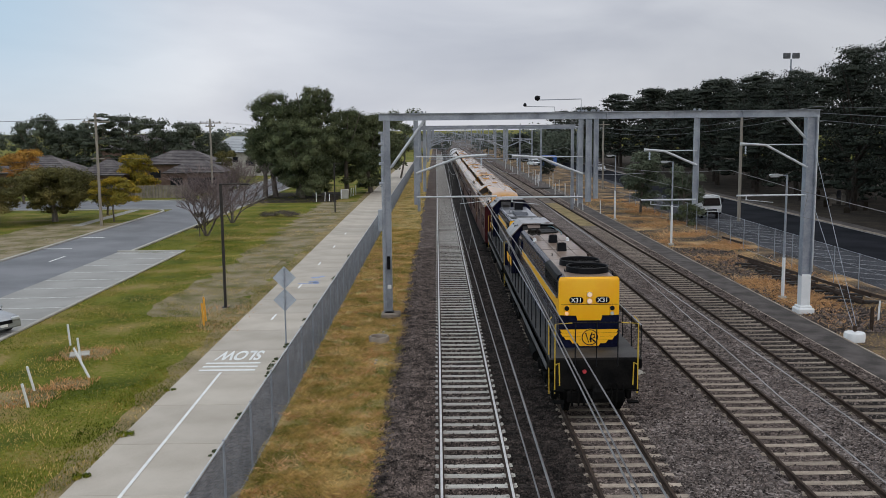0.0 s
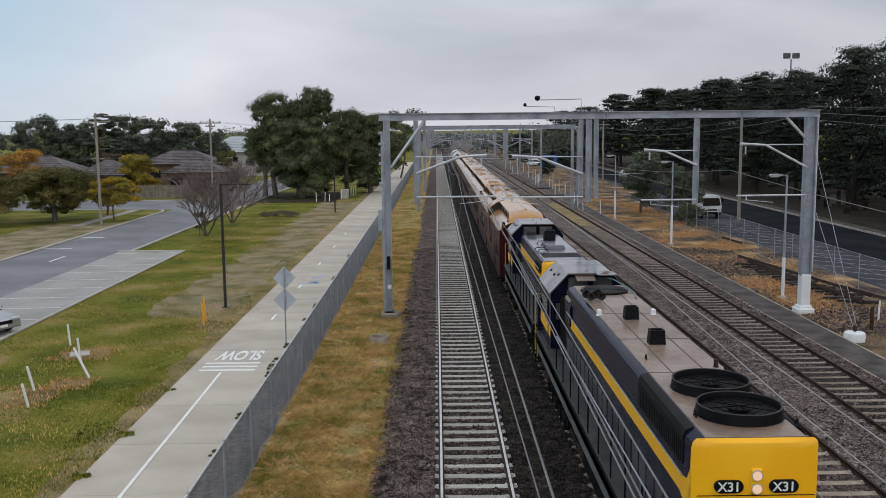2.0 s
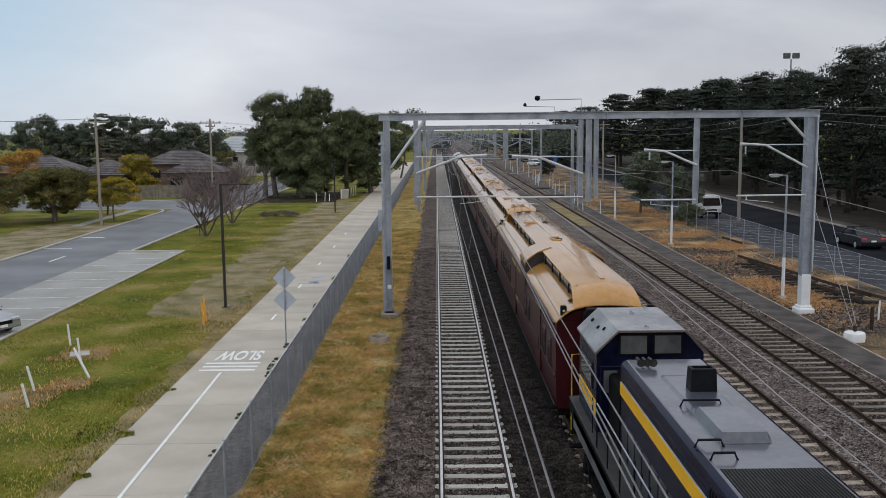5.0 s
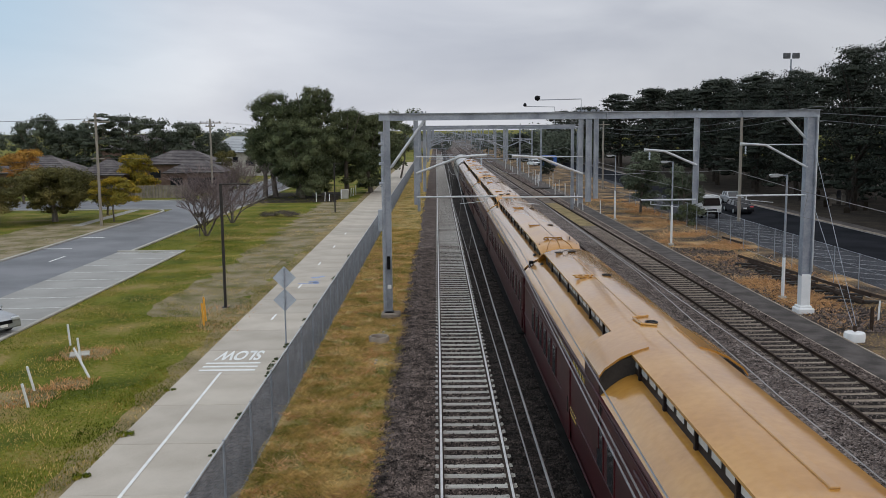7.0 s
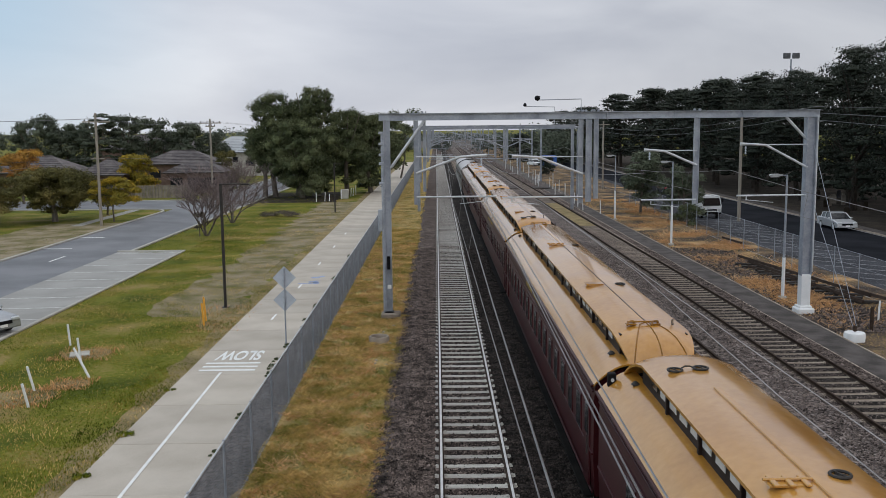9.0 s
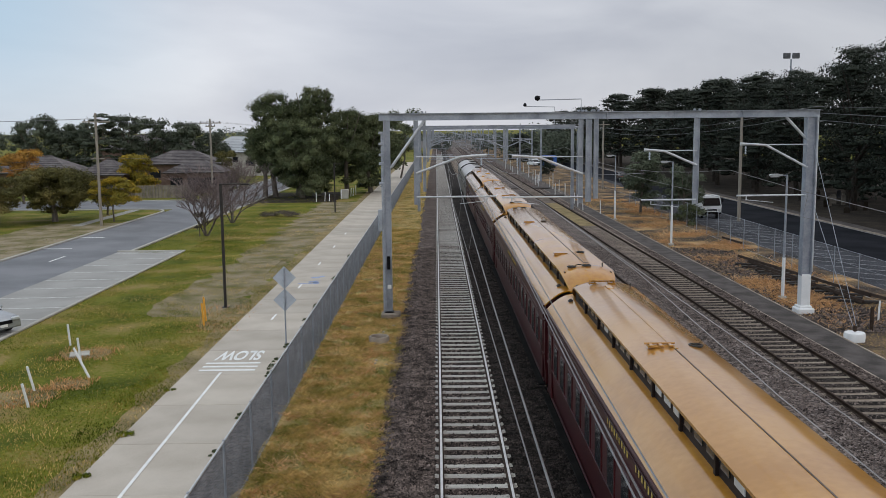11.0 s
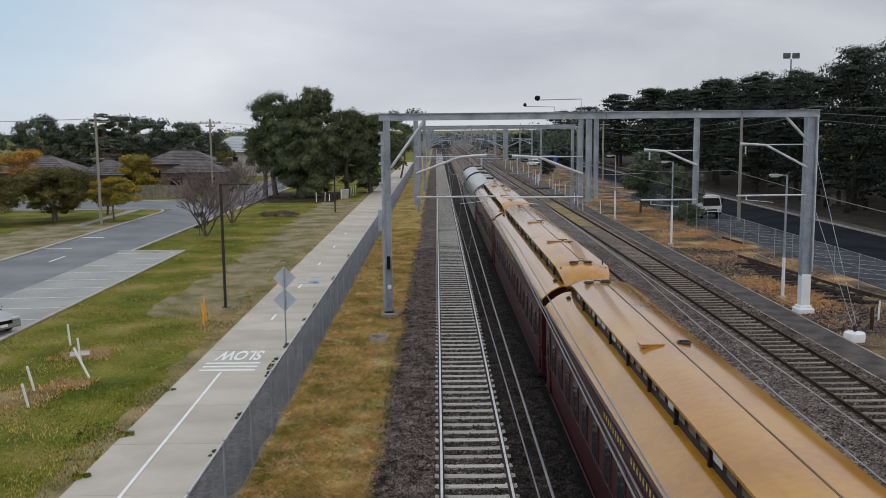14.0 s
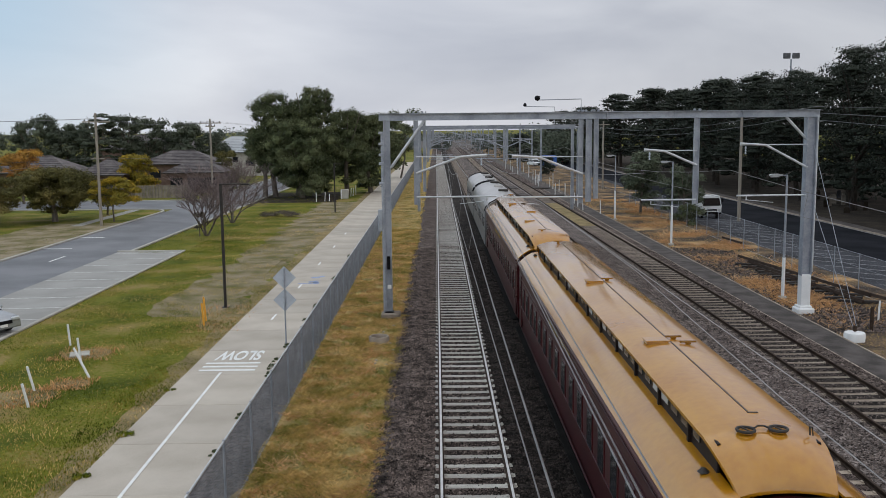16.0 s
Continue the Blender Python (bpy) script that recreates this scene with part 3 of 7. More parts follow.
footway = Shape()
for a, b in ((-30, 60), (60.004, 130)):
    footway.box(15.80, (a + b) / 2, 0.07, 1.40, b - a, 0.14, 0.02)
solo("trackside_footway", footway, M_FOOTWAY, "dark asphalt walkway beside the tracks", "walkway", kind="structure")
edging = Shape()
for x in (14.42, 15.06, 16.53):
    edging.box(x, 50, 0.085, 0.06, 160, 0.17, 0.01)
solo("walkway_edging", edging, M_MIDSLEEPER, "thin pale edging boards of the walkway", "edging", kind="structure")


# ---- tracks ----
def rail_profile(x, y, wide=0.07):
    h = RAIL_TOP
    return [(x + a, y, b) for a, b in ((-0.07, h - 0.14), (0.07, h - 0.14), (0.07, h - 0.125), (0.012, h - 0.105), (0.012, h - 0.04), (wide / 2, h - 0.032), (wide / 2, h - 0.006), (-wide / 2, h - 0.006), (-wide / 2, h - 0.032), (-0.012, h - 0.04), (-0.012, h - 0.105), (-0.07, h - 0.125))]


def sleeper_shape(length):
    s = Shape().box(0, 0, 0, length, 0.225, 0.16, 0.02)
    for side in (-1, 1):
        for off in (-0.115, 0.115):
            s.box(side * 0.835 + off + (2.62 - length) / 2, 0, 0.095, 0.06, 0.11, 0.035, 0.008)
    return s


def bend(k, y):
    """How far a track has swung aside at y."""
    return -0.0065 * max(0.0, y - 52) if k == 3 else 0.0


def railway_track(k, x, sleeper_mat, rail_mat, head_mat, first, step, count, label):
    t = thing("railway_track", label, "railway track", "parallel railway tracks", "structure")
    ys = [-60, 0, 40, 52, 60, 80, 110, 150, 200, 300, 420]
    for side in (-0.835, 0.835):
        r = part("rail", Shape().loft([rail_profile(x + side + bend(k, y), y) for y in ys]), rail_mat, t, "rusty steel rail")
        head = Shape().loft([[(x + side + bend(k, y) + a, y, RAIL_TOP + b) for a, b in ((-0.033, -0.006), (0.033, -0.006), (0.028, 0.001), (-0.028, 0.001))] for y in ys])
        part("running_surface", head, head_mat, r, "polished rail head")
    cut = 0.36 if k == 3 else 0.0
    me = sleeper_shape(2.62 - cut).mesh("sleeper", sleeper_mat)
    rnd = random.Random(k)
    for i in range(count):
        y = first + i * step
        part("sleeper", me, sleeper_mat, t, place=pose(x - cut / 2 + bend(k, y) + rnd.uniform(-0.02, 0.02), y + rnd.uniform(-0.02, 0.02), 0.091 + rnd.uniform(-0.005, 0.005), 0, 0, rnd.uniform(-0.5, 0.5)))
    rest = Shape()
    for i in range(count, count + 330):
        y = first + i * step
        rest.box(x - cut / 2 + bend(k, y), y, 0.086, 2.62 - cut, 0.20, 0.16)
    far = part("far_sleepers", rest, sleeper_mat, t, "rows of sleepers running into the distance")
    far["kind"] = "stuff"
    return t


railway_track(0, TRACKS[0], M_SLEEPER, M_RUST, M_RAIL, 15.32, 0.668, 110, "straight railway track on pale concrete sleepers with bright rails")
railway_track(1, TRACKS[1], M_MIDSLEEPER, M_RUST, M_RUST, 15.25, 0.668, 70, "railway track on brown-stained sleepers under the train")
railway_track(2, TRACKS[2], M_MIDSLEEPER, M_RUST, M_RUST, 15.25, 0.668, 90, "railway track on pale sleepers with dull rusty rails")
railway_track(3, TRACKS[3], M_OLDSLEEPER, M_RUST, M_RUST, 15.25, 0.668, 110, "railway track on brown-stained sleepers beside the walkway")


# sand over the sleepers of the outer track, and dark crossing panels further on
sand = Shape().loft([[(TRACKS[3] + bend(3, y) - 0.72 + 0.1 * noise.noise((y, 0, 1)), y, 0.183), (TRACKS[3] + bend(3, y) + 0.72, y, 0.183)] for y in np.arange(80, 106, 1.0)], closed=False)
solo("sand_drift", sand, M_EARTH, "tan sand spilled between the rails", "sand", kind="structure")
crossing = thing("crossing_panels", "dark rubber crossing panels between the rails", "level crossing", kind="structure")
for x0, x1 in ((8.80, 10.20), (10.50, 11.85), (13.75, 16.4)):
    for y0, y1 in ((117, 119.6), (131, 134.5)):
        part("panel", Shape().box((x0 + x1) / 2, (y0 + y1) / 2, 0.22, x1 - x0, y1 - y0, 0.10, 0.02), M_FOOTWAY, crossing)


# ---- loose stone and grass ----
def scatter_stones(n, x0, x1, y0, y1, z, size, seed):
    rng = np.random.default_rng(seed)
    base = np.array([(1, 0, 0), (-1, 0, 0), (0, 1, 0), (0, -1, 0), (0, 0, 1), (0, 0, -1)], float)
    tri = np.array([(0, 2, 4), (2, 1, 4), (1, 3, 4), (3, 0, 4), (2, 0, 5), (1, 2, 5), (3, 1, 5), (0, 3, 5)])
    u = rng.random(n)
    y = y0 + (y1 - y0) * u ** 1.5
    x = rng.uniform(x0, x1, n)
    keep = np.ones(n, bool)
    for c in TRACKS:
        d = np.abs(x - c)
        keep &= ~((d > 0.76) & (d < 0.92))
        keep &= ~((d < 1.3) & (np.abs((y - 15.25 + 0.334) % 0.668 - 0.334) < 0.16) & (rng.random(n) < 0.93))
    x, y = x[keep], y[keep]
    n = len(x)
    sc = rng.uniform(0.5, 1.2, (n, 1, 3)) * size
    a = rng.uniform(0, 6.28, n)
    t = rng.uniform(-0.6, 0.6, n)
    ca, sa, ct, st = np.cos(a), np.sin(a), np.cos(t), np.sin(t)
    R = np.stack([np.stack([ca, -sa * ct, sa * st], -1), np.stack([sa, ca * ct, -ca * st], -1), np.stack([0 * a, st, ct], -1)], 1)
    v = np.einsum('nij,nkj->nki', R, base[None] * sc * rng.uniform(0.7, 1.3, (n, 6, 1)))
    d = np.min(np.abs(x[:, None] - np.array(TRACKS)[None]), axis=1)
    zz = np.where(x < -1.0, np.clip(0.03 + (x + 1.72) * 0.22, 0.02, z), np.where(d > 0.97, z + 0.047, z + 0.008))
    if z < 0.1:
        zz = np.full(n, z)
    v += np.stack([x, y, zz + rng.uniform(-0.012, 0.018, n)], -1)[:, None]
    tri = tri[:4]
    f = (tri[None] + 6 * np.arange(n)[:, None, None]).reshape(-1, 3)
    return v.reshape(-1, 3), f


def scatter_blades(n, x0, x1, y0, y1, height, width, seed, patch=0.0, pw=1.4, z=0.005, keep_out=None, scale=0.45, lean=0.5):
    """Upright bent blades, thicker where a slow noise says so."""
    rng = np.random.default_rng(seed)
    x = rng.uniform(x0, x1, n)
    y = y0 + (y1 - y0) * rng.random(n) ** pw
    d = np.array([noise.noise((float(px) * scale, float(py) * scale, seed)) for px, py in zip(x, y)])
    keep = d > patch + rng.normal(0, 0.18, n)
    if keep_out:
        keep &= ~((x > keep_out[0] + rng.normal(0, 1.5, n)) & (y > keep_out[1] + rng.normal(0, 3, n)) & (rng.random(n) < 0.88))
    x, y, d = x[keep], y[keep], d[keep]
    n = len(x)
    h = height * rng.uniform(0.5, 1.25, n) * (0.8 + 0.6 * np.clip(d - patch, 0, 1))
    a = rng.uniform(0, 6.28, n)
    lx, ly = rng.normal(0, lean, n) * h, rng.normal(0, lean, n) * h
    wx, wy = np.cos(a) * width / 2, np.sin(a) * width / 2
    zz = np.full(n, z)
    v = np.stack([np.stack([x - wx, y - wy, zz], -1), np.stack([x + wx, y + wy, zz], -1),
                  np.stack([x + lx * 0.4 + wx * 0.7, y + ly * 0.4 + wy * 0.7, zz + h * 0.6], -1), np.stack([x + lx, y + ly, zz + h], -1)], 1)
    f = (np.array([(0, 1, 2, 3)])[None] + 4 * np.arange(n)[:, None, None]).reshape(-1, 4)
    return v.reshape(-1, 3), f


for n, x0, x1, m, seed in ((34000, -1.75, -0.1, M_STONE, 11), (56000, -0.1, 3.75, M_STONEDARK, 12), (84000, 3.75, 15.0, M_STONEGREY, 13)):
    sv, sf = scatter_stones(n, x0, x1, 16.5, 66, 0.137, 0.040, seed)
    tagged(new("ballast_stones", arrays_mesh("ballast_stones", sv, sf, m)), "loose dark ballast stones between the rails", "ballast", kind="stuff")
for args, m, nm, lb in (
        ((110000, -18.6, -9.3, 19, 75, 0.055, 0.018, 21, -0.2, 1.4, 0.005, (-13.0, 44)), M_BLADE, "lawn_grass", "short green grass of the lawn"),
        ((30000, -22.2, -9.5, 66, 150, 0.06, 0.035, 22, -0.2, 1.4, 0.005, (-13.0, 44)), M_BLADE, "lawn_grass", "short green grass of the lawn"),
        ((45000, -18.5, -9.1, 19, 100, 0.070, 0.024, 23, 0.0), M_DRYBLADE, "dry_lawn_grass", "dry straw-coloured tufts in the lawn"),
        ((9000, -10.6, -9.1, 19, 70, 0.08, 0.024, 29, -0.1), M_BLADE, "edge_grass", "ragged grass at the path edge"),
        ((100000, -4.8, -1.40, 16, 80, 0.115, 0.012, 24, -0.20, 1.5, 0.005, None, 1.1, 0.9), M_DRYBLADE, "verge_grass", "long dry yellowish grass beside the fence"),
        ((15000, -4.8, -1.40, 76, 190, 0.11, 0.045, 34, -0.25, 1.2, 0.005, None, 0.6, 0.9), M_DRYBLADE, "verge_grass", "long dry grass of the far verge"),
        ((34000, -4.8, -1.5, 16, 70, 0.13, 0.012, 31, 0.02, 1.5, 0.005, None, 1.3, 1.0), M_STRAW, "straw_grass", "pale straw strands in the verge"),
        ((46000, -4.7, -1.5, 16, 80, 0.08, 0.012, 25, -0.10, 1.4, 0.005, None, 0.7, 0.7), M_BLADE, "green_verge_grass", "green tufts among the dry verge grass"),
        ((74000, 16.9, 22.6, 34, 112, 0.16, 0.018, 26, 0.10, 1.2, 0.005, None, 0.25, 1.1), M_STRAW, "straw_grass", "tall orange straw grass on the verge"),
        ((16000, 16.7, 22.0, 30, 112, 0.08, 0.012, 27, -0.1, 1.2, 0.005, None, 0.45, 0.8), M_DRYBLADE, "verge_grass", "thin dry grass on bare soil"),
        ((24000, -60.0, -30.2, 60, 103, 0.05, 0.035, 28, -0.2), M_BLADE, "garden_grass", "rough green grass of the gardens")):
    bv, bf = scatter_blades(*args)
    tagged(new(nm, arrays_mesh(nm, bv, bf, m)), lb, "grass", kind="stuff")


# ---- overhead line ----
def i_beam(s, p0, p1, h, w, t=0.03):
    """An I-section girder from p0 to p1 across the tracks (along x)."""
    for dz, ww, hh in ((h / 2 - t / 2, w, t), (-h / 2 + t / 2, w, t), (0, t, h - 2 * t)):
        s.box((p0[0] + p1[0]) / 2, p0[1], p0[2] + dz, abs(p1[0] - p0[0]), ww, hh)
    return s


def h_post(s, x, y, z0, z1, w, d, t=0.025):
    for dx in (-w / 2 + t / 2, w / 2 - t / 2):
        s.box(x + dx, y, (z0 + z1) / 2, t, d, z1 - z0)
    s.box(x, y, (z0 + z1) / 2, w - 2 * t, t, z1 - z0)
    return s


def cantilever(parent, x0, y, x1, ztop, zlow, zreg, xreg, tube=M_GALVLIGHT):
    """A raking bracket from the upright at x0 out to x1 over its track, with the level tube and steady arm below."""
    d = 1 if x1 > x0 else -1
    elbow = x0 + (x1 - x0) * 0.62
    b = part("bracket", Shape().tube([(x0, y - 0.15, zlow), (elbow, y - 0.15, ztop - 0.02), (x1, y - 0.15, ztop + 0.06)], 0.055, 8), tube, parent, "raking tube bracket")
    part("tie", Shape().tube([(x0, y - 0.15, ztop), (x1, y - 0.15, ztop)], 0.028, 6), tube, b)
    part("insulator", Shape().lathe(x1 - d * 0.25, y - 0.15, ztop - 0.42, [(0.02, 0), (0.05, 0.03), (0.025, 0.09), (0.05, 0.15), (0.025, 0.21), (0.05, 0.27), (0.02, 0.36)], 8), M_SIGNBACK, b)
    r = part("registration_tube", Shape().tube([(x0, y - 0.15, zreg), (xreg, y - 0.15, zreg)], 0.04, 8), tube, parent, "level registration tube")
    part("drop_bracket", Shape().tube([(xreg - d * 0.45, y - 0.15, zreg), (xreg - d * 0.45, y - 0.15, zreg - 0.22)], 0.03, 6), tube, r)
    part("steady_arm", Shape().tube([(xreg - d * 0.45, y - 0.15, zreg - 0.2), (xreg - d * 1.7, y - 0.15, zreg - 0.33)], 0.016, 5), tube, r)


def gantry_main():
    y = 42.3
    g = thing("catenary_gantry", "grey galvanised steel portal gantry spanning four tracks", "gantry", "catenary gantries")
    beam = i_beam(Shape(), (-2.62, y, 9.31), (17.55, y, 9.31), 0.33, 0.26)
    for x in np.arange(-1.5, 17, 3.1):
        beam.box(x, y, 9.31, 0.02, 0.25, 0.27)
    part("beam", beam, M_GALV, g, "long I-section crossbeam")
    left = h_post(Shape(), -2.27, y, 0.15, 9.14, 0.30, 0.30)
    part("post", left, M_GALV, g)
    box = Shape().box(-2.48, y - 0.02, 4.4, 0.13, 0.24, 8.5, 0.02)
    for z in (6.3, 7.2, 7.6, 8.1, 8.6):
        box.box(-2.52, y - 0.05, z, 0.24, 0.30, 0.12, 0.02)
    box.box(-2.62, y - 0.1, 4.6, 0.2, 0.25, 1.0, 0.03)
    part("cable_duct", box, M_GALV, g, "pale cable riser clamped to the post")
    part("warning_plate", Shape().box(-2.27, y - 0.17, 2.62, 0.15, 0.02, 0.62, 0.005), M_BLACK, g, "black plate with small white marks")
    part("marker_plate", Shape().box(-2.25, y - 0.17, 1.50, 0.18, 0.02, 0.18, 0.005), M_LETTER, g, "small chequered marker plate")
    part("base_bolts", Shape().box(-2.27, y, 0.30, 0.42, 0.42, 0.05, 0.01).box(-2.12, y - 0.12, 0.4, 0.04, 0.04, 0.2).box(-2.42, y - 0.12, 0.4, 0.04, 0.04, 0.2), M_BLACK, g)
    part("footing", Shape().box(-2.2, y, 0.12, 0.9, 0.8, 0.30, 0.06), M_OLDSLEEPER, g, "rough concrete footing")
    rx = 17.16
    part("post", h_post(Shape(), rx, y, 1.8, 9.14, 0.46, 0.42), M_GALV, g)
    part("cable_duct", Shape().box(rx + 0.27, y - 0.15, 5.6, 0.06, 0.10, 7.2, 0.01), M_GALVLIGHT, g)
    part("post_sleeve", Shape().box(rx, y, 1.05, 0.46, 0.44, 1.62, 0.03), M_WHITE, g, "white-painted lower post")
    part("footing", Shape().box(rx, y, 0.15, 0.80, 0.78, 0.30, 0.06).box(rx, y, 0.34, 0.62, 0.6, 0.12, 0.03), M_WHITE, g, "white-painted concrete footing")
    for x0, z0, x1, z1 in ((-2.1, 7.0, -0.55, 9.14), (17.0, 8.1, 16.0, 9.14)):
        part("knee_brace", Shape().tube([(x0, y - 0.05, z0), (x1, y - 0.05, z1)], 0.065, 8), M_GALVLIGHT, g)
    for x, z0, w in ((-0.93, 5.3, 0.22), (-0.55, 5.9, 0.14), (6.62, 5.3, 0.2), (6.98, 5.35, 0.26), (7.32, 5.5, 0.20), (11.93, 5.2, 0.24)):
        drop = h_post(Shape(), x, y, z0, 9.14, w, 0.18, 0.03)
        p = part("drop_post", drop, M_GALV, g, "hanging upright")
        for dx in (-w * 0.5, w * 0.5):
            part("clamp_bolt", Shape().box(x + dx, y, 9.52, 0.07, 0.30, 0.09, 0.02), M_GALV, p)
    cantilever(g, -0.93, y, 2.3, 7.5, 6.75, 5.66, 2.75)
    cantilever(g, 6.7, y, 3.45, 7.45, 6.65, 5.60, 3.0)
    cantilever(g, 11.93, y, 9.5, 7.67, 7.0, 5.42, 9.4)
    cantilever(g, 17.0, y, 13.9, 7.9, 6.85, 5.58, 13.8)
    for x, tip, h in ((4.62, 6.62, 0.9),):
        arm = Shape().tube([(tip, y, 9.45), (tip, y, 10.05), (x, y, 10.02)], 0.025, 6)
        a = part("camera_arm", arm, M_GALV, g, "thin raised arm")
        part("camera_dome", Shape().lathe(x, y, 9.98, [(0.02, 0), (0.10, 0.04), (0.13, 0.12), (0.12, 0.2), (0.03, 0.24)], 10), M_BLACK, a, "small dark camera dome")
    return g


gantry_main()


def gantry_far(y, x0, x1, drops, zb=8.95):
    g = thing("catenary_gantry", "grey steel portal gantry further down the line", "gantry", "catenary gantries")
    part("beam", i_beam(Shape(), (x0 - 0.3, y, zb), (x1 + 0.3, y, zb), 0.24, 0.2), M_GALV, g)
    for x in (x0, x1):
        part("post", h_post(Shape(), x, y, 0.1, zb - 0.18, 0.30, 0.28), M_GALV, g)
    for x, d in drops:
        part("drop_post", h_post(Shape(), x, y, 5.3, zb - 0.18, 0.15, 0.14), M_GALV, g)
        cantilever(g, x, y, x + d * 2.6, 7.5, 6.8, 5.6, x + d * 2.9, M_GALV)
    return g


far_one = gantry_far(97, -1.9, 14.3, ((-0.9, 1), (7.1, -1), (7.4, 1)))
arm = part("camera_arm", Shape().tube([(12.4, 97, 9.1), (12.4, 97, 10.9), (9.3, 97, 11.0)], 0.04, 6), M_GALV, far_one)
part("camera_dome", Shape().lathe(9.3, 97, 10.95, [(0.03, 0), (0.16, 0.06), (0.2, 0.2), (0.05, 0.4)], 10), M_BLACK, arm)
gantry_far(112, -2.6, 17.2, ((-0.9, 1), (7.1, -1), (11.6, -1)), 8.75)
for k in range(7):
    gantry_far(150 + 38 * k, -2.6, 17.0, ((-0.9, 1), (7.1, -1), (11.6, -1)), 8.8)


def wire(name, pts, r, m, label):
    return solo(name, Shape().tube(pts, r, 4), m, label, "overhead wire", "overhead wires")


def sagging(x0, y0, z0, x1, y1, z1, sag, n=9):
    return [(x0 + (x1 - x0) * k / n, y0 + (y1 - y0) * k / n, z0 + (z1 - z0) * k / n - sag * 4 * (k / n) * (1 - k / n)) for k in range(n + 1)]


STOPS = [-30, 42.3, 97, 150, 188, 264, 340, 416]
for x, z in ((0.92, 5.44), (4.45, 5.44), (9.55, 5.35), (13.5, 5.45)):
    st = 0.2
    contact, messenger = [], []
    for a, b in zip(STOPS[1:] if x in (4.45, 9.55) else STOPS, STOPS[2:] if x in (4.45, 9.55) else STOPS[1:]):
        contact += sagging(x + st, a, z, x - st, b, z, 0.03, 4)[:-1]
        messenger += sagging(x, a, z + 1.3, x, b, z + 1.3, 0.95, 8)[:-1]
        for k in range(1, 8):
            u = k / 8
            drop_z = z + 1.3 - 0.95 * 4 * u * (1 - u)
            yy = a + (b - a) * u
            if (20 if x != 4.45 else 42) < yy < 160:
                wire("dropper", [(x + st * (1 - 2 * u), yy, z), (x, yy, drop_z)], 0.006, M_WIRE, "thin vertical dropper wire")
        st = -st
    wire("contact_wire", contact, 0.009, M_WIRE, "thin overhead contact wire")
    wire("messenger_wire", messenger, 0.012, M_WIRE, "sagging overhead messenger wire")
for pts in ([(3.95, -8), (4.22, 11), (4.42, 16), (4.62, 21), (4.72, 42.3)], [(4.70, -8), (4.70, 42.3)]):
    wire("contact_wire", [(x, y, 5.44) for x, y in pts], 0.009, M_PALEWIRE, "pale overhead contact wire")
# out-of-running wires that cross towards the bridge
for dx, z in ((-0.08, 5.95), (0.0, 5.9), (0.13, 6.02)):
    wire("anchor_wire", [(1.45 + dx, -8, z + 0.1), (1.56 + dx, 5.85, z), (1.97 + dx * 0.7, 24, z - 0.25), (2.2 + dx * 0.3, 42.3, 5.5), (1.9, 97, 5.5), (1.0, 150, 6.2)], 0.010, M_WIRE, "pale overhead wire running to its anchor")
for x, z, s in ((17.4, 9.62, 1.0), (17.4, 9.3, 1.1)):
    for a, b in ((-40, 42.3), (42.3, 112), (112, 188)):
        wire("feeder_cable", sagging(x, a, z, x, b, z - 0.3, s), 0.014, M_DARKWIRE, "dark feeder cable along the posts")
# back stays of the right-hand post
stay = thing("anchor_block", "white round concrete block holding two steel stays", "stay anchor")
part("block", Shape().lathe(17.0, 36.6, 0.0, [(0.41, 0), (0.42, 0.28), (0.39, 0.36), (0.1, 0.37)], 20), M_WHITE, stay, "white-painted concrete", True)
part("eye_bolt", Shape().box(17.0, 36.6, 0.52, 0.14, 0.14, 0.24, 0.03), M_RUST, stay)
for dx, z in ((-0.06, 5.4), (0.08, 7.9)):
    part("stay_rod", Shape().tube([(17.0 + dx, 36.6, 0.55), (17.25, 42.1, z)], 0.013, 6), M_GALV, stay)


# ---- train ----
TRAIN_X = TRACKS[1] + 0.05
TRAIN, WHEELS = [], []


def wheelsets(parent, ys, r):
    for y in ys:
        s = Shape()
        for x in (-0.8, 0.8):
            s.disc((x, 0, 0), (1, 0, 0), r, 0.13, 20)
            s.disc((x * 0.9, 0, 0), (1, 0, 0), r + 0.03, 0.03, 20)
        s.tube([(-0.8, 0, 0), (0.8, 0, 0)], 0.08, 8)
        ws = part("wheelset", s, M_UNDER, parent, "steel wheelset", place=pose(0, y, RAIL_TOP + r))
        WHEELS.append((ws, r))


def bogie(parent, y, wheelbase, r, axles):
    s = Shape()
    for x in (-1.08, 1.08):
        s.loft([[(x - 0.07, y + a * (wheelbase / 2 + 0.35), b), (x + 0.07, y + a * (wheelbase / 2 + 0.35), b), (x + 0.07, y + a * (wheelbase / 2 + 0.35), b + 0.2), (x - 0.07, y + a * (wheelbase / 2 + 0.35), b + 0.2)] for a, b in ((-1, 0.78), (-0.7, 0.82), (-0.3, 0.62), (0.3, 0.62), (0.7, 0.82), (1, 0.78))])
        for k in range(axles):
            yy = y - wheelbase / 2 + wheelbase * k / (axles - 1)
            s.box(x * 1.04, yy, RAIL_TOP + r, 0.16, 0.30, 0.34, 0.04)
        for a in (-0.25, 0.25):
            s.lathe(x, y + a * wheelbase, 0.62, [(0.11, 0), (0.11, 0.32)], 8)
    s.box(0, y, 0.85, 2.0, 0.5, 0.2, 0.04)
    b = part("bogie", s, M_UNDER, parent, "grimy black bogie frame")
    wheelsets(b, [y - wheelbase / 2 + wheelbase * k / (axles - 1) for k in range(axles)], r)


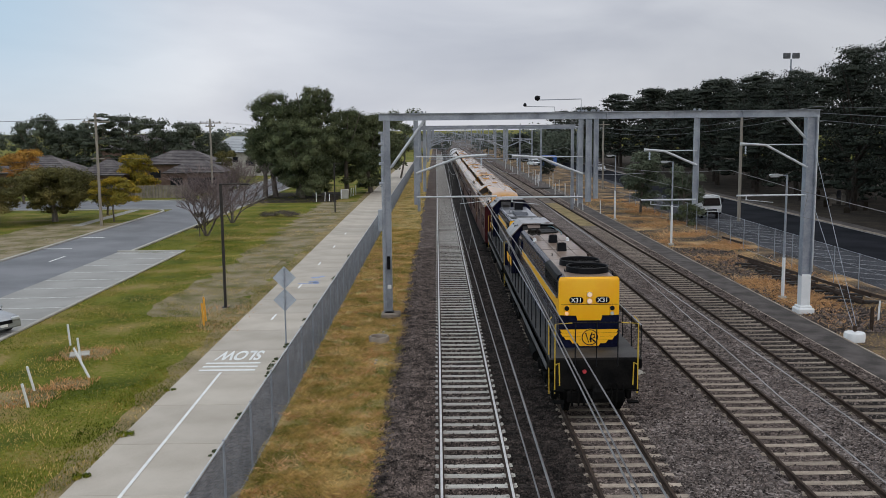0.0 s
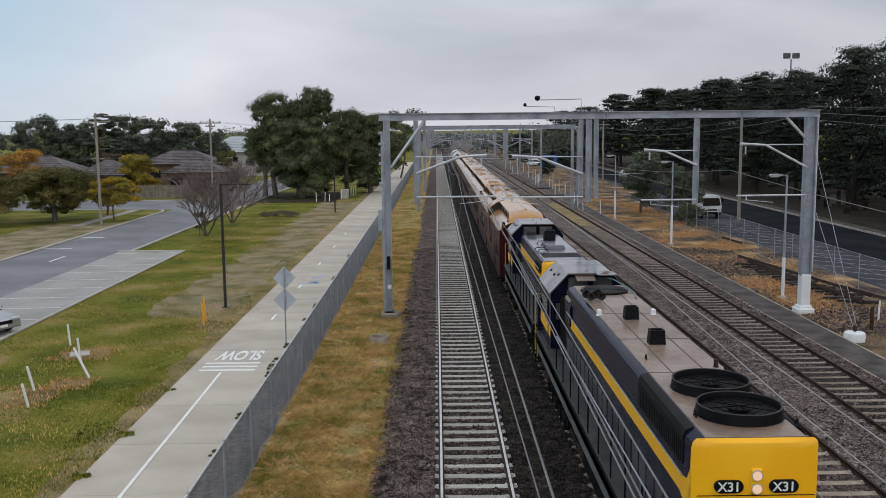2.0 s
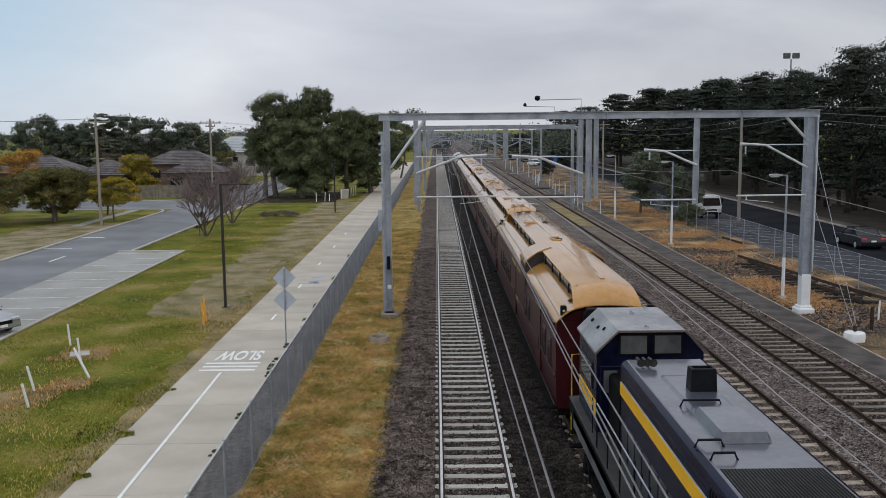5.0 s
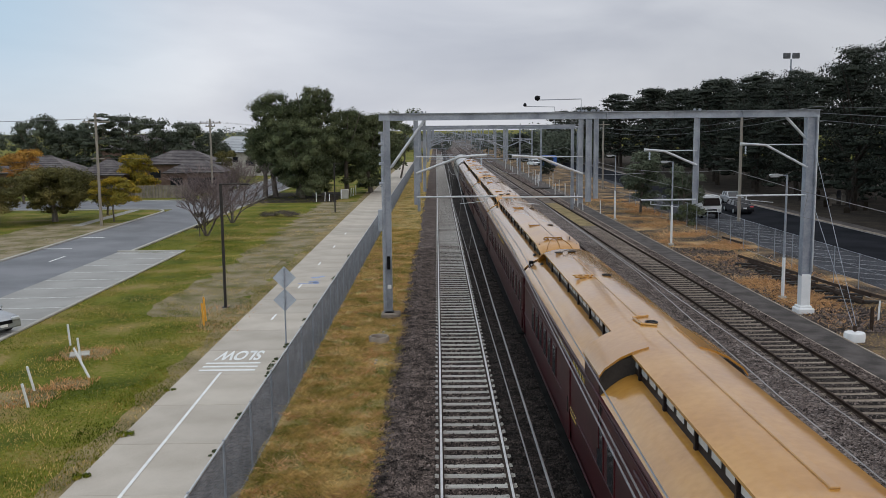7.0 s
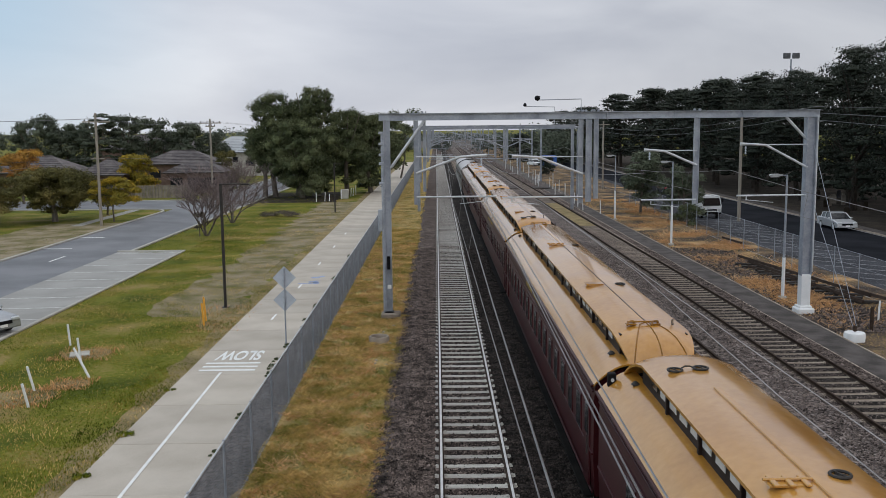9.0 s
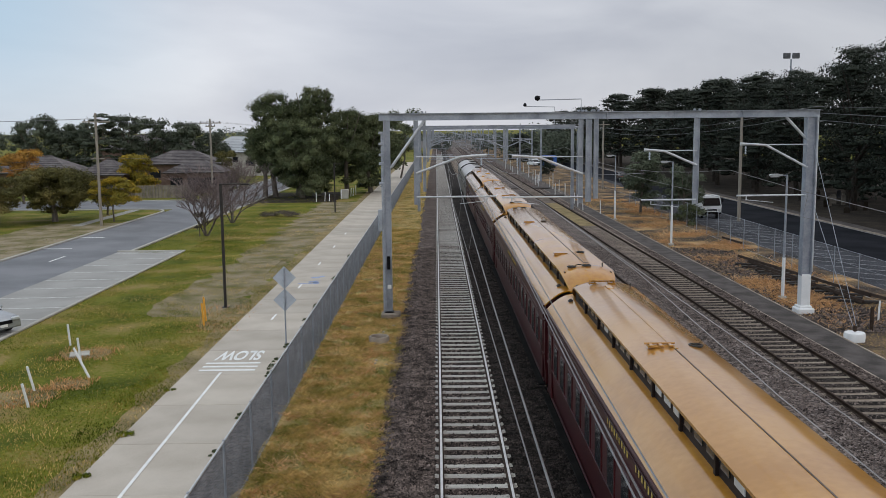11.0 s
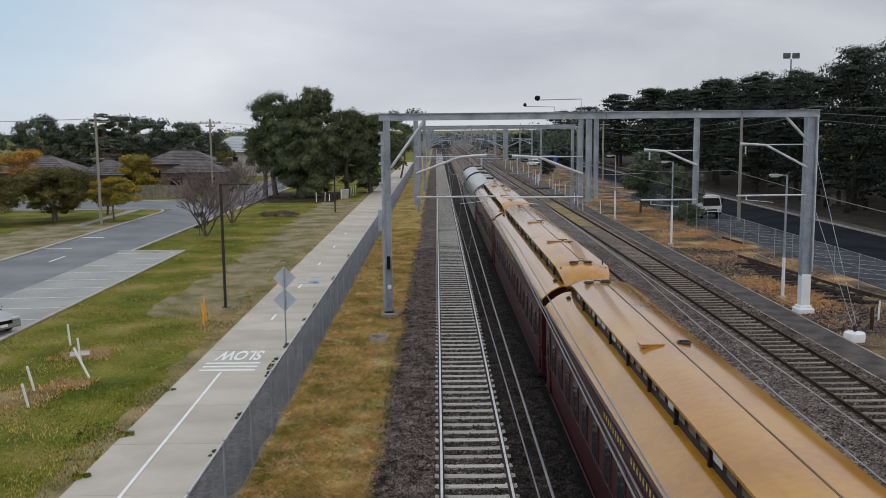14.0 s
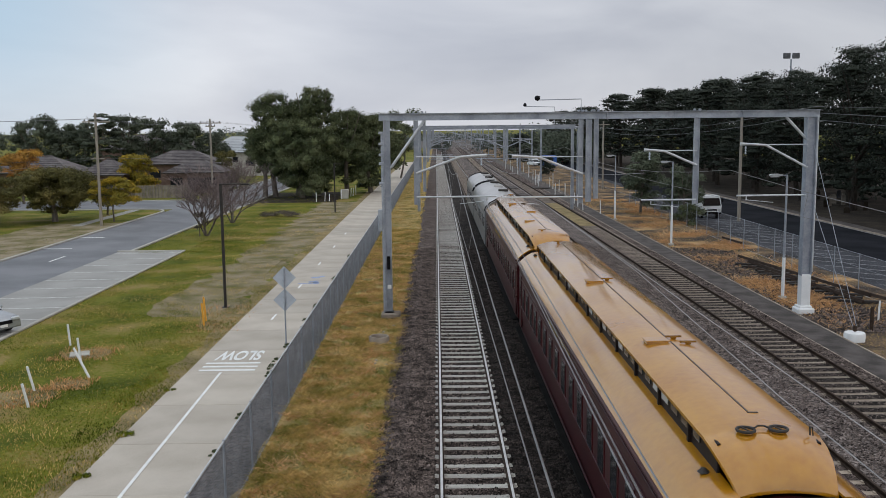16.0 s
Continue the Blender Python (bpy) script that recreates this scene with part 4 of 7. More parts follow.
def rounded_section(hw, z0, z1, y, c=0.12, n=4):
    """A box section with rounded upper edges, at y, from the lower left round over the top."""
    pts = [(-hw, y, z0)]
    for k in range(n + 1):
        a = math.pi / 2 * k / n
        pts.append((-hw + c - c * math.cos(a), y, z1 - c + c * math.sin(a)))
    for k in range(n + 1):
        a = math.pi / 2 * (1 - k / n)
        pts.append((hw - c + c * math.cos(a), y, z1 - c + c * math.sin(a)))
    pts.append((hw, y, z0))
    return pts


def rail_bar(parent, pts, m, r=0.02, label=""):
    return part("handrail", Shape().tube(pts, r, 6), m, parent, label)


def cab(loco, y0, y1, top, flat, hw, drop, roof_mat, plates):
    """The full-width cab with its roof of three flat facets and two windows looking over the hood."""
    w = hw - 0.05
    c = part("cab", Shape().loft([[(-w, y, 1.95), (-w, y, top - drop - 0.04), (-flat, y, top - 0.05), (flat, y, top - 0.05), (w, y, top - drop - 0.04), (w, y, 1.95)] for y in (y0 + 0.14, y1 - 0.1)]), M_NAVY, loco, "dark navy cab")
    section = [(-hw, top - drop), (-flat, top), (flat, top), (hw, top - drop), (hw, top - drop - 0.05), (flat, top - 0.04), (-flat, top - 0.04), (-hw, top - drop - 0.05)]
    part("roof", Shape().loft([[(x, y, z) for x, z in section] for y in (y0, y1)]), roof_mat, c, "faceted weathered grey cab roof")
    part("eave_trim", Shape().loft([[(x * 1.004, y, z + 0.004) for x, z in section] for y in (y0 - 0.02, y0 + 0.03)]), M_SEAM, c)
    n = Vector((-drop, 0, hw - flat)).normalized()
    for u, y in ((0.40, 0.80), (0.42, 0.50), (0.30, 0.33)):
        q = Vector((-flat + (flat - hw) * u, y0 + (y1 - y0) * y, top - drop * u))
        part("lifting_hole", Shape().disc(q + n * 0.012, n, 0.045, 0.03, 12), M_UNDER, c)
    for x, y in ((-0.02, 0.75), (-0.02, 0.15), (0.42, 0.95)):
        yy = y0 + (y1 - y0) * y
        part("lifting_lug", Shape().tube([(x - 0.04, yy + 0.05, top), (x - 0.03, yy, top + 0.045), (x + 0.04, yy - 0.05, top)], 0.014, 5), M_GALV, c)
    if plates:
        part("roof_hatch", Shape().box(0.42, y0 - 0.16, top + 0.02, 0.56, 0.62, 0.04, 0.01), roof_mat, c)
        for k in (-0.13, 0.13):
            part("hatch_vent", Shape().disc((0.42 + k * 0.4, y0 - 0.16 + k, top + 0.042), (0, 0, 1), 0.11, 0.012, 16), M_SEAM, c)
        part("visor", Shape().loft([[(-0.46, y, z), (0.10, y, z), (0.10, y, z - 0.02), (-0.46, y, z - 0.02)] for y, z in ((y0 - 0.34, top - 0.16), (y0 + 0.05, top - 0.06))]), M_RUSTPLATE, c, "rusty tan visor plate")
    for x in (-0.37, 0.37):
        win = part("window", Shape().box(x, y0 + 0.12, top - 0.33, 0.66, 0.05, 0.50, 0.05), M_BLACK, c)
        part("pane", Shape().box(x, y0 + 0.090, top - 0.33, 0.57, 0.01, 0.40, 0.004), M_CABGLASS, win)
    for side in (-1, 1):
        win = part("side_window", Shape().box(side * (w + 0.005), (y0 + y1) / 2, 3.25, 0.04, 1.5, 0.62, 0.02), M_BLACK, c)
        part("pane", Shape().box(side * (w + 0.03), (y0 + y1) / 2, 3.25, 0.01, 1.36, 0.5, 0.004), M_GLASS, win)
        part("waist_band", Shape().box(side * (w + 0.006), (y0 + y1) / 2, 2.62, 0.02, y1 - y0 - 0.3, 0.34, 0.004), M_YELLOW, c, "yellow waist band")
        part("grab_rail", Shape().tube([(side * (w + 0.08), y0 + 0.1, 1.9), (side * (w + 0.08), y0 + 0.1, 2.9)], 0.014, 6), M_BLACK, c)
    door = part("door", Shape().box(-w + 0.30, y0 + 0.12, 2.80, 0.46, 0.05, 1.6, 0.02), M_NAVY, c)
    part("pane", Shape().box(-w + 0.30, y0 + 0.09, 3.25, 0.30, 0.01, 0.5, 0.004), M_CABGLASS, door)
    return c


def well(loco, y0, y1, z):
    """The sunken black stretch between the hood roof and the cab, with pipes and fittings in it."""
    part("recess", Shape().loft([rounded_section(0.90, 1.88, z, y, 0.10) for y in (y0, y1)]), M_UNDER, loco, "sooty black recess ahead of the cab")
    rnd = random.Random(int(y0 * 7))
    for k in range(7):
        x, y = rnd.uniform(-0.7, 0.7), rnd.uniform(y0 + 0.1, y1 - 0.15)
        part("pipe", Shape().tube([(x, y, z - 0.03), (x + rnd.uniform(-0.2, 0.2), y + rnd.uniform(-0.1, 0.1), z + rnd.uniform(0.08, 0.26)), (x + rnd.uniform(-0.5, 0.5), y1, z + 0.05)], 0.028, 6), M_BLACK, loco)
    for k in range(3):
        part("valve", Shape().box(rnd.uniform(-0.6, 0.6), rnd.uniform(y0 + 0.2, y1 - 0.2), z + 0.08, 0.22, 0.18, 0.20, 0.03), M_BLACK, loco)


def end_platform(loco, y, hw, out):
    """Deck end with steps, buffer beam, coupler and yellow-ended railings; out: -1 towards the front."""
    b = part("headstock", Shape().box(0, y, 1.62, 2 * hw, 0.16, 0.95, 0.04).box(0, y + out * 0.06, 0.95, 1.7, 0.12, 0.35, 0.04), M_UNDER, loco, "black headstock")
    part("coupler", Shape().box(0, y + out * 0.3, 1.18, 0.26, 0.6, 0.28, 0.05).box(0, y + out * 0.6, 1.18, 0.36, 0.25, 0.32, 0.06), M_UNDER, b)
    for k, x in enumerate((-0.75, -0.55, -0.38, 0.42, 0.58, 0.78)):
        part("air_hose", Shape().tube([(x, y + out * 0.1, 1.35), (x, y + out * 0.28, 1.2), (x * 0.97, y + out * 0.26, 0.85), (x * 0.95, y + out * 0.16, 0.72)], 0.028, 6), M_UNDER, b)
    part("hose_cap", Shape().disc((-0.35, y + out * 0.11, 1.72), (0, 1, 0), 0.06, 0.06, 10), M_REDLAMP, b)
    for side in (-1, 1):
        st = part("step", Shape().box(side * (hw - 0.12), y + out * 0.02, 0.78, 0.32, 0.26, 0.05, 0.01).box(side * (hw - 0.12), y + out * 0.02, 1.15, 0.32, 0.22, 0.05, 0.01), M_UNDER, b)
        rail_bar(b, [(side * hw, y + out * 0.08, 1.05), (side * hw, y + out * 0.08, 3.13), (side * (hw - 0.5), y + out * 0.08, 3.16)], M_HANDRAIL, 0.017, "yellow end handrail")
        if out < 0 and hw < 1.25:
            rail_bar(b, [(side * (hw + 0.10), y - out * 0.45, 0.9), (side * (hw + 0.12), y - out * 0.45, 3.1), (side * (hw + 0.02), y - out * 0.62, 3.2)], M_HANDRAIL, 0.016)
        part("marker_hook", Shape().tube([(side * (hw - 0.02), y + out * 0.09, 1.92), (side * (hw - 0.12), y + out * 0.09, 1.98), (side * (hw - 0.14), y + out * 0.09, 1.3)], 0.018, 6), M_HANDRAIL, b)
    rail_bar(b, [(-hw + 0.5, y + out * 0.08, 3.16), (hw - 0.5, y + out * 0.08, 3.16)], M_BLACK, 0.02)
    for x in (-0.62, 0.62, 0.0):
        rail_bar(b, [(x, y + out * 0.08, 1.85), (x, y + out * 0.08, 3.16)], M_BLACK, 0.018)


def side_rails(loco, y0, y1, hw, n):
    for side in (-1, 1):
        x = side * hw
        rail_bar(loco, [(x, y0, 3.05), (x, y1, 3.05)], M_GALV, 0.018)
        for k in range(n + 1):
            y = y0 + (y1 - y0) * k / n
            part("stanchion", Shape().tube([(x, y, 2.05), (x, y, 3.05)], 0.017, 6), M_BLACK, loco)


def fuel_and_frame(loco, y0, y1, hw, tank):
    f = part("frame", Shape().box(0, (y0 + y1) / 2, 1.90, 2 * hw, y1 - y0, 0.30, 0.03), M_UNDER, loco, "black main frame")
    part("walkway", Shape().box(0, (y0 + y1) / 2, 2.07, 2 * hw - 0.02, y1 - y0 - 0.05, 0.06, 0.01), M_DECK, loco, "worn dark grey deck plates")
    for side in (-1, 1):
        part("valance", Shape().box(side * (hw - 0.02), (y0 + y1) / 2, 1.76, 0.04, y1 - y0 - 1.6, 0.42, 0.01), M_SILL, loco, "grey side sill")
    part("fuel_tank", Shape().loft([[(x, y, z) for x, z in ((-1.15, 0.75), (-0.95, 0.55), (0.95, 0.55), (1.15, 0.75), (1.15, 1.5), (-1.15, 1.5))] for y in tank]), M_UNDER, loco)


def yellow_front(loco, y, hw, top, text, lit=True, dz=0.0):
    """Rounded hood end: yellow upper face, navy band, winged yellow panel, lamps and number boards."""
    face = Shape()
    n = 10

    def row(z, bulge, w):
        return [(w * (2 * k / n - 1), y - bulge * (1 - (2 * k / n - 1) ** 6), z) for k in range(n + 1)]
    up = part("hood_end", Shape().loft([row(3.10, 0.09, hw + 0.012), row(top - 0.14, 0.09, hw + 0.012), row(top - 0.05, 0.07, hw + 0.004), row(top + 0.006, 0.0, hw - 0.05)], closed=False), M_YELLOW, loco, "rounded golden yellow hood end", True)
    part("notch_panel", Shape().loft([[(-0.40, y - 0.096, 3.11), (0.40, y - 0.096, 3.11)], [(-0.36, y - 0.096, 2.95), (0.36, y - 0.096, 2.95)]], closed=False), M_YELLOW, up)
    part("navy_band", Shape().loft([row(1.88, 0.07, hw + 0.008), row(3.12, 0.07, hw + 0.008)], closed=False), M_NAVY, loco, "navy lower hood end", True)
    wing = Shape()
    for k, (z, w, c) in enumerate(((2.62, 0.90, 0.0), (2.51, 0.88, 0.0), (2.40, 0.78, 0.02), (2.29, 0.58, 0.05), (2.205, 0.36, 0.05))):
        wing.loft([[(-w, y - 0.10, z + 0.052), (w, y - 0.10, z + 0.052)], [(-w + 0.07, y - 0.104, z - 0.052), (w - 0.07, y - 0.104, z - 0.052)]], closed=False)
    part("winged_panel", wing, M_YELLOW, loco, "yellow stepped wing stripes")
    badge = part("badge", Shape().disc((0.02, y - 0.115, 2.43), (0, 1, 0), 0.26, 0.02, 24), M_YELLOW, loco, "round yellow monogram badge")
    ring = Shape()
    for k in range(24):
        a, b = 2 * math.pi * k / 24, 2 * math.pi * (k + 1) / 24
        ring.tube([(0.02 + 0.235 * math.cos(a), y - 0.13, 2.43 + 0.235 * math.sin(a)), (0.02 + 0.235 * math.cos(b), y - 0.13, 2.43 + 0.235 * math.sin(b))], 0.013, 4)
    for pts in (((-0.13, 0.13), (-0.04, -0.15), (0.07, 0.15)), ((0.03, -0.15), (0.03, 0.06), (0.14, 0.10), (0.15, 0.0), (0.05, -0.03), (0.16, -0.14))):
        ring.tube([(0.02 + a, y - 0.13, 2.43 + b) for a, b in pts], 0.022, 5)
    part("monogram", ring, M_NAVY, badge)
    for side in (-1, 1):
        pill = Shape().loft([[(side * 0.40 + (0.115 if math.cos(a) > 0 else -0.115) + 0.098 * math.cos(a), y - e, 3.58 + dz + 0.098 * math.sin(a)) for a in [math.pi * (2 * k + 1) / 20 for k in range(20)]] for e in (0.07, 0.122)])
        part("wrap", Shape().loft([[(side * (hw + 0.012), y + 0.005, 3.14), (side * (hw + 0.012), y + 0.09, 3.14), (side * (hw + 0.012), y + 0.09, 3.5), (side * (hw + 0.012), y + 0.04, top - 0.12), (side * (hw + 0.012), y + 0.005, top - 0.12)], [(side * (hw - 0.02), y + 0.005, 3.14), (side * (hw - 0.02), y + 0.09, 3.14), (side * (hw - 0.02), y + 0.09, 3.5), (side * (hw - 0.02), y + 0.04, top - 0.12), (side * (hw - 0.02), y + 0.005, top - 0.12)]]), M_YELLOW, loco)
        part("swoosh", Shape().loft([[(x, y + 0.08, 3.10), (x, y + 0.08, 3.78 + dz), (x, y + 0.22, 3.58), (x, y + 0.6, 3.51), (x, y + 0.6, 3.25), (x, y + 0.3, 3.12)] for x in (side * (hw - 0.02), side * (hw + 0.013))]), M_YELLOW, loco, "curved yellow corner flash")
        nb = part("number_board", pill, M_BLACK, loco, "black rounded number board")
        if text:
            lettering("number", text, 0.195, M_LETTER, nb, pose(side * 0.40, y - 0.125, 3.575 + dz, 90, 0, 0), 0.004, "", 0.003)
        ml = part("marker_lamp", Shape().box(side * 0.69, y - 0.09, 3.26 + dz * 0.4, 0.19, 0.06, 0.26, 0.02), M_YELLOW, loco)
        part("dark_lens", Shape().disc((side * 0.69, y - 0.13, 3.33 + dz * 0.4), (0, 1, 0), 0.07, 0.05, 14), M_BLACK, ml)
        part("lit_lens", Shape().disc((side * 0.69, y - 0.13, 3.17 + dz * 0.4), (0, 1, 0), 0.055, 0.04, 14), M_AMBERLAMP if side < 0 and lit else M_CLEAR, ml, "marker lamp lens")
    hl = part("headlight", Shape().box(0, y - 0.09, 3.65 + dz, 0.20, 0.06, 0.40, 0.03), M_YELLOW, loco, "twin headlight housing")
    for z in (3.75 + dz, 3.55 + dz):
        part("rim", Shape().disc((0, y - 0.125, z), (0, 1, 0), 0.082, 0.03, 16), M_GALVLIGHT, hl)
        part("lens", Shape().disc((0, y - 0.138, z), (0, 1, 0), 0.068, 0.02, 16), M_LAMP if lit else M_CLEAR, hl, "headlamp lens")
    part("seam", Shape().box(0, y - 0.094, 3.44, 2 * hw - 0.1, 0.008, 0.012), M_BLACK, loco)


def hood_side(loco, y0, y1, hw, top, louvre, band=3.38, inset=True):
    for side in (-1, 1):
        x = side * (hw + 0.004)
        part("stripe", Shape().box(x, (y0 + y1) / 2, band, 0.016, y1 - y0, 0.26, 0.003), M_YELLOW, loco, "yellow side stripe")
        grab = rail_bar(loco, [(side * (hw + 0.07), y0 + 0.2, band + 0.24), (side * (hw + 0.07), y1 - 0.4, band + 0.24)], M_GALV, 0.013)
        n = int((y1 - y0) / 0.62)
        for k in range(n):
            y = y0 + 0.35 + k * (y1 - y0 - 0.5) / n
            d = part("access_door", Shape().box(x, y + 0.25, 2.42, 0.02, 0.52, 0.86, 0.008), M_GREYDOOR, loco)
            part("latch", Shape().box(x + side * 0.016, y + 0.46, 2.4, 0.02, 0.05, 0.1, 0.005), M_BLACK, d)
        for k in range(int((louvre[1] - louvre[0]) / 0.12)):
            part("louvre", Shape().box(x, louvre[0] + k * 0.12, top - 0.38, 0.03, 0.06, 0.34, 0.01), M_BLACK, loco)
        edge = [(hw + 0.010, top - 0.58), (hw + 0.010, top - 0.13), (hw - 0.03, top - 0.03), (hw - 0.15, top + 0.018), (hw - 0.17, top - 0.05)]
        if inset:
            part("radiator_inset", Shape().loft([[(side * a, y, b) for a, b in edge] for y in louvre]), M_BLACK, loco, "dark radiator inset along the roof edge")


def locomotive_x():
    """Lead engine, long hood first; y from its front coupler backwards."""
    L = thing("diesel_locomotive", "navy and golden yellow diesel locomotive running long hood first", "locomotive", "engines of the train")
    hw, top, h0, h1 = 0.91, 4.27, 2.3, 15.3
    fuel_and_frame(L, 0.95, 19.4, 1.36, (7.2, 10.6))
    end_platform(L, 0.95, 1.21, -1)
    end_platform(L, 19.4, 1.28, 1)
    hood = part("hood", Shape().loft([rounded_section(hw, 1.88, top, y, 0.20) for y in (h0, h1)]), M_NAVY, L, "navy long hood", True)
    roof = part("hood_roof", Shape().loft([[(-hw + 0.17, y, top - 0.03), (-hw + 0.20, y, top + 0.012), (hw - 0.16, y, top + 0.012), (hw - 0.13, y, top - 0.03)] for y in (h0 + 0.02, h1)]), M_LOCOROOF, L, "dusty tan hood roof panels")
    yellow_front(L, h0, hw, top, "X31")
    hood_side(L, h0 + 0.05, h1, hw, top, (h0 + 0.5, h0 + 3.6))
    for y in np.arange(h0 + 3.6, h1 - 0.5, 2.7):
        part("roof_seam", Shape().box(0, y, top + 0.014, 2 * hw - 0.3, 0.014, 0.010), M_SEAM, roof)
    for x in (-0.30, 0.34):
        part("roof_seam", Shape().box(x, (h0 + 3.4 + h1) / 2, top + 0.015, 0.018, h1 - h0 - 3.4, 0.012), M_SEAM, roof)
    for y, x in ((3.42, 0.12), (4.85, 0.10)):
        f = part("radiator_fan", Shape().lathe(x, y, top - 0.02, [(0.74, 0), (0.74, 0.025), (0.665, 0.035), (0.655, 0.19), (0.64, 0.205), (0.625, 0.195), (0.615, 0.10), (0.1, 0.09)], 32), M_BLACK, L, "round black radiator fan shroud", True)
        part("rim", Shape().torus(x, y, top + 0.182, 0.645, 0.013, 36, 5), M_DECK, f, "worn dark rim of the shroud")
        part("fan_hub", Shape().lathe(x, y, top + 0.05, [(0.17, 0), (0.17, 0.06), (0.13, 0.08), (0.02, 0.085)], 16), M_BLACK, f, "black fan hub", True)
        grille = Shape()
        for r in np.arange(0.24, 0.62, 0.12):
            grille.torus(x, y, top + 0.13, r, 0.006, 24, 4)
        for k in range(4):
            a = math.pi * k / 4 + 0.2
            grille.tube([(x - 0.61 * math.cos(a), y - 0.61 * math.sin(a), top + 0.137), (x + 0.61 * math.cos(a), y + 0.61 * math.sin(a), top + 0.137)], 0.008, 4)
        part("fan_guard", grille, M_UNDER, f, "black wire fan guard")
    for y in (8.2 - h0, 10.72 - h0):
        part("exhaust_outlet", Shape().loft([[(-0.17 + e - 0.04, h0 + y - 0.14 + e, z), (0.17 - e - 0.04, h0 + y - 0.14 + e, z), (0.17 - e - 0.04, h0 + y + 0.14 - e, z), (-0.17 + e - 0.04, h0 + y + 0.14 - e, z)] for z, e in ((top, 0.0), (top + 0.29, 0.02), (top + 0.31, 0.02), (top + 0.31, 0.05), (top + 0.18, 0.06))]), M_BLACK, L, "black tapered exhaust stack")
    for x in (-0.70, 0.60):
        part("roof_vent", Shape().lathe(x, 11.2, top, [(0.09, 0), (0.065, 0.025), (0.058, 0.13), (0.02, 0.15)], 14), M_WHITE, L, "small white roof vent", True)
    big = part("dynamic_brake_fan", Shape().lathe(0.0, 14.4, top - 0.02, [(0.65, 0), (0.65, 0.05), (0.61, 0.07), (0.4, 0.08), (0.1, 0.08)], 32), M_UNDER, L, "low round mesh-topped brake fan", True)
    cap = Shape()
    for r in np.arange(0.1, 0.64, 0.06):
        cap.torus(0.0, 14.4, top + 0.065, r, 0.008, 24, 4)
    part("mesh_cap", cap, M_DECK, big)
    for x, y, l in ((-0.64, 10.45, 0.42), (-0.36, 10.5, 0.38), (-0.70, 10.85, 0.5), (-0.50, 10.7, 0.5), (-0.38, 10.95, 0.45)):
        horn = Shape().loft([[(x + r * math.cos(2 * math.pi * k / 12), h0 + y + d, top + 0.16 + r * math.sin(2 * math.pi * k / 12)) for k in range(12)] for r, d in ((0.03, 0.42), (0.05, 0.15), (0.11, 0.0), (0.085, 0.01), (0.03, 0.14))])
        part("air_horn", horn, M_BROWNSTEEL, L, "dark trumpet horn", True)
    part("hose", Shape().tube([(0.45, 16.3, top + 0.05), (0.5, 15.7, top + 0.12), (0.70, 14.6, top + 0.06), (0.74, 13.9, top + 0.04), (0.62, 13.2, top + 0.03)], 0.02, 6), M_TEAL, L, "pale teal roof hose")
    for x, y in ((-0.6, 1.0), (0.82, 0.55), (-0.55, 4.6), (0.72, 3.7)):
        part("lifting_lug", Shape().tube([(x, h0 + y - 0.07, top), (x, h0 + y, top + 0.10), (x, h0 + y + 0.07, top)], 0.015, 5), M_BLACK, L)
    part("drain_pipe", Shape().lathe(0.62, h0 + 3.95, top, [(0.07, 0), (0.045, 0.03), (0.045, 0.16)], 10), M_RUST, L)
    # stepped filter housing ahead of the cab
    part("filter_housing", Shape().loft([[(-0.96, y, 3.3), (-0.96, y, 3.85), (-0.80, y, 4.14), (0.80, y, 4.14), (0.96, y, 3.85), (0.96, y, 3.3)] for y in (h1 - 1.0, h1)]), M_NAVY, L, "wider dark filter housing")
    part("housing_roof", Shape().loft([[(-0.97, y, 3.96), (-0.80, y, 4.19), (-0.6, y, top + 0.02), (-0.6, y, top - 0.1)] for y in (h1 - 0.9, h1 - 0.05)]), M_LOCOROOF, L, "tan sloping top of the filter housing")
    part("stripe_step", Shape().box(-0.925, 15.25, 3.50, 0.016, 0.16, 0.5, 0.003), M_YELLOW, L)
    well(L, h1 - 0.02, 16.85, 3.75)
    cab(L, 16.65, 19.5, 4.42, 0.67, 1.23, 0.60, M_GREYROOF, True)
    part("nose", Shape().loft([rounded_section(1.3, 1.9, 3.2, y, 0.12) for y in (19.3, 19.42)]), M_NAVY, L)
    side_rails(L, 1.0, 14.3, 1.32, 10)
    for side in (-1, 1):
        part("air_tank", Shape().tube([(side * 1.15, 5.6, 1.0), (side * 1.15, 7.0, 1.0)], 0.22, 12), M_UNDER, L)
    for y in (3.6, 15.4):
        bogie(L, y, 3.6, 0.5, 3)
    return L


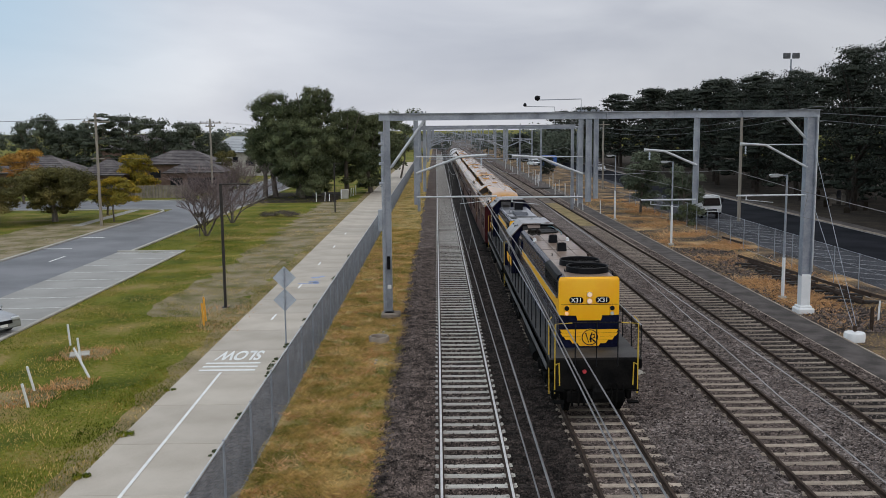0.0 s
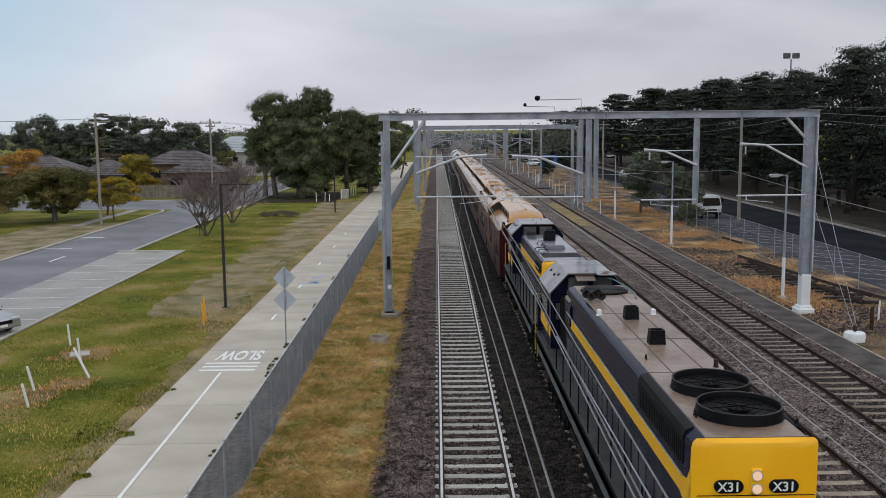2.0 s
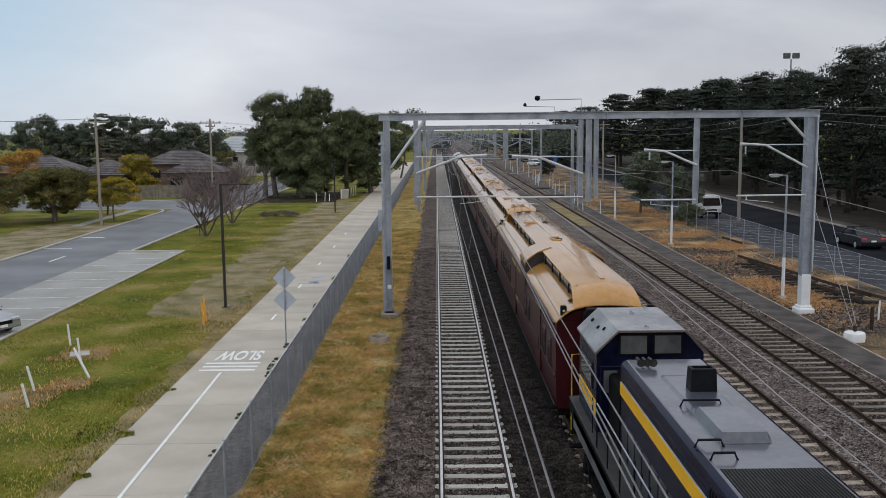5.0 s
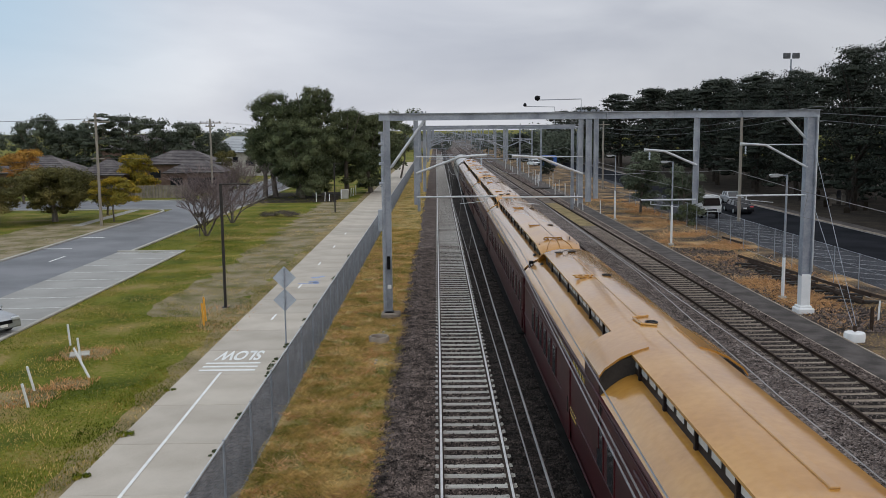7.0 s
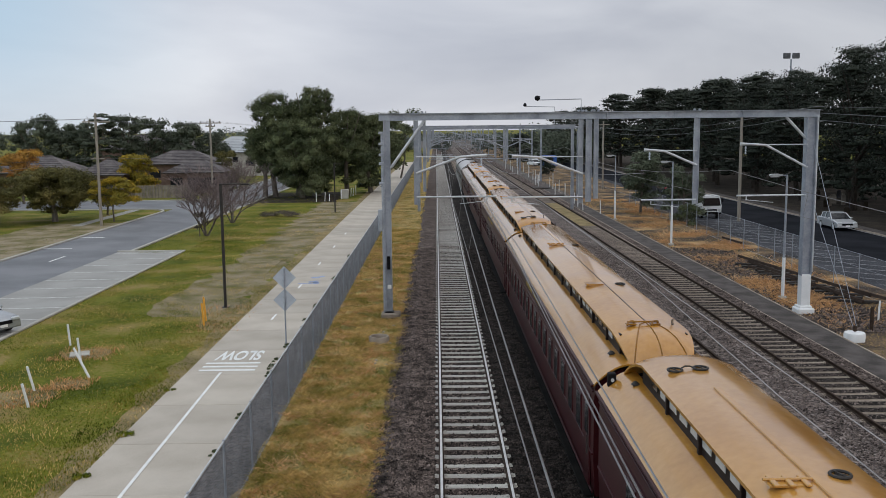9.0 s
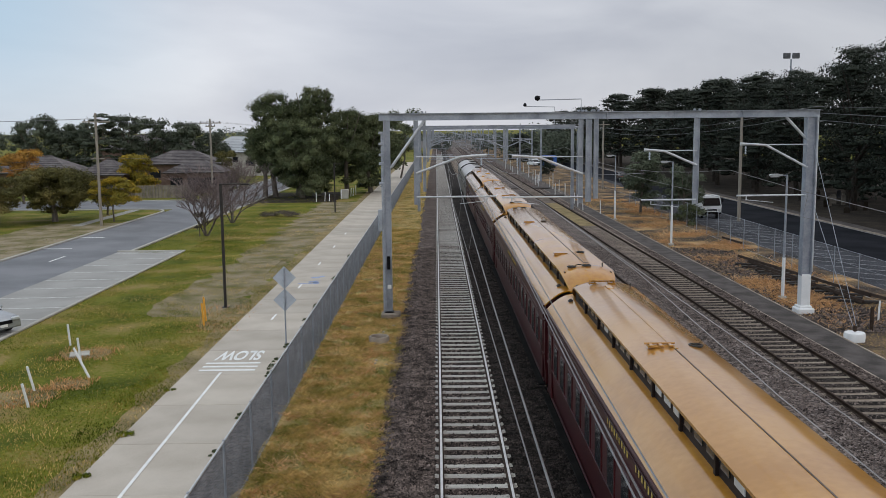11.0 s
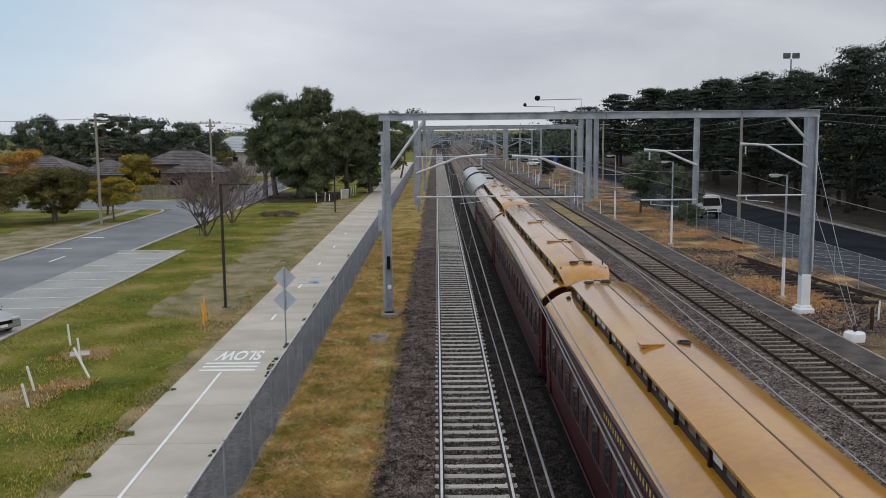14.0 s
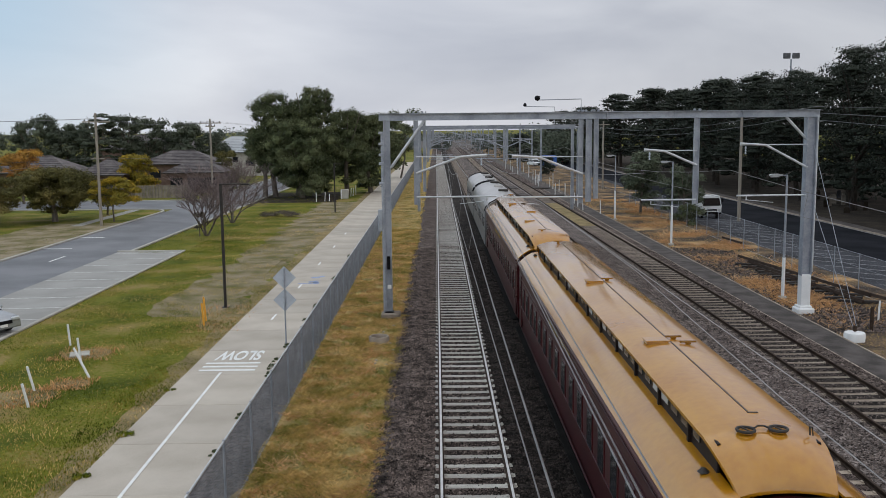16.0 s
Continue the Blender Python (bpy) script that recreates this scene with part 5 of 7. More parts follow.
def locomotive_t():
    """Second engine, shorter, also hood first."""
    L = thing("diesel_locomotive", "shorter navy and yellow diesel locomotive with a grey roof", "locomotive", "engines of the train")
    hw, top, h0, h1 = 0.88, 4.02, 2.3, 10.6
    fuel_and_frame(L, 0.9, 14.6, 1.36, (5.4, 8.2))
    end_platform(L, 0.9, 1.28, -1)
    end_platform(L, 14.6, 1.28, 1)
    part("hood", Shape().loft([rounded_section(hw, 1.88, top, y, 0.13) for y in (h0, h1)]), M_NAVY, L, "navy hood", True)
    roof = part("hood_roof", Shape().loft([[(-hw + 0.05, y, top - 0.04), (-hw + 0.14, y, top + 0.012), (hw - 0.14, y, top + 0.012), (hw - 0.05, y, top - 0.04)] for y in (h0 + 0.12, h1)]), M_DARKROOF, L, "dark blue-grey hood roof")
    yellow_front(L, h0, hw, top, "", False, -0.20)
    hood_side(L, h0 + 0.3, h1, hw, top, (h0 + 0.4, h0 + 2.2), 3.44, False)
    g = part("radiator_grille", Shape().box(0, 3.9, top + 0.006, 1.46, 1.2, 0.02, 0.01), M_BLACK, L, "dark slatted roof grille")
    for k in range(30):
        part("slat", Shape().box(-0.7 + k * 0.0483, 3.9, top + 0.018, 0.012, 1.15, 0.02), M_DECK, g)
    box = part("roof_box", Shape().loft([[(-0.42, y, top), (-0.34, y, top + h), (0.34, y, top + h), (0.42, y, top)] for y, h in ((5.5, 0.02), (5.62, 0.16), (6.9, 0.16), (7.1, 0.06), (9.2, 0.05), (9.35, 0.02))]), M_DARKROOF, L, "blue-grey raised roof casing")
    for x, y, w in ((-0.55, 2.55, 0.20), (-0.60, 3.1, 0.22), (-0.15, 5.1, 0.36)):
        part("hoop", Shape().tube([(x - w, h0 + y, top), (x - w + 0.05, h0 + y, top + 0.12), (x + w - 0.05, h0 + y, top + 0.12), (x + w, h0 + y, top)], 0.02, 6), M_BLACK, L, "black roof hoop")
    part("exhaust_outlet", Shape().loft([[(-0.24 + e + 0.1, 8.1 + e, z), (0.24 - e + 0.1, 8.1 + e, z), (0.24 - e + 0.1, 8.42 - e, z), (-0.24 + e + 0.1, 8.42 - e, z)] for z, e in ((top + 0.03, 0.0), (top + 0.46, 0.02), (top + 0.47, 0.07), (top + 0.3, 0.08))]), M_BLACK, L, "black square exhaust stack")
    for x in (-0.62, -0.5, -0.38):
        horn = Shape().loft([[(x + r * math.cos(2 * math.pi * k / 10), 9.9 + d, top + 0.12 + r * math.sin(2 * math.pi * k / 10)) for k in range(10)] for r, d in ((0.03, 0.4), (0.04, 0.15), (0.085, 0.0), (0.06, 0.02))])
        part("air_horn", horn, M_BROWNSTEEL, L)
    well(L, h1 - 0.02, 11.85, 3.45)
    cab(L, 11.65, 14.25, 4.40, 0.73, 1.22, 0.48, M_GREYROOF, False)
    side_rails(L, 1.1, 10.8, 1.32, 8)
    for y in (3.1, 11.9):
        bogie(L, y, 2.5, 0.5, 2)
    return L


HALF = 1.40
EAVE = 3.53


def side_profile(side, u0=0.0, u1=1.0, lift=0.0, n=10, inner=0.68, zi=3.97):
    """Section of the curved side roof from the eave (u = 0) to the clerestory (u = 1)."""
    out = []
    for k in range(n + 1):
        u = u0 + (u1 - u0) * k / n
        out.append((side * (HALF + 0.03 + (inner - HALF - 0.03) * u), lift + EAVE + (zi - EAVE) * math.sin(u * math.pi / 2) ** 0.9))
    return out


def roof_strip(prof, y0, y1, t=0.04):
    return Shape().loft([[(x, y, z) for x, z in prof] + [(x, y, z - t) for x, z in reversed(prof)] for y in (y0, y1)])


def clerestory_section(y, w, z0, z1, n=8):
    return [(w * (2 * k / n - 1), y, z0 + (z1 - z0) * (1 - abs(2 * k / n - 1) ** 2.4)) for k in range(n + 1)]


def carriage(length, label, roof_top=4.53, windows=15, van=False, hood0=True, hood1=True, vents=(), seed=0, seams=False, name="railway_carriage", paint=M_TANROOF):
    """A timber coach with a clerestory roof; y from its front end backwards."""
    C = thing(name, label, "carriage", "coaches of the train")
    L = length
    body = Shape().loft([[(-HALF + 0.04, y, 1.12), (-HALF, y, 1.9), (-HALF, y, 3.15), (-HALF + 0.03, y, EAVE), (HALF - 0.03, y, EAVE), (HALF, y, 3.15), (HALF, y, 1.9), (HALF - 0.04, y, 1.12)] for y in (0.0, L)])
    B = part("body", body, M_MAROON, C, "glossy maroon coach body")
    for ya in (0.02, L - 0.1):
        part("end_wall", Shape().loft([[(x, y, z) for x, z in [(-HALF, EAVE - 0.02), (-0.9, 3.82), (0, 3.93), (0.9, 3.82), (HALF, EAVE - 0.02)]] for y in (ya, ya + 0.08)]), M_MAROON, C)
    for side in (-1, 1):
        sr = part("side_roof", roof_strip(side_profile(side), -0.08, L + 0.08), paint, C, "glossy tan side roof", True)
        part("gutter", Shape().box(side * (HALF + 0.045), L / 2, EAVE - 0.01, 0.06, L + 0.16, 0.06, 0.01), M_MAROON, sr)
        for z, d, h in ((3.36, 0.02, 0.035), (3.05, 0.02, 0.035), (2.02, 0.025, 0.05), (1.20, 0.02, 0.05)):
            part("moulding", Shape().box(side * (HALF + d / 2), L / 2, z, d + 0.01, L - 0.1, h, 0.006), M_MAROON, B)
    # clerestory: side walls with little lights, and the deck above
    c0, c1 = 0.30, L - 0.30
    for side in (-1, 1):
        w = part("clerestory_side", Shape().box(side * 0.70, L / 2, 4.15, 0.05, c1 - c0 - 1.0, 0.48, 0.01), M_DARKTRIM, C, "dark clerestory side")
        n = int((c1 - c0 - 2.4) / 0.62)
        rnd = random.Random(seed * 7 + side)
        for k in range(n):
            y = c0 + 1.2 + (k + 0.5) * (c1 - c0 - 2.4) / n
            # lit panes take the pale glass, whose colour stands in for bright sky
            lit = rnd.random() < 0.85 if van else rnd.random() < 0.28
            part("fanlight", Shape().box(side * 0.732, y, 4.20, 0.02, 0.42, 0.18, 0.006), M_CLEAR if lit else M_GLASS, w)
            if k % 3 == 0:
                part("rib", Shape().box(side * 0.745, y + 0.31, 4.16, 0.07, 0.09, 0.40, 0.01), M_DARKTRIM, w)
    rows = []
    e0 = [(0.0, 3.92, 4.02, 0.66), (0.08, 4.00, 4.14, 0.68), (0.22, 4.10, 4.28, 0.72), (0.45, 4.22, 4.41, 0.77), (0.75, 4.32, 4.49, 0.81), (1.10, 4.38, roof_top, 0.83)]
    if van:
        e0 = [(d, za, zb, 0.93 - 0.09 * d) for d, za, zb, w in e0]
    for d, za, zb, w in e0:
        rows.append(clerestory_section(c0 - 0.25 + d, w, za, zb))
    for d, za, zb, w in reversed(e0):
        rows.append(clerestory_section(c1 + 0.25 - d, w, za, zb))
    deck = part("clerestory_roof", Shape().loft([r + [(x, y, z - 0.05) for x, y, z in reversed(r)] for r in rows]), paint, C, "tan clerestory roof with drooping ends", True)
    if van:
        part("ridge_strip", Shape().box(0.05, 5.35, roof_top + 0.004, 0.13, 8.5, 0.05, 0.012).box(-0.06, 15.95, roof_top + 0.004, 0.11, 9.7, 0.05, 0.012), paint, deck, "raised tan ridge casing")
    elif seams:
        part("ridge_strip", Shape().box(-0.02, 18.0, roof_top, 0.09, 6.8, 0.03, 0.008).box(-0.02, 21.5, roof_top, 0.16, 0.5, 0.05, 0.012), paint, deck, "raised tan ridge casing")
        part("ridge_seam", Shape().box(-0.04, 8.0, roof_top + 0.002, 0.022, 13.2, 0.012), M_SEAM, deck, "dark seam along the ridge")
    else:
        part("ridge_seam", Shape().box(0.02, L / 2, roof_top + 0.002, 0.026, L - 3.6, 0.014), M_SEAM, deck, "dark seam along the ridge")
        part("seam_end", Shape().box(0.08, 1.75, roof_top + 0.004, 0.16, 0.03, 0.014), M_SEAM, deck)
    if seams:
        for x0, x1 in ((-0.22, -0.56), (-0.06, 0.02), (0.14, 0.58)):
            pts = [(-0.04, 1.35, roof_top + 0.006)]
            for d, za, zb, w in reversed(e0):
                x = x0 + (x1 - x0) * (1.10 - d) / 1.10
                pts.append((x, c0 - 0.25 + d, za + (zb - za) * (1 - abs(x / w) ** 2.4) + 0.006))
            part("end_seam", Shape().tube(pts, 0.014, 5), M_OCHRE, deck, "dark seam fanning over the roof end")
    for kind, x, y in vents:
        z = roof_top - (roof_top - 4.38) * (abs(x) / 0.83) ** 2.4
        if kind in ("ring", "dark_ring"):
            v = part("ring_vent", Shape().torus(x, y, z + 0.02, 0.125, 0.021), M_BROWNSTEEL, deck, "round ring-shaped roof vent", True)
            part("vent_cap", Shape().lathe(x, y, z - 0.02, [(0.108, 0), (0.105, 0.022), (0.02, 0.026)], 14), paint if kind == "ring" else M_BROWNSTEEL, v)
            for a in (1.87,):
                part("cap_bar", Shape().tube([(x - 0.12 * math.cos(a), y - 0.12 * math.sin(a), z + 0.025), (x + 0.12 * math.cos(a), y + 0.12 * math.sin(a), z + 0.025)], 0.012, 5), M_BROWNSTEEL, v)
        elif kind == "link":
            part("link_rod", Shape().tube([(x - 0.11, y, z + 0.03), (x - 0.04, y + 0.06, z + 0.045), (x + 0.04, y + 0.06, z + 0.045), (x + 0.11, y, z + 0.03)], 0.014, 5), M_BROWNSTEEL, deck, "small rod joining two ring vents")
        elif kind == "hook":
            part("lamp_hook", Shape().tube([(x, y, z - 0.01), (x, y + 0.02, z + 0.11), (x, y - 0.07, z + 0.13), (x, y - 0.10, z + 0.02)], 0.013, 5), M_BROWNSTEEL, deck, "small dark roof hook")
        elif kind == "cradle":
            cr = Shape().tube([(x - 0.34, y, z + 0.06), (x + 0.34, y, z + 0.06)], 0.02, 6)
            for d in (-0.26, 0.26):
                cr.tube([(x + d - 0.1, y - 0.10, z), (x + d - 0.05, y - 0.03, z + 0.07), (x + d + 0.05, y + 0.03, z + 0.07), (x + d + 0.1, y + 0.10, z)], 0.022, 5)
                cr.box(x + d, y, z + 0.01, 0.22, 0.16, 0.03, 0.008)
            part("roof_cradle", cr, M_OCHRE, deck, "low ochre pipe cradle")
        elif kind == "plate":
            part("hatch_plate", Shape().box(x, y, z + 0.045, 0.48, 0.36, 0.022, 0.008, Matrix.Rotation(0.05, 3, 'Z')).box(x, y, z + 0.01, 0.43, 0.31, 0.055), paint, deck, "flat ochre roof hatch")
        elif kind == "frame":
            s = Shape().box(x, y, z + 0.015, 0.50, 0.22, 0.04, 0.01).tube([(x - 0.30, y + 0.02, z + 0.06), (x + 0.30, y + 0.02, z + 0.06)], 0.022, 6)
            for dx in (-0.19, 0.0, 0.19):
                s.box(x + dx, y - 0.02, z + 0.05, 0.07, 0.34, 0.035, 0.01)
            part("vent_frame", s, paint, deck, "low ochre vent with cross straps")
        elif kind == "lip":
            part("hatch_lip", Shape().tube([(x + 0.13, y + 0.68, z + 0.02), (x - 0.24, y + 0.50, z + 0.02), (x - 0.20, y - 0.15, z + 0.02), (x + 0.10, y - 0.32, z + 0.02)], 0.03, 5), paint, deck, "raised lip round a roof hatch")
        elif kind == "bar":
            part("roof_bar", Shape().tube([(x - 0.16, y, z + 0.05), (x + 0.16, y, z + 0.05)], 0.022, 6).box(x, y, z + 0.03, 0.1, 0.08, 0.06, 0.01), M_OCHRE, deck)
        elif kind == "box":
            part("square_vent", Shape().box(x, y, z + 0.07, 0.32, 0.32, 0.14, 0.03).box(x, y, z + 0.16, 0.40, 0.40, 0.03, 0.01), M_OCHRE, deck, "square capped roof vent")
    for side in (-1, 1):
        for y in (0.9, L - 0.9):
            part("lamp_bracket", Shape().lathe(side * 0.88, y, 3.85, [(0.06, 0), (0.05, 0.08), (0.09, 0.1), (0.03, 0.16)], 10), M_BROWNSTEEL, C, "small dark lamp top")
    # sides
    if van:
        doors, lights = [(4.4, 1.7), (13.2, 1.6)], [1.3, 2.6, 7.2, 8.3, 15.4, 16.5, 17.6, 18.7, 19.8, 20.9]
    else:
        doors = [(0.75, 0.75), (L - 0.75, 0.75)]
        lights = [1.9 + k * (L - 3.8) / (windows - 1) for k in range(windows)]
    frame_mesh = Shape().box(0, 0, 0, 0.04, 0.74, 0.92, 0.02).mesh("window", M_MAROON)
    pane_mesh = Shape().box(0, 0, 0, 0.02, 0.56, 0.76, 0.004).mesh("pane", M_GLASS)
    for side in (-1, 1):
        for y in lights:
            w = part("window", frame_mesh, M_MAROON, B, place=pose(side * HALF, y, 2.43))
            part("pane", pane_mesh, M_GLASS, w, place=pose(side * 0.02, 0, 0.01))
        for y, wd in doors:
            d = part("door", Shape().box(side * (HALF + 0.004), y, 2.2, 0.05, wd, 2.0, 0.02), M_MAROON, B, "maroon coach door")
            if not van:
                part("pane", Shape().box(side * (HALF + 0.03), y, 2.6, 0.012, wd * 0.55, 0.66, 0.004), M_GLASS, d)
            part("handle", Shape().tube([(side * (HALF + 0.06), y - wd / 2 + 0.08, 1.9), (side * (HALF + 0.06), y - wd / 2 + 0.08, 2.3)], 0.012, 5), M_BROWNSTEEL, d)
        for k in list(range(9)) + list(range(11, 19)):
            part("letter_bar", Shape().box(side * (HALF + 0.012), L * 0.60 - k * 0.225, 3.27, 0.012, 0.075, 0.12, 0.004), M_GOLD, B, "gold letterboard lettering")
        part("footboard", Shape().box(side * (HALF + 0.05), L / 2, 1.05, 0.22, L - 0.4, 0.04, 0.01), M_UNDER, C)
    part("underframe", Shape().box(0, L / 2, 1.02, 2.6, L - 0.1, 0.22, 0.02).box(0.5, L * 0.42, 0.72, 0.9, 1.8, 0.4, 0.04).box(-0.6, L * 0.55, 0.72, 0.8, 2.2, 0.42, 0.04), M_UNDER, C, "dark underframe with equipment boxes")
    for x in (-1.15, 1.15):
        part("truss_rod", Shape().tube([(x, 4.2, 0.98), (x, L * 0.38, 0.55), (x, L * 0.62, 0.55), (x, L - 4.2, 0.98)], 0.025, 6), M_UNDER, C)
    for y in (-0.30, L + 0.02):
        gang = Shape().loft([[(-0.68, y + d, 1.3), (-0.68, y + d, 3.80), (-0.58, y + d, 3.94), (0.58, y + d, 3.94), (0.68, y + d, 3.80), (0.68, y + d, 1.3)] for d in (0.0, 0.28)])
        part("gangway", gang, M_BLACK, C, "black folding gangway bellows")
    for y in (3.0, L - 3.0):
        bogie(C, y, 2.4, 0.46, 2)
    return C


def guards_van(length):
    C = carriage(length, "maroon guard's van with a tan clerestory roof and side lookouts", van=True, paint=M_SANDROOF, vents=(("lip", 0.0, 10.4), ("dark_ring", 0.05, 10.4), ("frame", -0.42, 16.8), ("dark_ring", 0.30, 17.0), ("ring", -0.43, 22.0), ("link", -0.20, 22.0), ("ring", 0.02, 22.0)), seed=1)
    for side in (-1, 1):
        top = Shape()
        prof = [(0.50, 4.52), (0.78, 4.44), (1.05, 4.32), (1.36, 4.10), (1.46, 3.96)]
        top.loft([[(side * x, y, z) for x, z in prof] + [(side * x, y, z - 0.05) for x, z in reversed(prof)] for y in (8.25, 10.2)])
        k = part("lookout_roof", top, M_SANDROOF, C, "curved tan roof of the side lookout", True)
        for y in (8.32, 10.13):
            wall = Shape().loft([[(side * x, y + d, z) for x, z in [(0.62, 3.95), (0.62, 4.38), (1.05, 4.25), (1.36, 4.03), (1.43, 3.90), (1.43, 2.6), (1.41, 2.4), (1.36, 3.4)]] for d in (-0.03, 0.03)])
            part("lookout_wall", wall, M_BROWNSTEEL, C, "dark end wall of the lookout")
        part("lookout_side", Shape().box(side * 1.415, 9.22, 3.15, 0.06, 1.75, 1.45, 0.02), M_MAROON, C)
    for side in (-1, 1):
        for k in range(7):
            part("name_bar", Shape().box(side * (HALF + 0.012), 12.7 - k * 0.20, 1.98, 0.012, 0.12, 0.17, 0.004), M_GOLD, C, "gold name lettering")
    for x in (-1.18, 1.18):
        for y in (0.12, length - 0.12):
            t = part("tail_lamp", Shape().box(x, y, 3.82, 0.16, 0.16, 0.30, 0.02), M_BLACK, C, "black tail lamp case")
            part("lens", Shape().disc((x, y - 0.09, 3.84), (0, 1, 0), 0.035, 0.03, 12), M_CLEAR, t)
    return C


def steel_carriage(length, label):
    C = thing("railway_carriage", label, "carriage", "coaches of the train")
    L = length
    prof = [(-1.44, 1.1), (-1.46, 1.9), (-1.46, 3.35), (-1.36, 3.62), (-1.1, 3.88), (-0.7, 4.10), (-0.3, 4.20), (0, 4.22), (0.3, 4.20), (0.7, 4.10), (1.1, 3.88), (1.36, 3.62), (1.46, 3.35), (1.46, 1.9), (1.44, 1.1)]
    B = part("body", Shape().loft([[(x, y, z) for x, z in prof] for y in (0, L)]), M_SILVERSIDE, C, "dull silver coach side", True)
    rp = [(x * 1.006, z + 0.012) for x, z in prof if z > 3.3]
    roof = part("roof", Shape().loft([[(x, y, z) for x, z in rp] + [(x, y, z - 0.04) for x, z in reversed(rp)] for y in (-0.03, L + 0.03)]), M_SILVERCAR, C, "arched silver-grey roof", True)
    for y in (0.15, L - 0.15):
        part("roof_hoop", Shape().tube([(x * 1.01, y, z + 0.02) for x, z in rp], 0.05, 6), M_BLACK, roof, "black end hoop")
    for k in range(4):
        part("roof_unit", Shape().box(0.25, 2.0 + k * (L - 4) / 3, 4.27, 0.7, 0.5, 0.16, 0.03), M_BROWNSTEEL if k % 2 else M_SILVERCAR, roof)
    for side in (-1, 1):
        for k in range(int(L / 2)):
            y = 1.2 + k * (L - 2.4) / (int(L / 2) - 1)
            w = part("window", Shape().box(side * 1.46, y, 2.6, 0.04, 1.1, 0.8, 0.02), M_SILVERSIDE, B)
            part("pane", Shape().box(side * 1.485, y, 2.6, 0.02, 0.95, 0.66, 0.004), M_GLASS, w)
    part("underframe", Shape().box(0, L / 2, 0.95, 2.5, L - 0.2, 0.3, 0.03), M_UNDER, C)
    part("gangway", Shape().box(0, -0.2, 2.5, 1.2, 0.4, 2.4, 0.05), M_BLACK, C)
    for y in (2.9, L - 2.9):
        bogie(C, y, 2.4, 0.46, 2)
    return C


TRAIN.append((locomotive_x(), 25.15))
TRAIN.append((locomotive_t(), 44.75))
TRAIN.append((guards_van(24.0), 61.4))
v2 = (("cradle", -0.16, 1.15), ("hook", 0.50, 1.25), ("plate", -0.34, 6.3), ("dark_ring", 0.38, 6.35), ("frame", -0.28, 14.85), ("dark_ring", 0.46, 14.95), ("cradle", -0.10, 22.15), ("hook", 0.60, 21.8))
v3 = (("ring", -0.46, 1.1), ("link", -0.23, 1.1), ("ring", 0.0, 1.1), ("hook", 0.50, 1.2), ("plate", -0.41, 4.1), ("dark_ring", 0.30, 4.25), ("plate", -0.41, 14.8), ("dark_ring", 0.27, 14.85), ("ring", -0.43, 22.1), ("link", -0.20, 22.1), ("ring", 0.03, 22.1))
v4 = (("ring", -0.29, 0.95), ("link", -0.06, 0.95), ("ring", 0.17, 0.95), ("hook", 0.62, 0.95), ("plate", -0.26, 6.4), ("bar", 0.14, 6.6), ("bar", 0.33, 6.2), ("plate", -0.27, 13.6), ("bar", 0.13, 13.8), ("bar", -0.1, 22.4))
v5 = (("bar", -0.25, 1.4), ("plate", -0.35, 5.6), ("plate", 0.20, 10.2), ("plate", -0.35, 15.3), ("dark_ring", 0.3, 15.4), ("bar", 0.1, 21.8))
TRAIN.append((carriage(23.55, "maroon timber carriage with a seamed tan clerestory roof end", windows=16, vents=v2, seed=2, seams=True, paint=M_SANDROOF), 86.0))
TRAIN.append((carriage(23.7, "maroon timber carriage with a tan clerestory roof", windows=16, vents=v3, seed=3), 110.25))
TRAIN.append((carriage(23.95, "maroon timber carriage with a tan clerestory roof", windows=16, vents=v4, seed=4), 135.15))
TRAIN.append((carriage(22.8, "maroon timber carriage with a tan clerestory roof", windows=15, vents=v5, seed=5), 160.1))
TRAIN.append((steel_carriage(19.0, "grey steel carriage with an arched silver roof"), 183.6))
TRAIN.append((steel_carriage(15.0, "short grey steel van with an arched silver roof"), 203.3))


# ---- trees ----
def leaf_cloud(centres, radii, per, size, seed, flat=0.75, up=0.2, shell=0.45):
    """Small folded leaves on the outer part of clumps; returns arrays."""
    rng = np.random.default_rng(seed)
    V = []
    for c, r, n in zip(centres, radii, per):
        d = rng.normal(0, 1, (n, 3))
        d /= np.linalg.norm(d, axis=1)[:, None]
        d[:, 2] = np.where(d[:, 2] < -0.35, -d[:, 2] * 0.5, d[:, 2])
        rad = (1 - shell * rng.random((n, 1)) ** 1.6) * (1 + 0.14 * rng.normal(0, 1, (n, 1)).clip(-1, 1.3))
        rr = np.array([r, r, r * flat]) if np.isscalar(r) else np.asarray(r)
        p = np.asarray(c) + d * rad * rr
        nrm = d + rng.normal(0, 0.55, (n, 3)) + np.array([0, 0, up])
        nrm /= np.linalg.norm(nrm, axis=1)[:, None]
        t = np.cross(nrm, rng.normal(0, 1, (n, 3)))
        t /= np.linalg.norm(t, axis=1)[:, None] + 1e-9
        b = np.cross(nrm, t)
        s = size * rng.uniform(0.55, 1.35, (n, 1))
        w = s * rng.uniform(0.35, 0.7, (n, 1))
        V.append(np.stack([p - t * s, p + b * w + nrm * s * 0.15, p + t * s, p - b * w + nrm * s * 0.15], 1))
    v = np.concatenate(V).reshape(-1, 3)
    f = np.arange(len(v)).reshape(-1, 4)
    return v, f


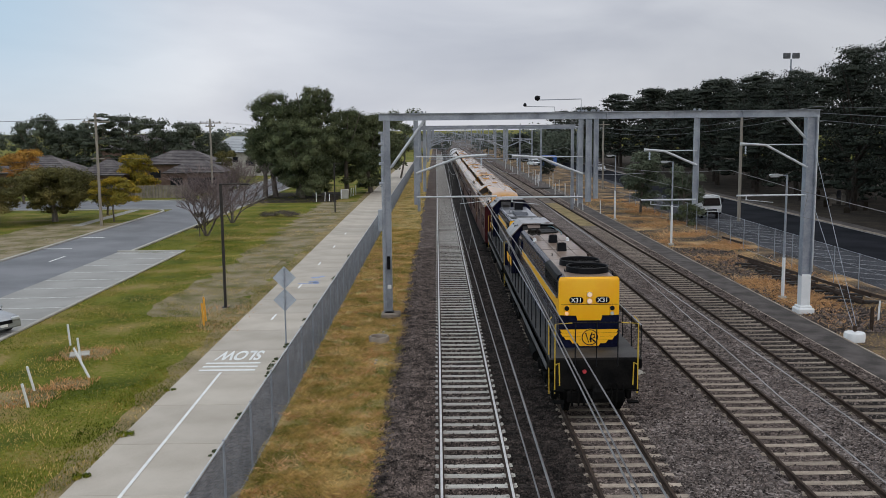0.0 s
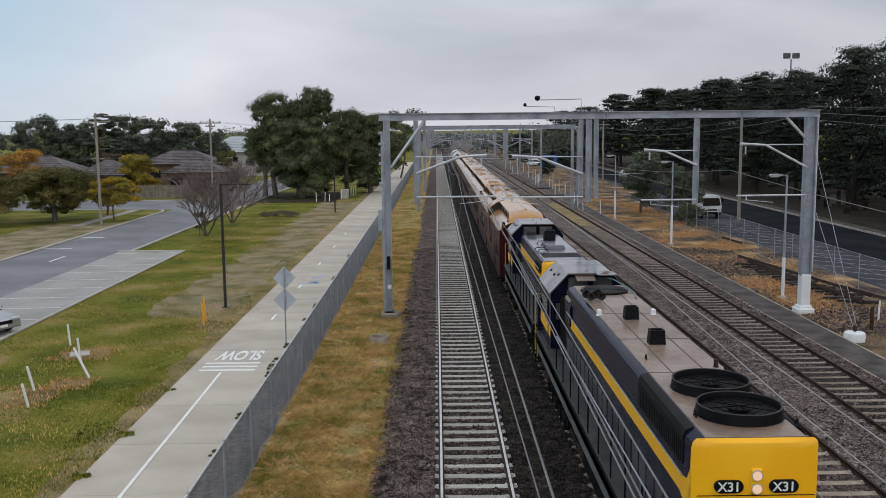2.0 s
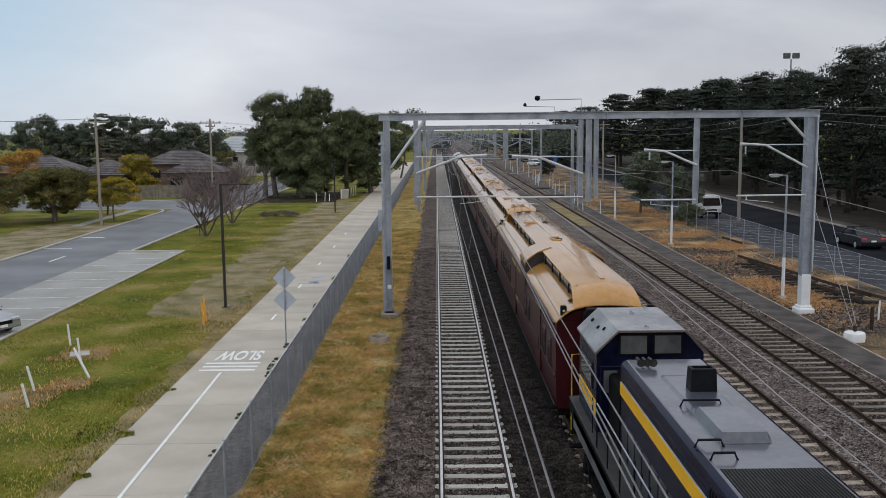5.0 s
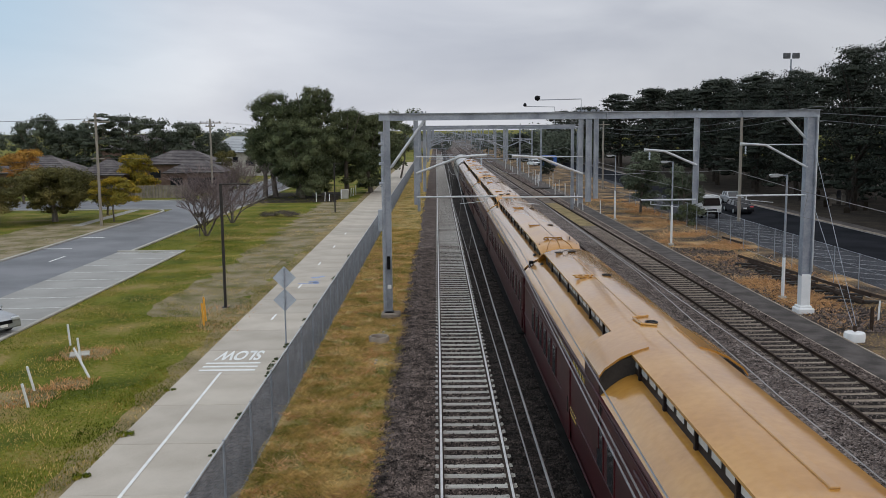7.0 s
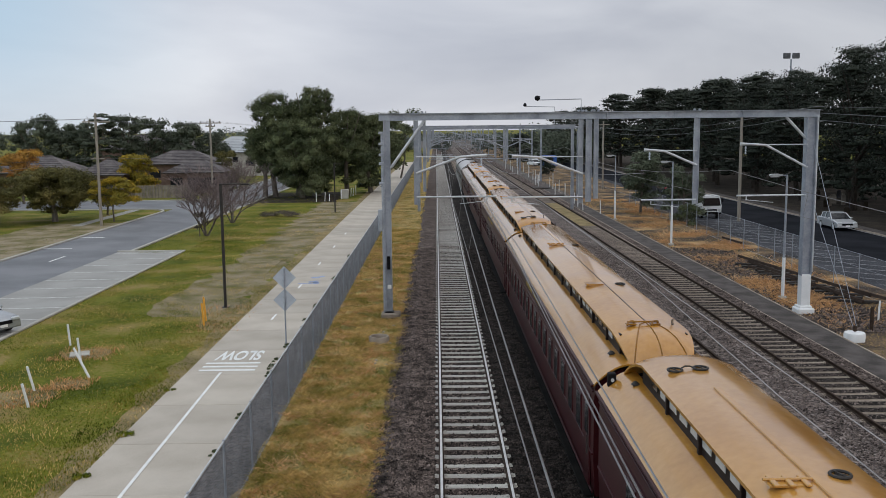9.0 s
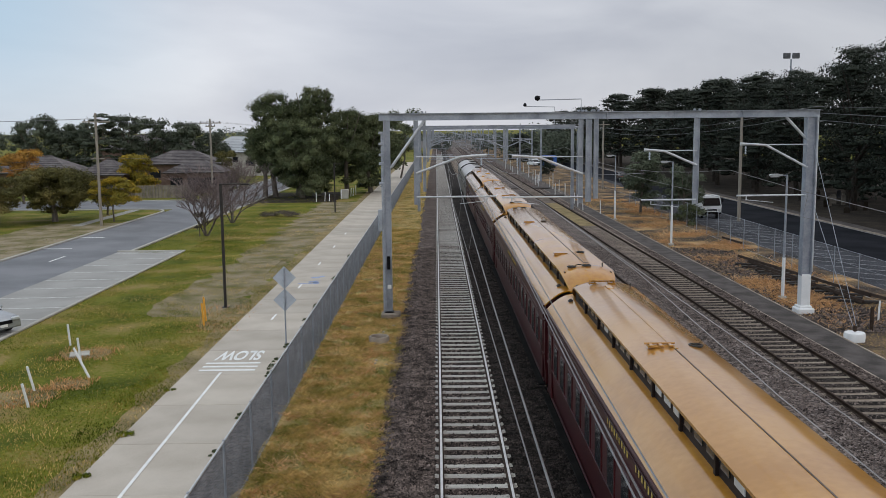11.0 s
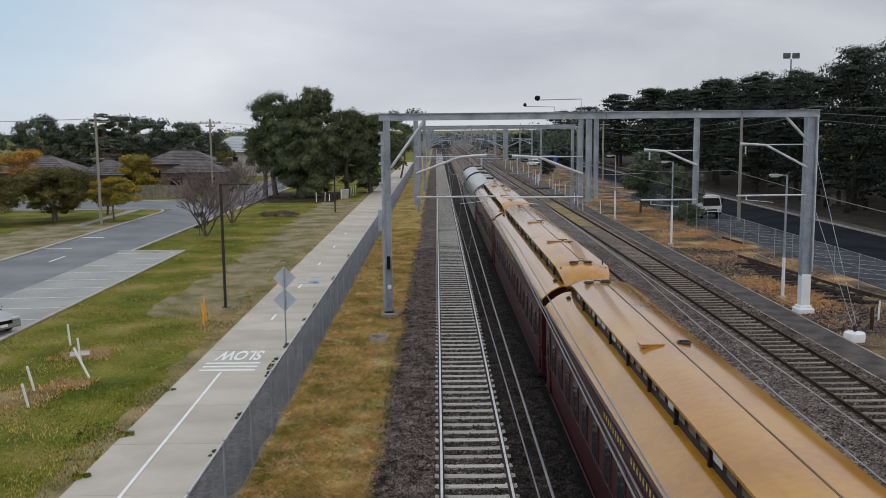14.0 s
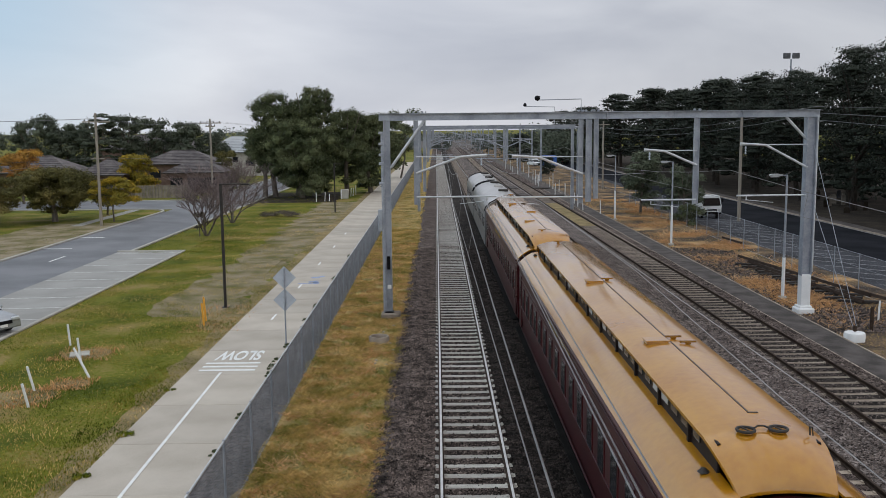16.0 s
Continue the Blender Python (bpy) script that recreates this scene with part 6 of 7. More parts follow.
def limbs(s, base, height, spread, rnd, r0, forks=5, lean=0.1):
    """A tapered trunk with limbs; returns the tips."""
    tips = []
    x, y, z = base
    top = Vector((x + rnd.uniform(-lean, lean) * height, y + rnd.uniform(-lean, lean) * height, z + height * 0.62))
    mid = Vector((x, y, z)).lerp(top, 0.45) + Vector((rnd.uniform(-0.1, 0.1), rnd.uniform(-0.1, 0.1), 0)) * height * 0.3
    s.tube([(x, y, z - 0.1), (x, y, z + 0.15), mid, top], r0 * 1.15, 8, r0 * 0.45)
    for k in range(forks):
        a = 2 * math.pi * (k + rnd.random() * 0.7) / forks
        st = Vector((x, y, z)).lerp(mid, 1.0).lerp(top, rnd.uniform(0.0, 0.9))
        end = Vector((top.x + math.cos(a) * spread * rnd.uniform(0.5, 1), top.y + math.sin(a) * spread * rnd.uniform(0.5, 1), z + height * rnd.uniform(0.6, 0.95)))
        bow = st.lerp(end, 0.5) + Vector((0, 0, -0.05 * height))
        s.tube([st, bow, end], r0 * 0.42, 6, r0 * 0.1)
        tips.append(end)
    return tips


def tree(name, label, x, y, height, spread, leaf_mat, n_clumps, per, leaf, seed, low=0.25, trunk=0.25, flat=0.7, clump=0.33, group="", lean=0.08, shape="round", core=False):
    rnd = random.Random(seed)
    T = thing(name, label, "tree", group, place=pose(x, y, 0))
    s = Shape()
    limbs(s, (0, 0, 0), height, spread * 0.75, rnd, trunk, 6, lean)
    part("trunk", s, M_BARK, T, "forked bark-covered trunk")
    C, R, N = [], [], []
    for k in range(n_clumps):
        u = (k + 0.5) / n_clumps
        if shape == "round":
            h = low + (0.94 - low) * rnd.random() ** 0.8
            q = math.sqrt(max(0.05, 1 - ((h - 0.52) / 0.52) ** 2))
        else:
            h = low + (0.95 - low) * rnd.random()
            q = 1.05 - 0.55 * (h - low) / (1 - low)
        a = rnd.uniform(0, 6.283)
        d = spread * q * math.sqrt(rnd.random()) * 0.95
        r = spread * clump * rnd.uniform(0.55, 1.15)
        C.append((math.cos(a) * d, math.sin(a) * d, max(r * 0.5, height * h - r * 0.3)))
        R.append(r)
        N.append(int(per * (r / (spread * clump)) ** 2))
    if core:
        inner = Shape()
        for c, r in zip(C, R):
            inner.loft([[(c[0] + r * 0.46 * q * math.cos(1.0472 * k + c[2]), c[1] + r * 0.46 * q * math.sin(1.0472 * k + c[2]), c[2] + r * flat * 0.46 * h2) for k in range(6)] for q, h2 in ((0.45, -0.9), (0.98, -0.1), (0.55, 0.8))])
        part("inner_foliage", inner, leaf_mat, T, "dense inner foliage", True)
    v, f = leaf_cloud(C, R, N, leaf, seed, flat)
    part("crown", arrays_mesh("crown", v, f, leaf_mat), leaf_mat, T, "uneven leafy crown")
    return T


# large gums beyond the street corner
for i, (x, y, h, sp) in enumerate(((-21.4, 122, 14.2, 3.6), (-15.9, 123, 15.0, 3.4), (-12.2, 125, 11.8, 3.6), (-17.6, 120, 10.4, 4.8), (-22.6, 121, 9.4, 2.6), (-9.2, 128, 11.2, 3.2), (-18.7, 124, 13.4, 2.9))):
    tree("gum_tree", "large dark green gum tree with a broken crown", x, y, h, sp, M_GUM, 130, 270, 0.11, 40 + i, (0.24, 0.06, 0.16, 0.10, 0.52, 0.34, 0.06)[i], 0.4, 0.9, 0.29, "gum trees by the path", core=True)
for i, (x, y, h, sp) in enumerate(((-9.4, 128, 6.0, 2.6), (-8.0, 140, 11.5, 4.0), (-6.4, 165, 12.5, 4.5))):
    tree("gum_tree", "smaller grey-green gum tree with low branches", x, y, h, sp, M_GUM, 30, 460, 0.16, 60 + i, 0.2, 0.2, 0.7, 0.36, "gum trees by the path")
# dark sheet that paints the shadow beneath the gum crowns
solo("gum_shade_sheet", sheet(-23.0, -12.4, 111.5, 130, 0.012, 6, 12, 0.8, 0.0, 3), M_SHADEDLITTER, "dark sheet of painted shade under the gum trees", "ground", kind="structure")
# street and garden trees


def twig_tree(x, y, height, spread, seed):
    """A leafless tree: stems that fork again and again into fine twigs."""
    T = thing("bare_street_tree", "small bare street tree with fine reddish twigs", "tree", place=pose(x, y, 0))
    rnd = random.Random(seed)
    stem, twigs = Shape(), Shape()

    def grow(p, d, length, r, level):
        q = p + d * length
        mid = p.lerp(q, 0.5) + Vector((rnd.uniform(-1, 1), rnd.uniform(-1, 1), 0)) * length * 0.07
        (stem if level < 2 else twigs).tube([p, mid, q], r, 5 if level < 2 else 3, r * 0.65)
        if level == 6:
            return
        for _ in range(4 if level < 4 else 2 + (level == 4)):
            e = (d + Vector((rnd.uniform(-1, 1), rnd.uniform(-1, 1), rnd.uniform(-0.35, 0.5))) * (0.85 if level < 2 else 0.75)).normalized()
            grow(q if rnd.random() < 0.7 else mid, e, length * rnd.uniform(0.60, 0.85), max(0.014, r * 0.6), level + 1)
    for k in range(4):
        a = 1.57 * k + rnd.uniform(-0.4, 0.4)
        grow(Vector((0.1 * math.cos(a), 0.1 * math.sin(a), 0)), Vector((math.cos(a) * 0.55, math.sin(a) * 0.55, 1)).normalized(), height * 0.31, 0.09, 1)
    part("stem", stem, M_BARK, T, "dark forked stems")
    tw = part("twig_mass", twigs, M_TWIG, T, "fine reddish-brown twigs")
    tw["kind"] = "stuff"


twig_tree(-19.4, 76.9, 5.6, 2.8, 80)
twig_tree(-19.6, 87.6, 7.0, 2.8, 83)
tree("shrub", "dark upright shrub at the foot of the street tree", -19.9, 76.6, 2.1, 0.55, M_BARK, 8, 60, 0.12, 81, 0.3, 0.05, 1.2, 0.5)
tree("olive_tree", "broad olive-green garden tree with a low crown", -37.9, 91, 5.5, 4.3, M_OLIVE, 110, 420, 0.09, 82, 0.24, 0.36, 0.7, 0.24, core=True)
tree("olive_tree", "broad olive-green garden tree with a low crown", -42.8, 87, 5.0, 3.4, M_OLIVE, 40, 640, 0.095, 83, 0.32, 0.3, 0.62, 0.3)
tree("olive_tree", "broad olive-green garden tree with a low crown", -47.0, 93, 5.8, 4.0, M_OLIVE, 44, 640, 0.10, 88, 0.12, 0.3, 0.62, 0.28)
tree("gum_tree", "low green garden tree by the street corner", -32.6, 141, 6.0, 2.4, M_OLIVE, 30, 420, 0.13, 89, 0.08, 0.15, 0.8, 0.3)
tree("gum_tree", "low green garden tree by the street corner", -25.0, 152, 8.2, 2.6, M_GUM, 30, 420, 0.14, 90, 0.34, 0.15, 0.8, 0.3)
tree("yellow_street_tree", "small street tree with yellow autumn leaves", -31.8, 90.2, 4.6, 2.4, M_AUTUMN, 34, 560, 0.085, 84, 0.46, 0.1, 0.6, 0.30)
tree("yellow_street_tree", "rounded tree with yellow autumn leaves", -41.2, 127.5, 5.7, 3.1, M_AUTUMN, 48, 620, 0.11, 85, 0.16, 0.16, 0.85, 0.28)
tree("dark_shrub_tree", "dark small tree on the nature strip", -35.2, 98, 3.9, 1.7, M_OLIVE, 18, 420, 0.10, 86, 0.3, 0.12, 0.7, 0.4)
tree("amber_tree", "orange autumn tree behind the gardens", -51.2, 114, 7.0, 2.6, M_AMBER, 36, 520, 0.11, 87, 0.3, 0.2, 0.7, 0.35)
# dark belt of trees behind the houses
BELT = ((-96, 178, 9.0, 6), (-88, 178, 9.4, 6), (-76.3, 177, 12.2, 5.0), (-71.5, 178, 10.4, 4.2), (-67.6, 176, 10.8, 3.6), (-59.6, 177, 12.2, 3.8), (-55.4, 178, 12.2, 4.2), (-48.0, 178, 11.0, 3.4), (-51.8, 183, 9.0, 3.6), (-44.6, 184, 8.8, 3.6))
for i, (x, y, h, sp) in enumerate(BELT):
    tree("dark_garden_tree", "tall dark green tree behind the houses", x, y, h, sp, M_FAR, 84, 140, 0.18, 100 + i, 0.04, 0.3, 0.9, 0.30, "trees behind the houses", core=True)
tree("norfolk_pine", "tall layered conifer behind the houses", -62.6, 172, 13.2, 4.4, M_FAR, 64, 330, 0.20, 120, 0.12, 0.3, 0.22, 0.28, shape="cone", core=True)

# pines along the highway
rp = random.Random(3)
PINES = [(43.5 + (k % 2) * 2.4 - 0.022 * (y - 66), y, h + (1.8 if y < 80 else 1.3 if y < 92 else 0.4 if y < 104 else -0.4 if y < 170 else 0.3) + 0.5 * math.sin(k * 2.1)) for k, (y, h) in enumerate(((58, 16.0), (64, 16.2), (70, 16.4), (76, 16.6), (82, 16.5), (88, 16.8), (94, 16.2), (100, 16.5), (107, 16.0), (114, 16.3), (121, 16.2), (129, 16.5), (137, 16.1), (146, 16.2), (155, 15.7), (165, 15.9), (176, 15.7), (188, 16.0), (202, 15.8), (218, 15.9), (238, 14.5), (262, 14.4), (290, 13.6)))]
PINES += [(53 + (k % 3) * 2.0, 70 + 12 * k, (17.6 if k < 4 else 16.9) + 0.5 * math.sin(k * 1.7)) for k in range(14)]
for i, (x, y, h) in enumerate(PINES):
    T = thing("cypress_tree", "tall dark cypress with flat layered boughs", "tree", "cypress row along the road", place=pose(x, y, 0))
    s = Shape()
    limbs(s, (0, 0, 0), h, 4.0, rp, 0.38, 7, 0.04)
    for k in range(3):
        a = rp.uniform(0, 6.28)
        s.tube([(0, 0, 2 + k), (math.cos(a) * 2.0, math.sin(a) * 2.0, 4.2 + k), (math.cos(a) * 3.4, math.sin(a) * 3.4, 6 + k)], 0.14, 6, 0.05)
    part("trunk", s, M_DARKBARK, T, "bare branching trunk")
    C, R, N = [], [], []
    for k in range(130):
        # boughs in tiers that close into a rounded top
        hh = (0.16 if x < 50 else 0.04) + (0.84 if x < 50 else 0.96) * rp.random() ** 0.85
        w = 6.0 * (math.sqrt(max(0.02, 1 - ((hh - 0.42) / 0.60) ** 2)) if hh > 0.42 else 0.72 + 0.28 * hh / 0.42)
        a = rp.uniform(0, 6.28)
        d = w * (0.45 + 0.5 * rp.random()) if k % 4 else w * 0.4 * rp.random()
        r = rp.uniform(0.8, 1.6)
        C.append((math.cos(a) * d, math.sin(a) * d, h * hh - 0.6))
        R.append((r * 1.25, r * 1.25, r * 0.50))
        N.append(int((84 if y < 130 else 42) * r if x < 50 else 15 * r))
    v, f = leaf_cloud(C, R, N, (0.12 if y < 130 else 0.19) if x < 50 else 0.29, 200 + i, up=0.5, shell=0.55)
    core = Shape()
    for c, r in list(zip(C, R))[::2 if y < 125 else 1]:
        core.loft([[(c[0] + r[0] * 0.46 * q * math.cos(1.0472 * k + c[2]), c[1] + r[1] * 0.46 * q * math.sin(1.0472 * k + c[2]), c[2] + r[2] * 0.4 * h2) for k in range(6)] for q, h2 in ((0.45, -0.9), (0.98, -0.1), (0.55, 0.8))])
    part("inner_foliage", core, M_PINE, T, "dense dark inner foliage", True)
    part("crown", arrays_mesh("crown", v, f, M_PINE), M_PINE, T, "dark layered foliage")
# pale stones standing under the pines
rs = random.Random(31)
for k in range(30):
    h = rs.uniform(0.5, 1.25)
    w = rs.uniform(0.35, 0.7)
    s = Shape().loft([[(-w / 2, y, 0), (w / 2, y, 0), (w / 2, y, h * 0.8), (w * 0.3, y, h), (-w * 0.3, y, h), (-w / 2, y, h * 0.8)] for y in (-0.08, 0.08)])
    solo("stone_marker", s, rs.choice((M_FENCEWOOD, M_SHADEDLITTER, M_LOT, M_BRICK, M_SHADEDLITTER)), "weathered upright stone under the dark pines", "stone", "stones under the pines", place=pose(rs.uniform(40.5, 49), rs.uniform(58, 112), 0.01, 0, 0, rs.uniform(-25, 25)))
# trees by the railway on the right
tree("gum_tree", "grey-green young gum tree beside the fence", 20.7, 93, 6.5, 2.2, M_GREYGREEN, 40, 420, 0.11, 140, 0.12, 0.16, 0.8, 0.36)
tree("gum_tree", "grey-green bushy gum tree beside the fence", 22.5, 84, 5.4, 1.9, M_GREYGREEN, 36, 420, 0.105, 141, 0.06, 0.14, 0.8, 0.38)
tree("shrub", "low dark shrub at the fence", 22.2, 81, 2.0, 0.9, M_GUM, 16, 420, 0.09, 142, 0.1, 0.06, 0.8, 0.45)
for i in range(26):
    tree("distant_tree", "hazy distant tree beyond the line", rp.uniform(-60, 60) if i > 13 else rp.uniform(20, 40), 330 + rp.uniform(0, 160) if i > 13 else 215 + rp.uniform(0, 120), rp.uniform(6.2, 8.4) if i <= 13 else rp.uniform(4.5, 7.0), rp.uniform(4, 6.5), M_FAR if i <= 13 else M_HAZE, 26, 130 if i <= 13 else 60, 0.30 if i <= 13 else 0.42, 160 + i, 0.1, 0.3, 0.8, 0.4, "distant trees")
tree("gum_tree", "dark green tree beside the far tracks", 18.4, 205, 7.9, 2.4, M_PINE, 24, 260, 0.20, 190, 0.2, 0.2, 0.8, 0.36)
far_wood = []
rw = np.random.default_rng(9)
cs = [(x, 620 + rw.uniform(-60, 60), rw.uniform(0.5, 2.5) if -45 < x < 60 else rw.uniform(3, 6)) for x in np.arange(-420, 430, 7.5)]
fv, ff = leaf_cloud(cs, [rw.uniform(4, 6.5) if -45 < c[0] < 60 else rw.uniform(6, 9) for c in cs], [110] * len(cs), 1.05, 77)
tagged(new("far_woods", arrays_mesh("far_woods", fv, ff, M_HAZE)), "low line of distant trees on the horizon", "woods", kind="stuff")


# ---- wire fences ----
def wire_fence(x, y0, y1, h, posts, mesh_to, label, strands=0, pitch=0.075, r=0.0018):
    F = thing("wire_fence", label, "fence", place=pose(x, 0, 0))
    n = int((y1 - y0) / posts)
    pm = Shape().tube([(0, 0, 0), (0, 0, h + 0.04)], 0.022 if strands else 0.03, 8).mesh("post", M_GALV)
    for k in range(n + 1):
        part("post", pm, M_GALV, F, place=pose(0, y0 + k * posts, 0))
    part("top_rail", Shape().tube([(0, y0, h), (0, y1, h)], 0.012 if strands else 0.024, 6), M_GALV if strands else M_GALVLIGHT, F)
    part("bottom_wire", Shape().tube([(0, y0, 0.06), (0, y1, 0.06)], 0.008, 4), M_GALVLIGHT, F)
    for k in range(strands):
        part("strand", Shape().tube([(0.02, y0, h * (k + 1) / (strands + 1)), (0.02, y1, h * (k + 1) / (strands + 1))], 0.006, 4), M_GALV, F)
    V, Q = [], []
    tri = [(r, 0, 0), (-r * 0.5, r * 0.87, 0), (-r * 0.5, -r * 0.87, 0)]
    for direction in (1, -1):
        for y in np.arange(y0 - h, mesh_to + h, pitch):
            a, b = (y, 0.04), (y + h, h)
            if direction < 0:
                a, b = (y + h, 0.04), (y, h)
            ends = []
            for yy, zz in (a, b):
                ends.append((yy, zz))
            (ya, za), (yb, zb) = ends
            lo, hi = y0, mesh_to
            if max(ya, yb) <= lo or min(ya, yb) >= hi:
                continue

            def clip(yy):
                u = (yy - ya) / (yb - ya)
                return za + (zb - za) * u
            if ya < lo: za, ya = clip(lo), lo
            if yb < lo: zb, yb = clip(lo), lo
            if ya > hi: za, ya = clip(hi), hi
            if yb > hi: zb, yb = clip(hi), hi
            k = len(V)
            V += [(dx + 0.035 + 0.004 * direction, ya, za + dz) for dx, dz, _ in tri] + [(dx + 0.035 + 0.004 * direction, yb, zb + dz) for dx, dz, _ in tri]
            Q += [(k, k + 1, k + 4, k + 3), (k + 1, k + 2, k + 5, k + 4), (k + 2, k, k + 3, k + 5)]
    me = arrays_mesh("mesh_infill", np.array(V), np.array(Q), M_MESH)
    part("mesh_infill", me, M_MESH, F, "woven diamond wire")
    return F


wire_fence(-4.87, 8, 210, 1.82, 3.0, 210, "galvanised chain-link fence between the path and the railway", 0, 0.075, 0.0026)
wire_fence(21.9, 20, 104, 2.12, 3.0, 104, "galvanised chain-link fence with tension wires beside the road", 2, 0.16, 0.0007)

# weeds at the foot of the fence on the path side
rw2 = random.Random(12)
for k, (y, s) in enumerate(((24.2, 0.10), (27.4, 0.13), (32.2, 0.13), (33.2, 0.17), (34.3, 0.12), (36.6, 0.15), (41.7, 0.10), (45.0, 0.16), (53.5, 0.15), (63.0, 0.16))):
    s *= 1.1
    v, f = leaf_cloud([(0, 0, s * 0.5), (0.15, 0.3, s * 0.35), (-0.05, -0.3, s * 0.3)], [s * 0.6, s * 0.45, s * 0.4], [110, 70, 60], 0.032, 300 + k)
    tagged(new("weed", arrays_mesh("weed", v, f, M_GUM)), "small dark green weed at the path edge", "weed", "weeds along the path").matrix_basis = pose(-6.12 + rw2.uniform(-0.10, 0.06), y, 0.03)
for k, (x, y, s) in enumerate(((-9.15, 25.6, 0.17), (-9.2, 22.4, 0.14), (-9.2, 30.2, 0.1))):
    v, f = leaf_cloud([(0, 0, s * 0.3), (0.2, 0.1, s * 0.25)], [s, s * 0.8], [110, 80], 0.04, 330 + k)
    tagged(new("weed", arrays_mesh("weed", v, f, M_BLADE)), "flat green weed spreading over the path edge", "weed", "weeds along the path").matrix_basis = pose(x, y, 0.05)


# ---- poles, lamps, signs ----
def trackside_lamp(x, y, h, arm, white):
    L = thing("lamp_post", "slim grey lamp post with a white lower half", "lamp post", "lamp posts along the walkway", place=pose(x, y, 0))
    part("base", Shape().box(0, 0, 0.08, 0.36, 0.36, 0.18, 0.04), M_KERB, L)
    part("lower_post", Shape().tube([(0, 0, 0.2), (0, 0, white)], 0.085, 10), M_WHITE, L, "white-painted lower tube")
    part("upper_post", Shape().tube([(0, 0, white), (0, 0, h)], 0.065, 10, 0.05), M_GALV, L)
    part("arm", Shape().tube([(0, 0, h - 0.03), (-arm, 0, h + 0.02)], 0.03, 6), M_GALV, L)
    lum = part("luminaire", Shape().loft([[(-arm - d, w, h + z), (-arm - d, -w, h + z), (-arm - d, -w * 0.8, h + z - t), (-arm - d, w * 0.8, h + z - t)] for d, w, z, t in ((-0.1, 0.07, 0.05, 0.06), (0.1, 0.15, 0.07, 0.14), (0.45, 0.13, 0.06, 0.14), (0.55, 0.05, 0.02, 0.05))]), M_GALVLIGHT, L, "pale cobra-head luminaire", True)
    part("diffuser", Shape().box(-arm - 0.27, 0, h - 0.085, 0.4, 0.2, 0.03, 0.01), M_CLEAR, lum)


trackside_lamp(17.5, 45.8, 6.3, 0.35, 2.15)
trackside_lamp(17.35, 67.5, 6.2, 0.35, 3.0)
trackside_lamp(16.85, 86.6, 6.1, 0.3, 2.8)


def path_light(x, y, h, arm):
    P = thing("path_light", "dark brown steel light pole with a thin side arm", "light pole", "light poles along the path", place=pose(x, y, 0))
    part("pole", Shape().tube([(0, 0, 0), (0, 0, h)], 0.075, 10), M_BROWNSTEEL, P)
    part("base_plate", Shape().box(0, 0, 0.02, 0.35, 0.35, 0.05, 0.01), M_BROWNSTEEL, P)
    part("arm", Shape().box(arm / 2, 0, h - 0.03, arm, 0.09, 0.05, 0.01), M_BROWNSTEEL, P)
    part("lamp_head", Shape().box(arm - 0.15, 0, h - 0.05, 0.45, 0.22, 0.07, 0.02), M_BROWNSTEEL, P)


path_light(-10.62, 45.2, 6.2, 1.35)
path_light(-10.9, 98, 5.2, 0.6)
path_light(-10.9, 150, 5.2, 0.6)

sign = thing("warning_sign", "two grey diamond sign backs on one steel post", "road sign", place=pose(-6.2, 36.6, 0))
part("post", Shape().tube([(0, 0, 0), (0, 0, 3.25)], 0.032, 10), M_GALV, sign)
for z in (2.86, 1.95):
    s = 0.47
    p = part("plate", Shape().loft([[(0, y, z - s), (s, y, z), (0, y, z + s), (-s, y, z)] for y in (0.045, 0.06)]), M_SIGNBACK, sign, "plain grey back of a diamond plate")
    part("clip", Shape().box(0, 0.02, z + 0.12, 0.12, 0.06, 0.05, 0.01).box(0, 0.02, z - 0.12, 0.12, 0.06, 0.05, 0.01), M_GALV, p)


def timber_pole(x, y, h, arms, label, r=0.15):
    P = thing("power_pole", label, "power pole", "timber power poles", place=pose(x, y, 0))
    part("pole", Shape().tube([(0, 0, 0), (0, 0, h)], r, 10, r * 0.72), M_TIMBER, P)
    for z, w in arms:
        a = part("crossarm", Shape().box(0, 0.12, z, w, 0.10, 0.12, 0.02), M_TIMBER, P)
        for k in range(4):
            part("insulator", Shape().lathe(-w * 0.42 + k * w * 0.28, 0.12, z + 0.06, [(0.03, 0), (0.06, 0.05), (0.03, 0.1), (0.05, 0.14), (0.01, 0.18)], 8), M_BROWNSTEEL, a)
    return P


timber_pole(-31.6, 86.2, 10.5, ((9.7, 2.6), (6.3, 1.2)), "weathered timber power pole on the nature strip")
timber_pole(-27.3, 112, 10.2, ((9.7, 2.7), (9.3, 1.2)), "timber power pole at the street corner")
timber_pole(27.9, 84.4, 9.6, (), "bare weathered timber pole by the road", 0.17)
timber_pole(23.5, 130, 9.6, ((9.1, 1.9),), "timber power pole beyond the far gantry")
for a, b in (((-31.6, 86.2, 10.0), (-27.3, 112, 9.95)), ((-31.6, 86.2, 10.0), (-36, 20, 9.9)), ((-27.3, 112, 9.95), (-22, 190, 9.6)), ((-31.6, 86.2, 6.4), (-27.3, 112, 6.6)), ((-31.6, 86.2, 6.4), (-70, 70, 6.2)), ((-31.6, 86.2, 6.3), (-36, 20, 6.2)), ((-31.6, 86.2, 6.4), (-40, 118, 4.2))):
    for d in (-0.5, 0.5) if a[2] > 9 else (0.0,):
        solo("power_line", Shape().tube(sagging(a[0] + d, a[1], a[2], b[0] + d, b[1], b[2], 0.5), 0.012, 4), M_DARKWIRE, "dark street power line", "power line", "street power lines")
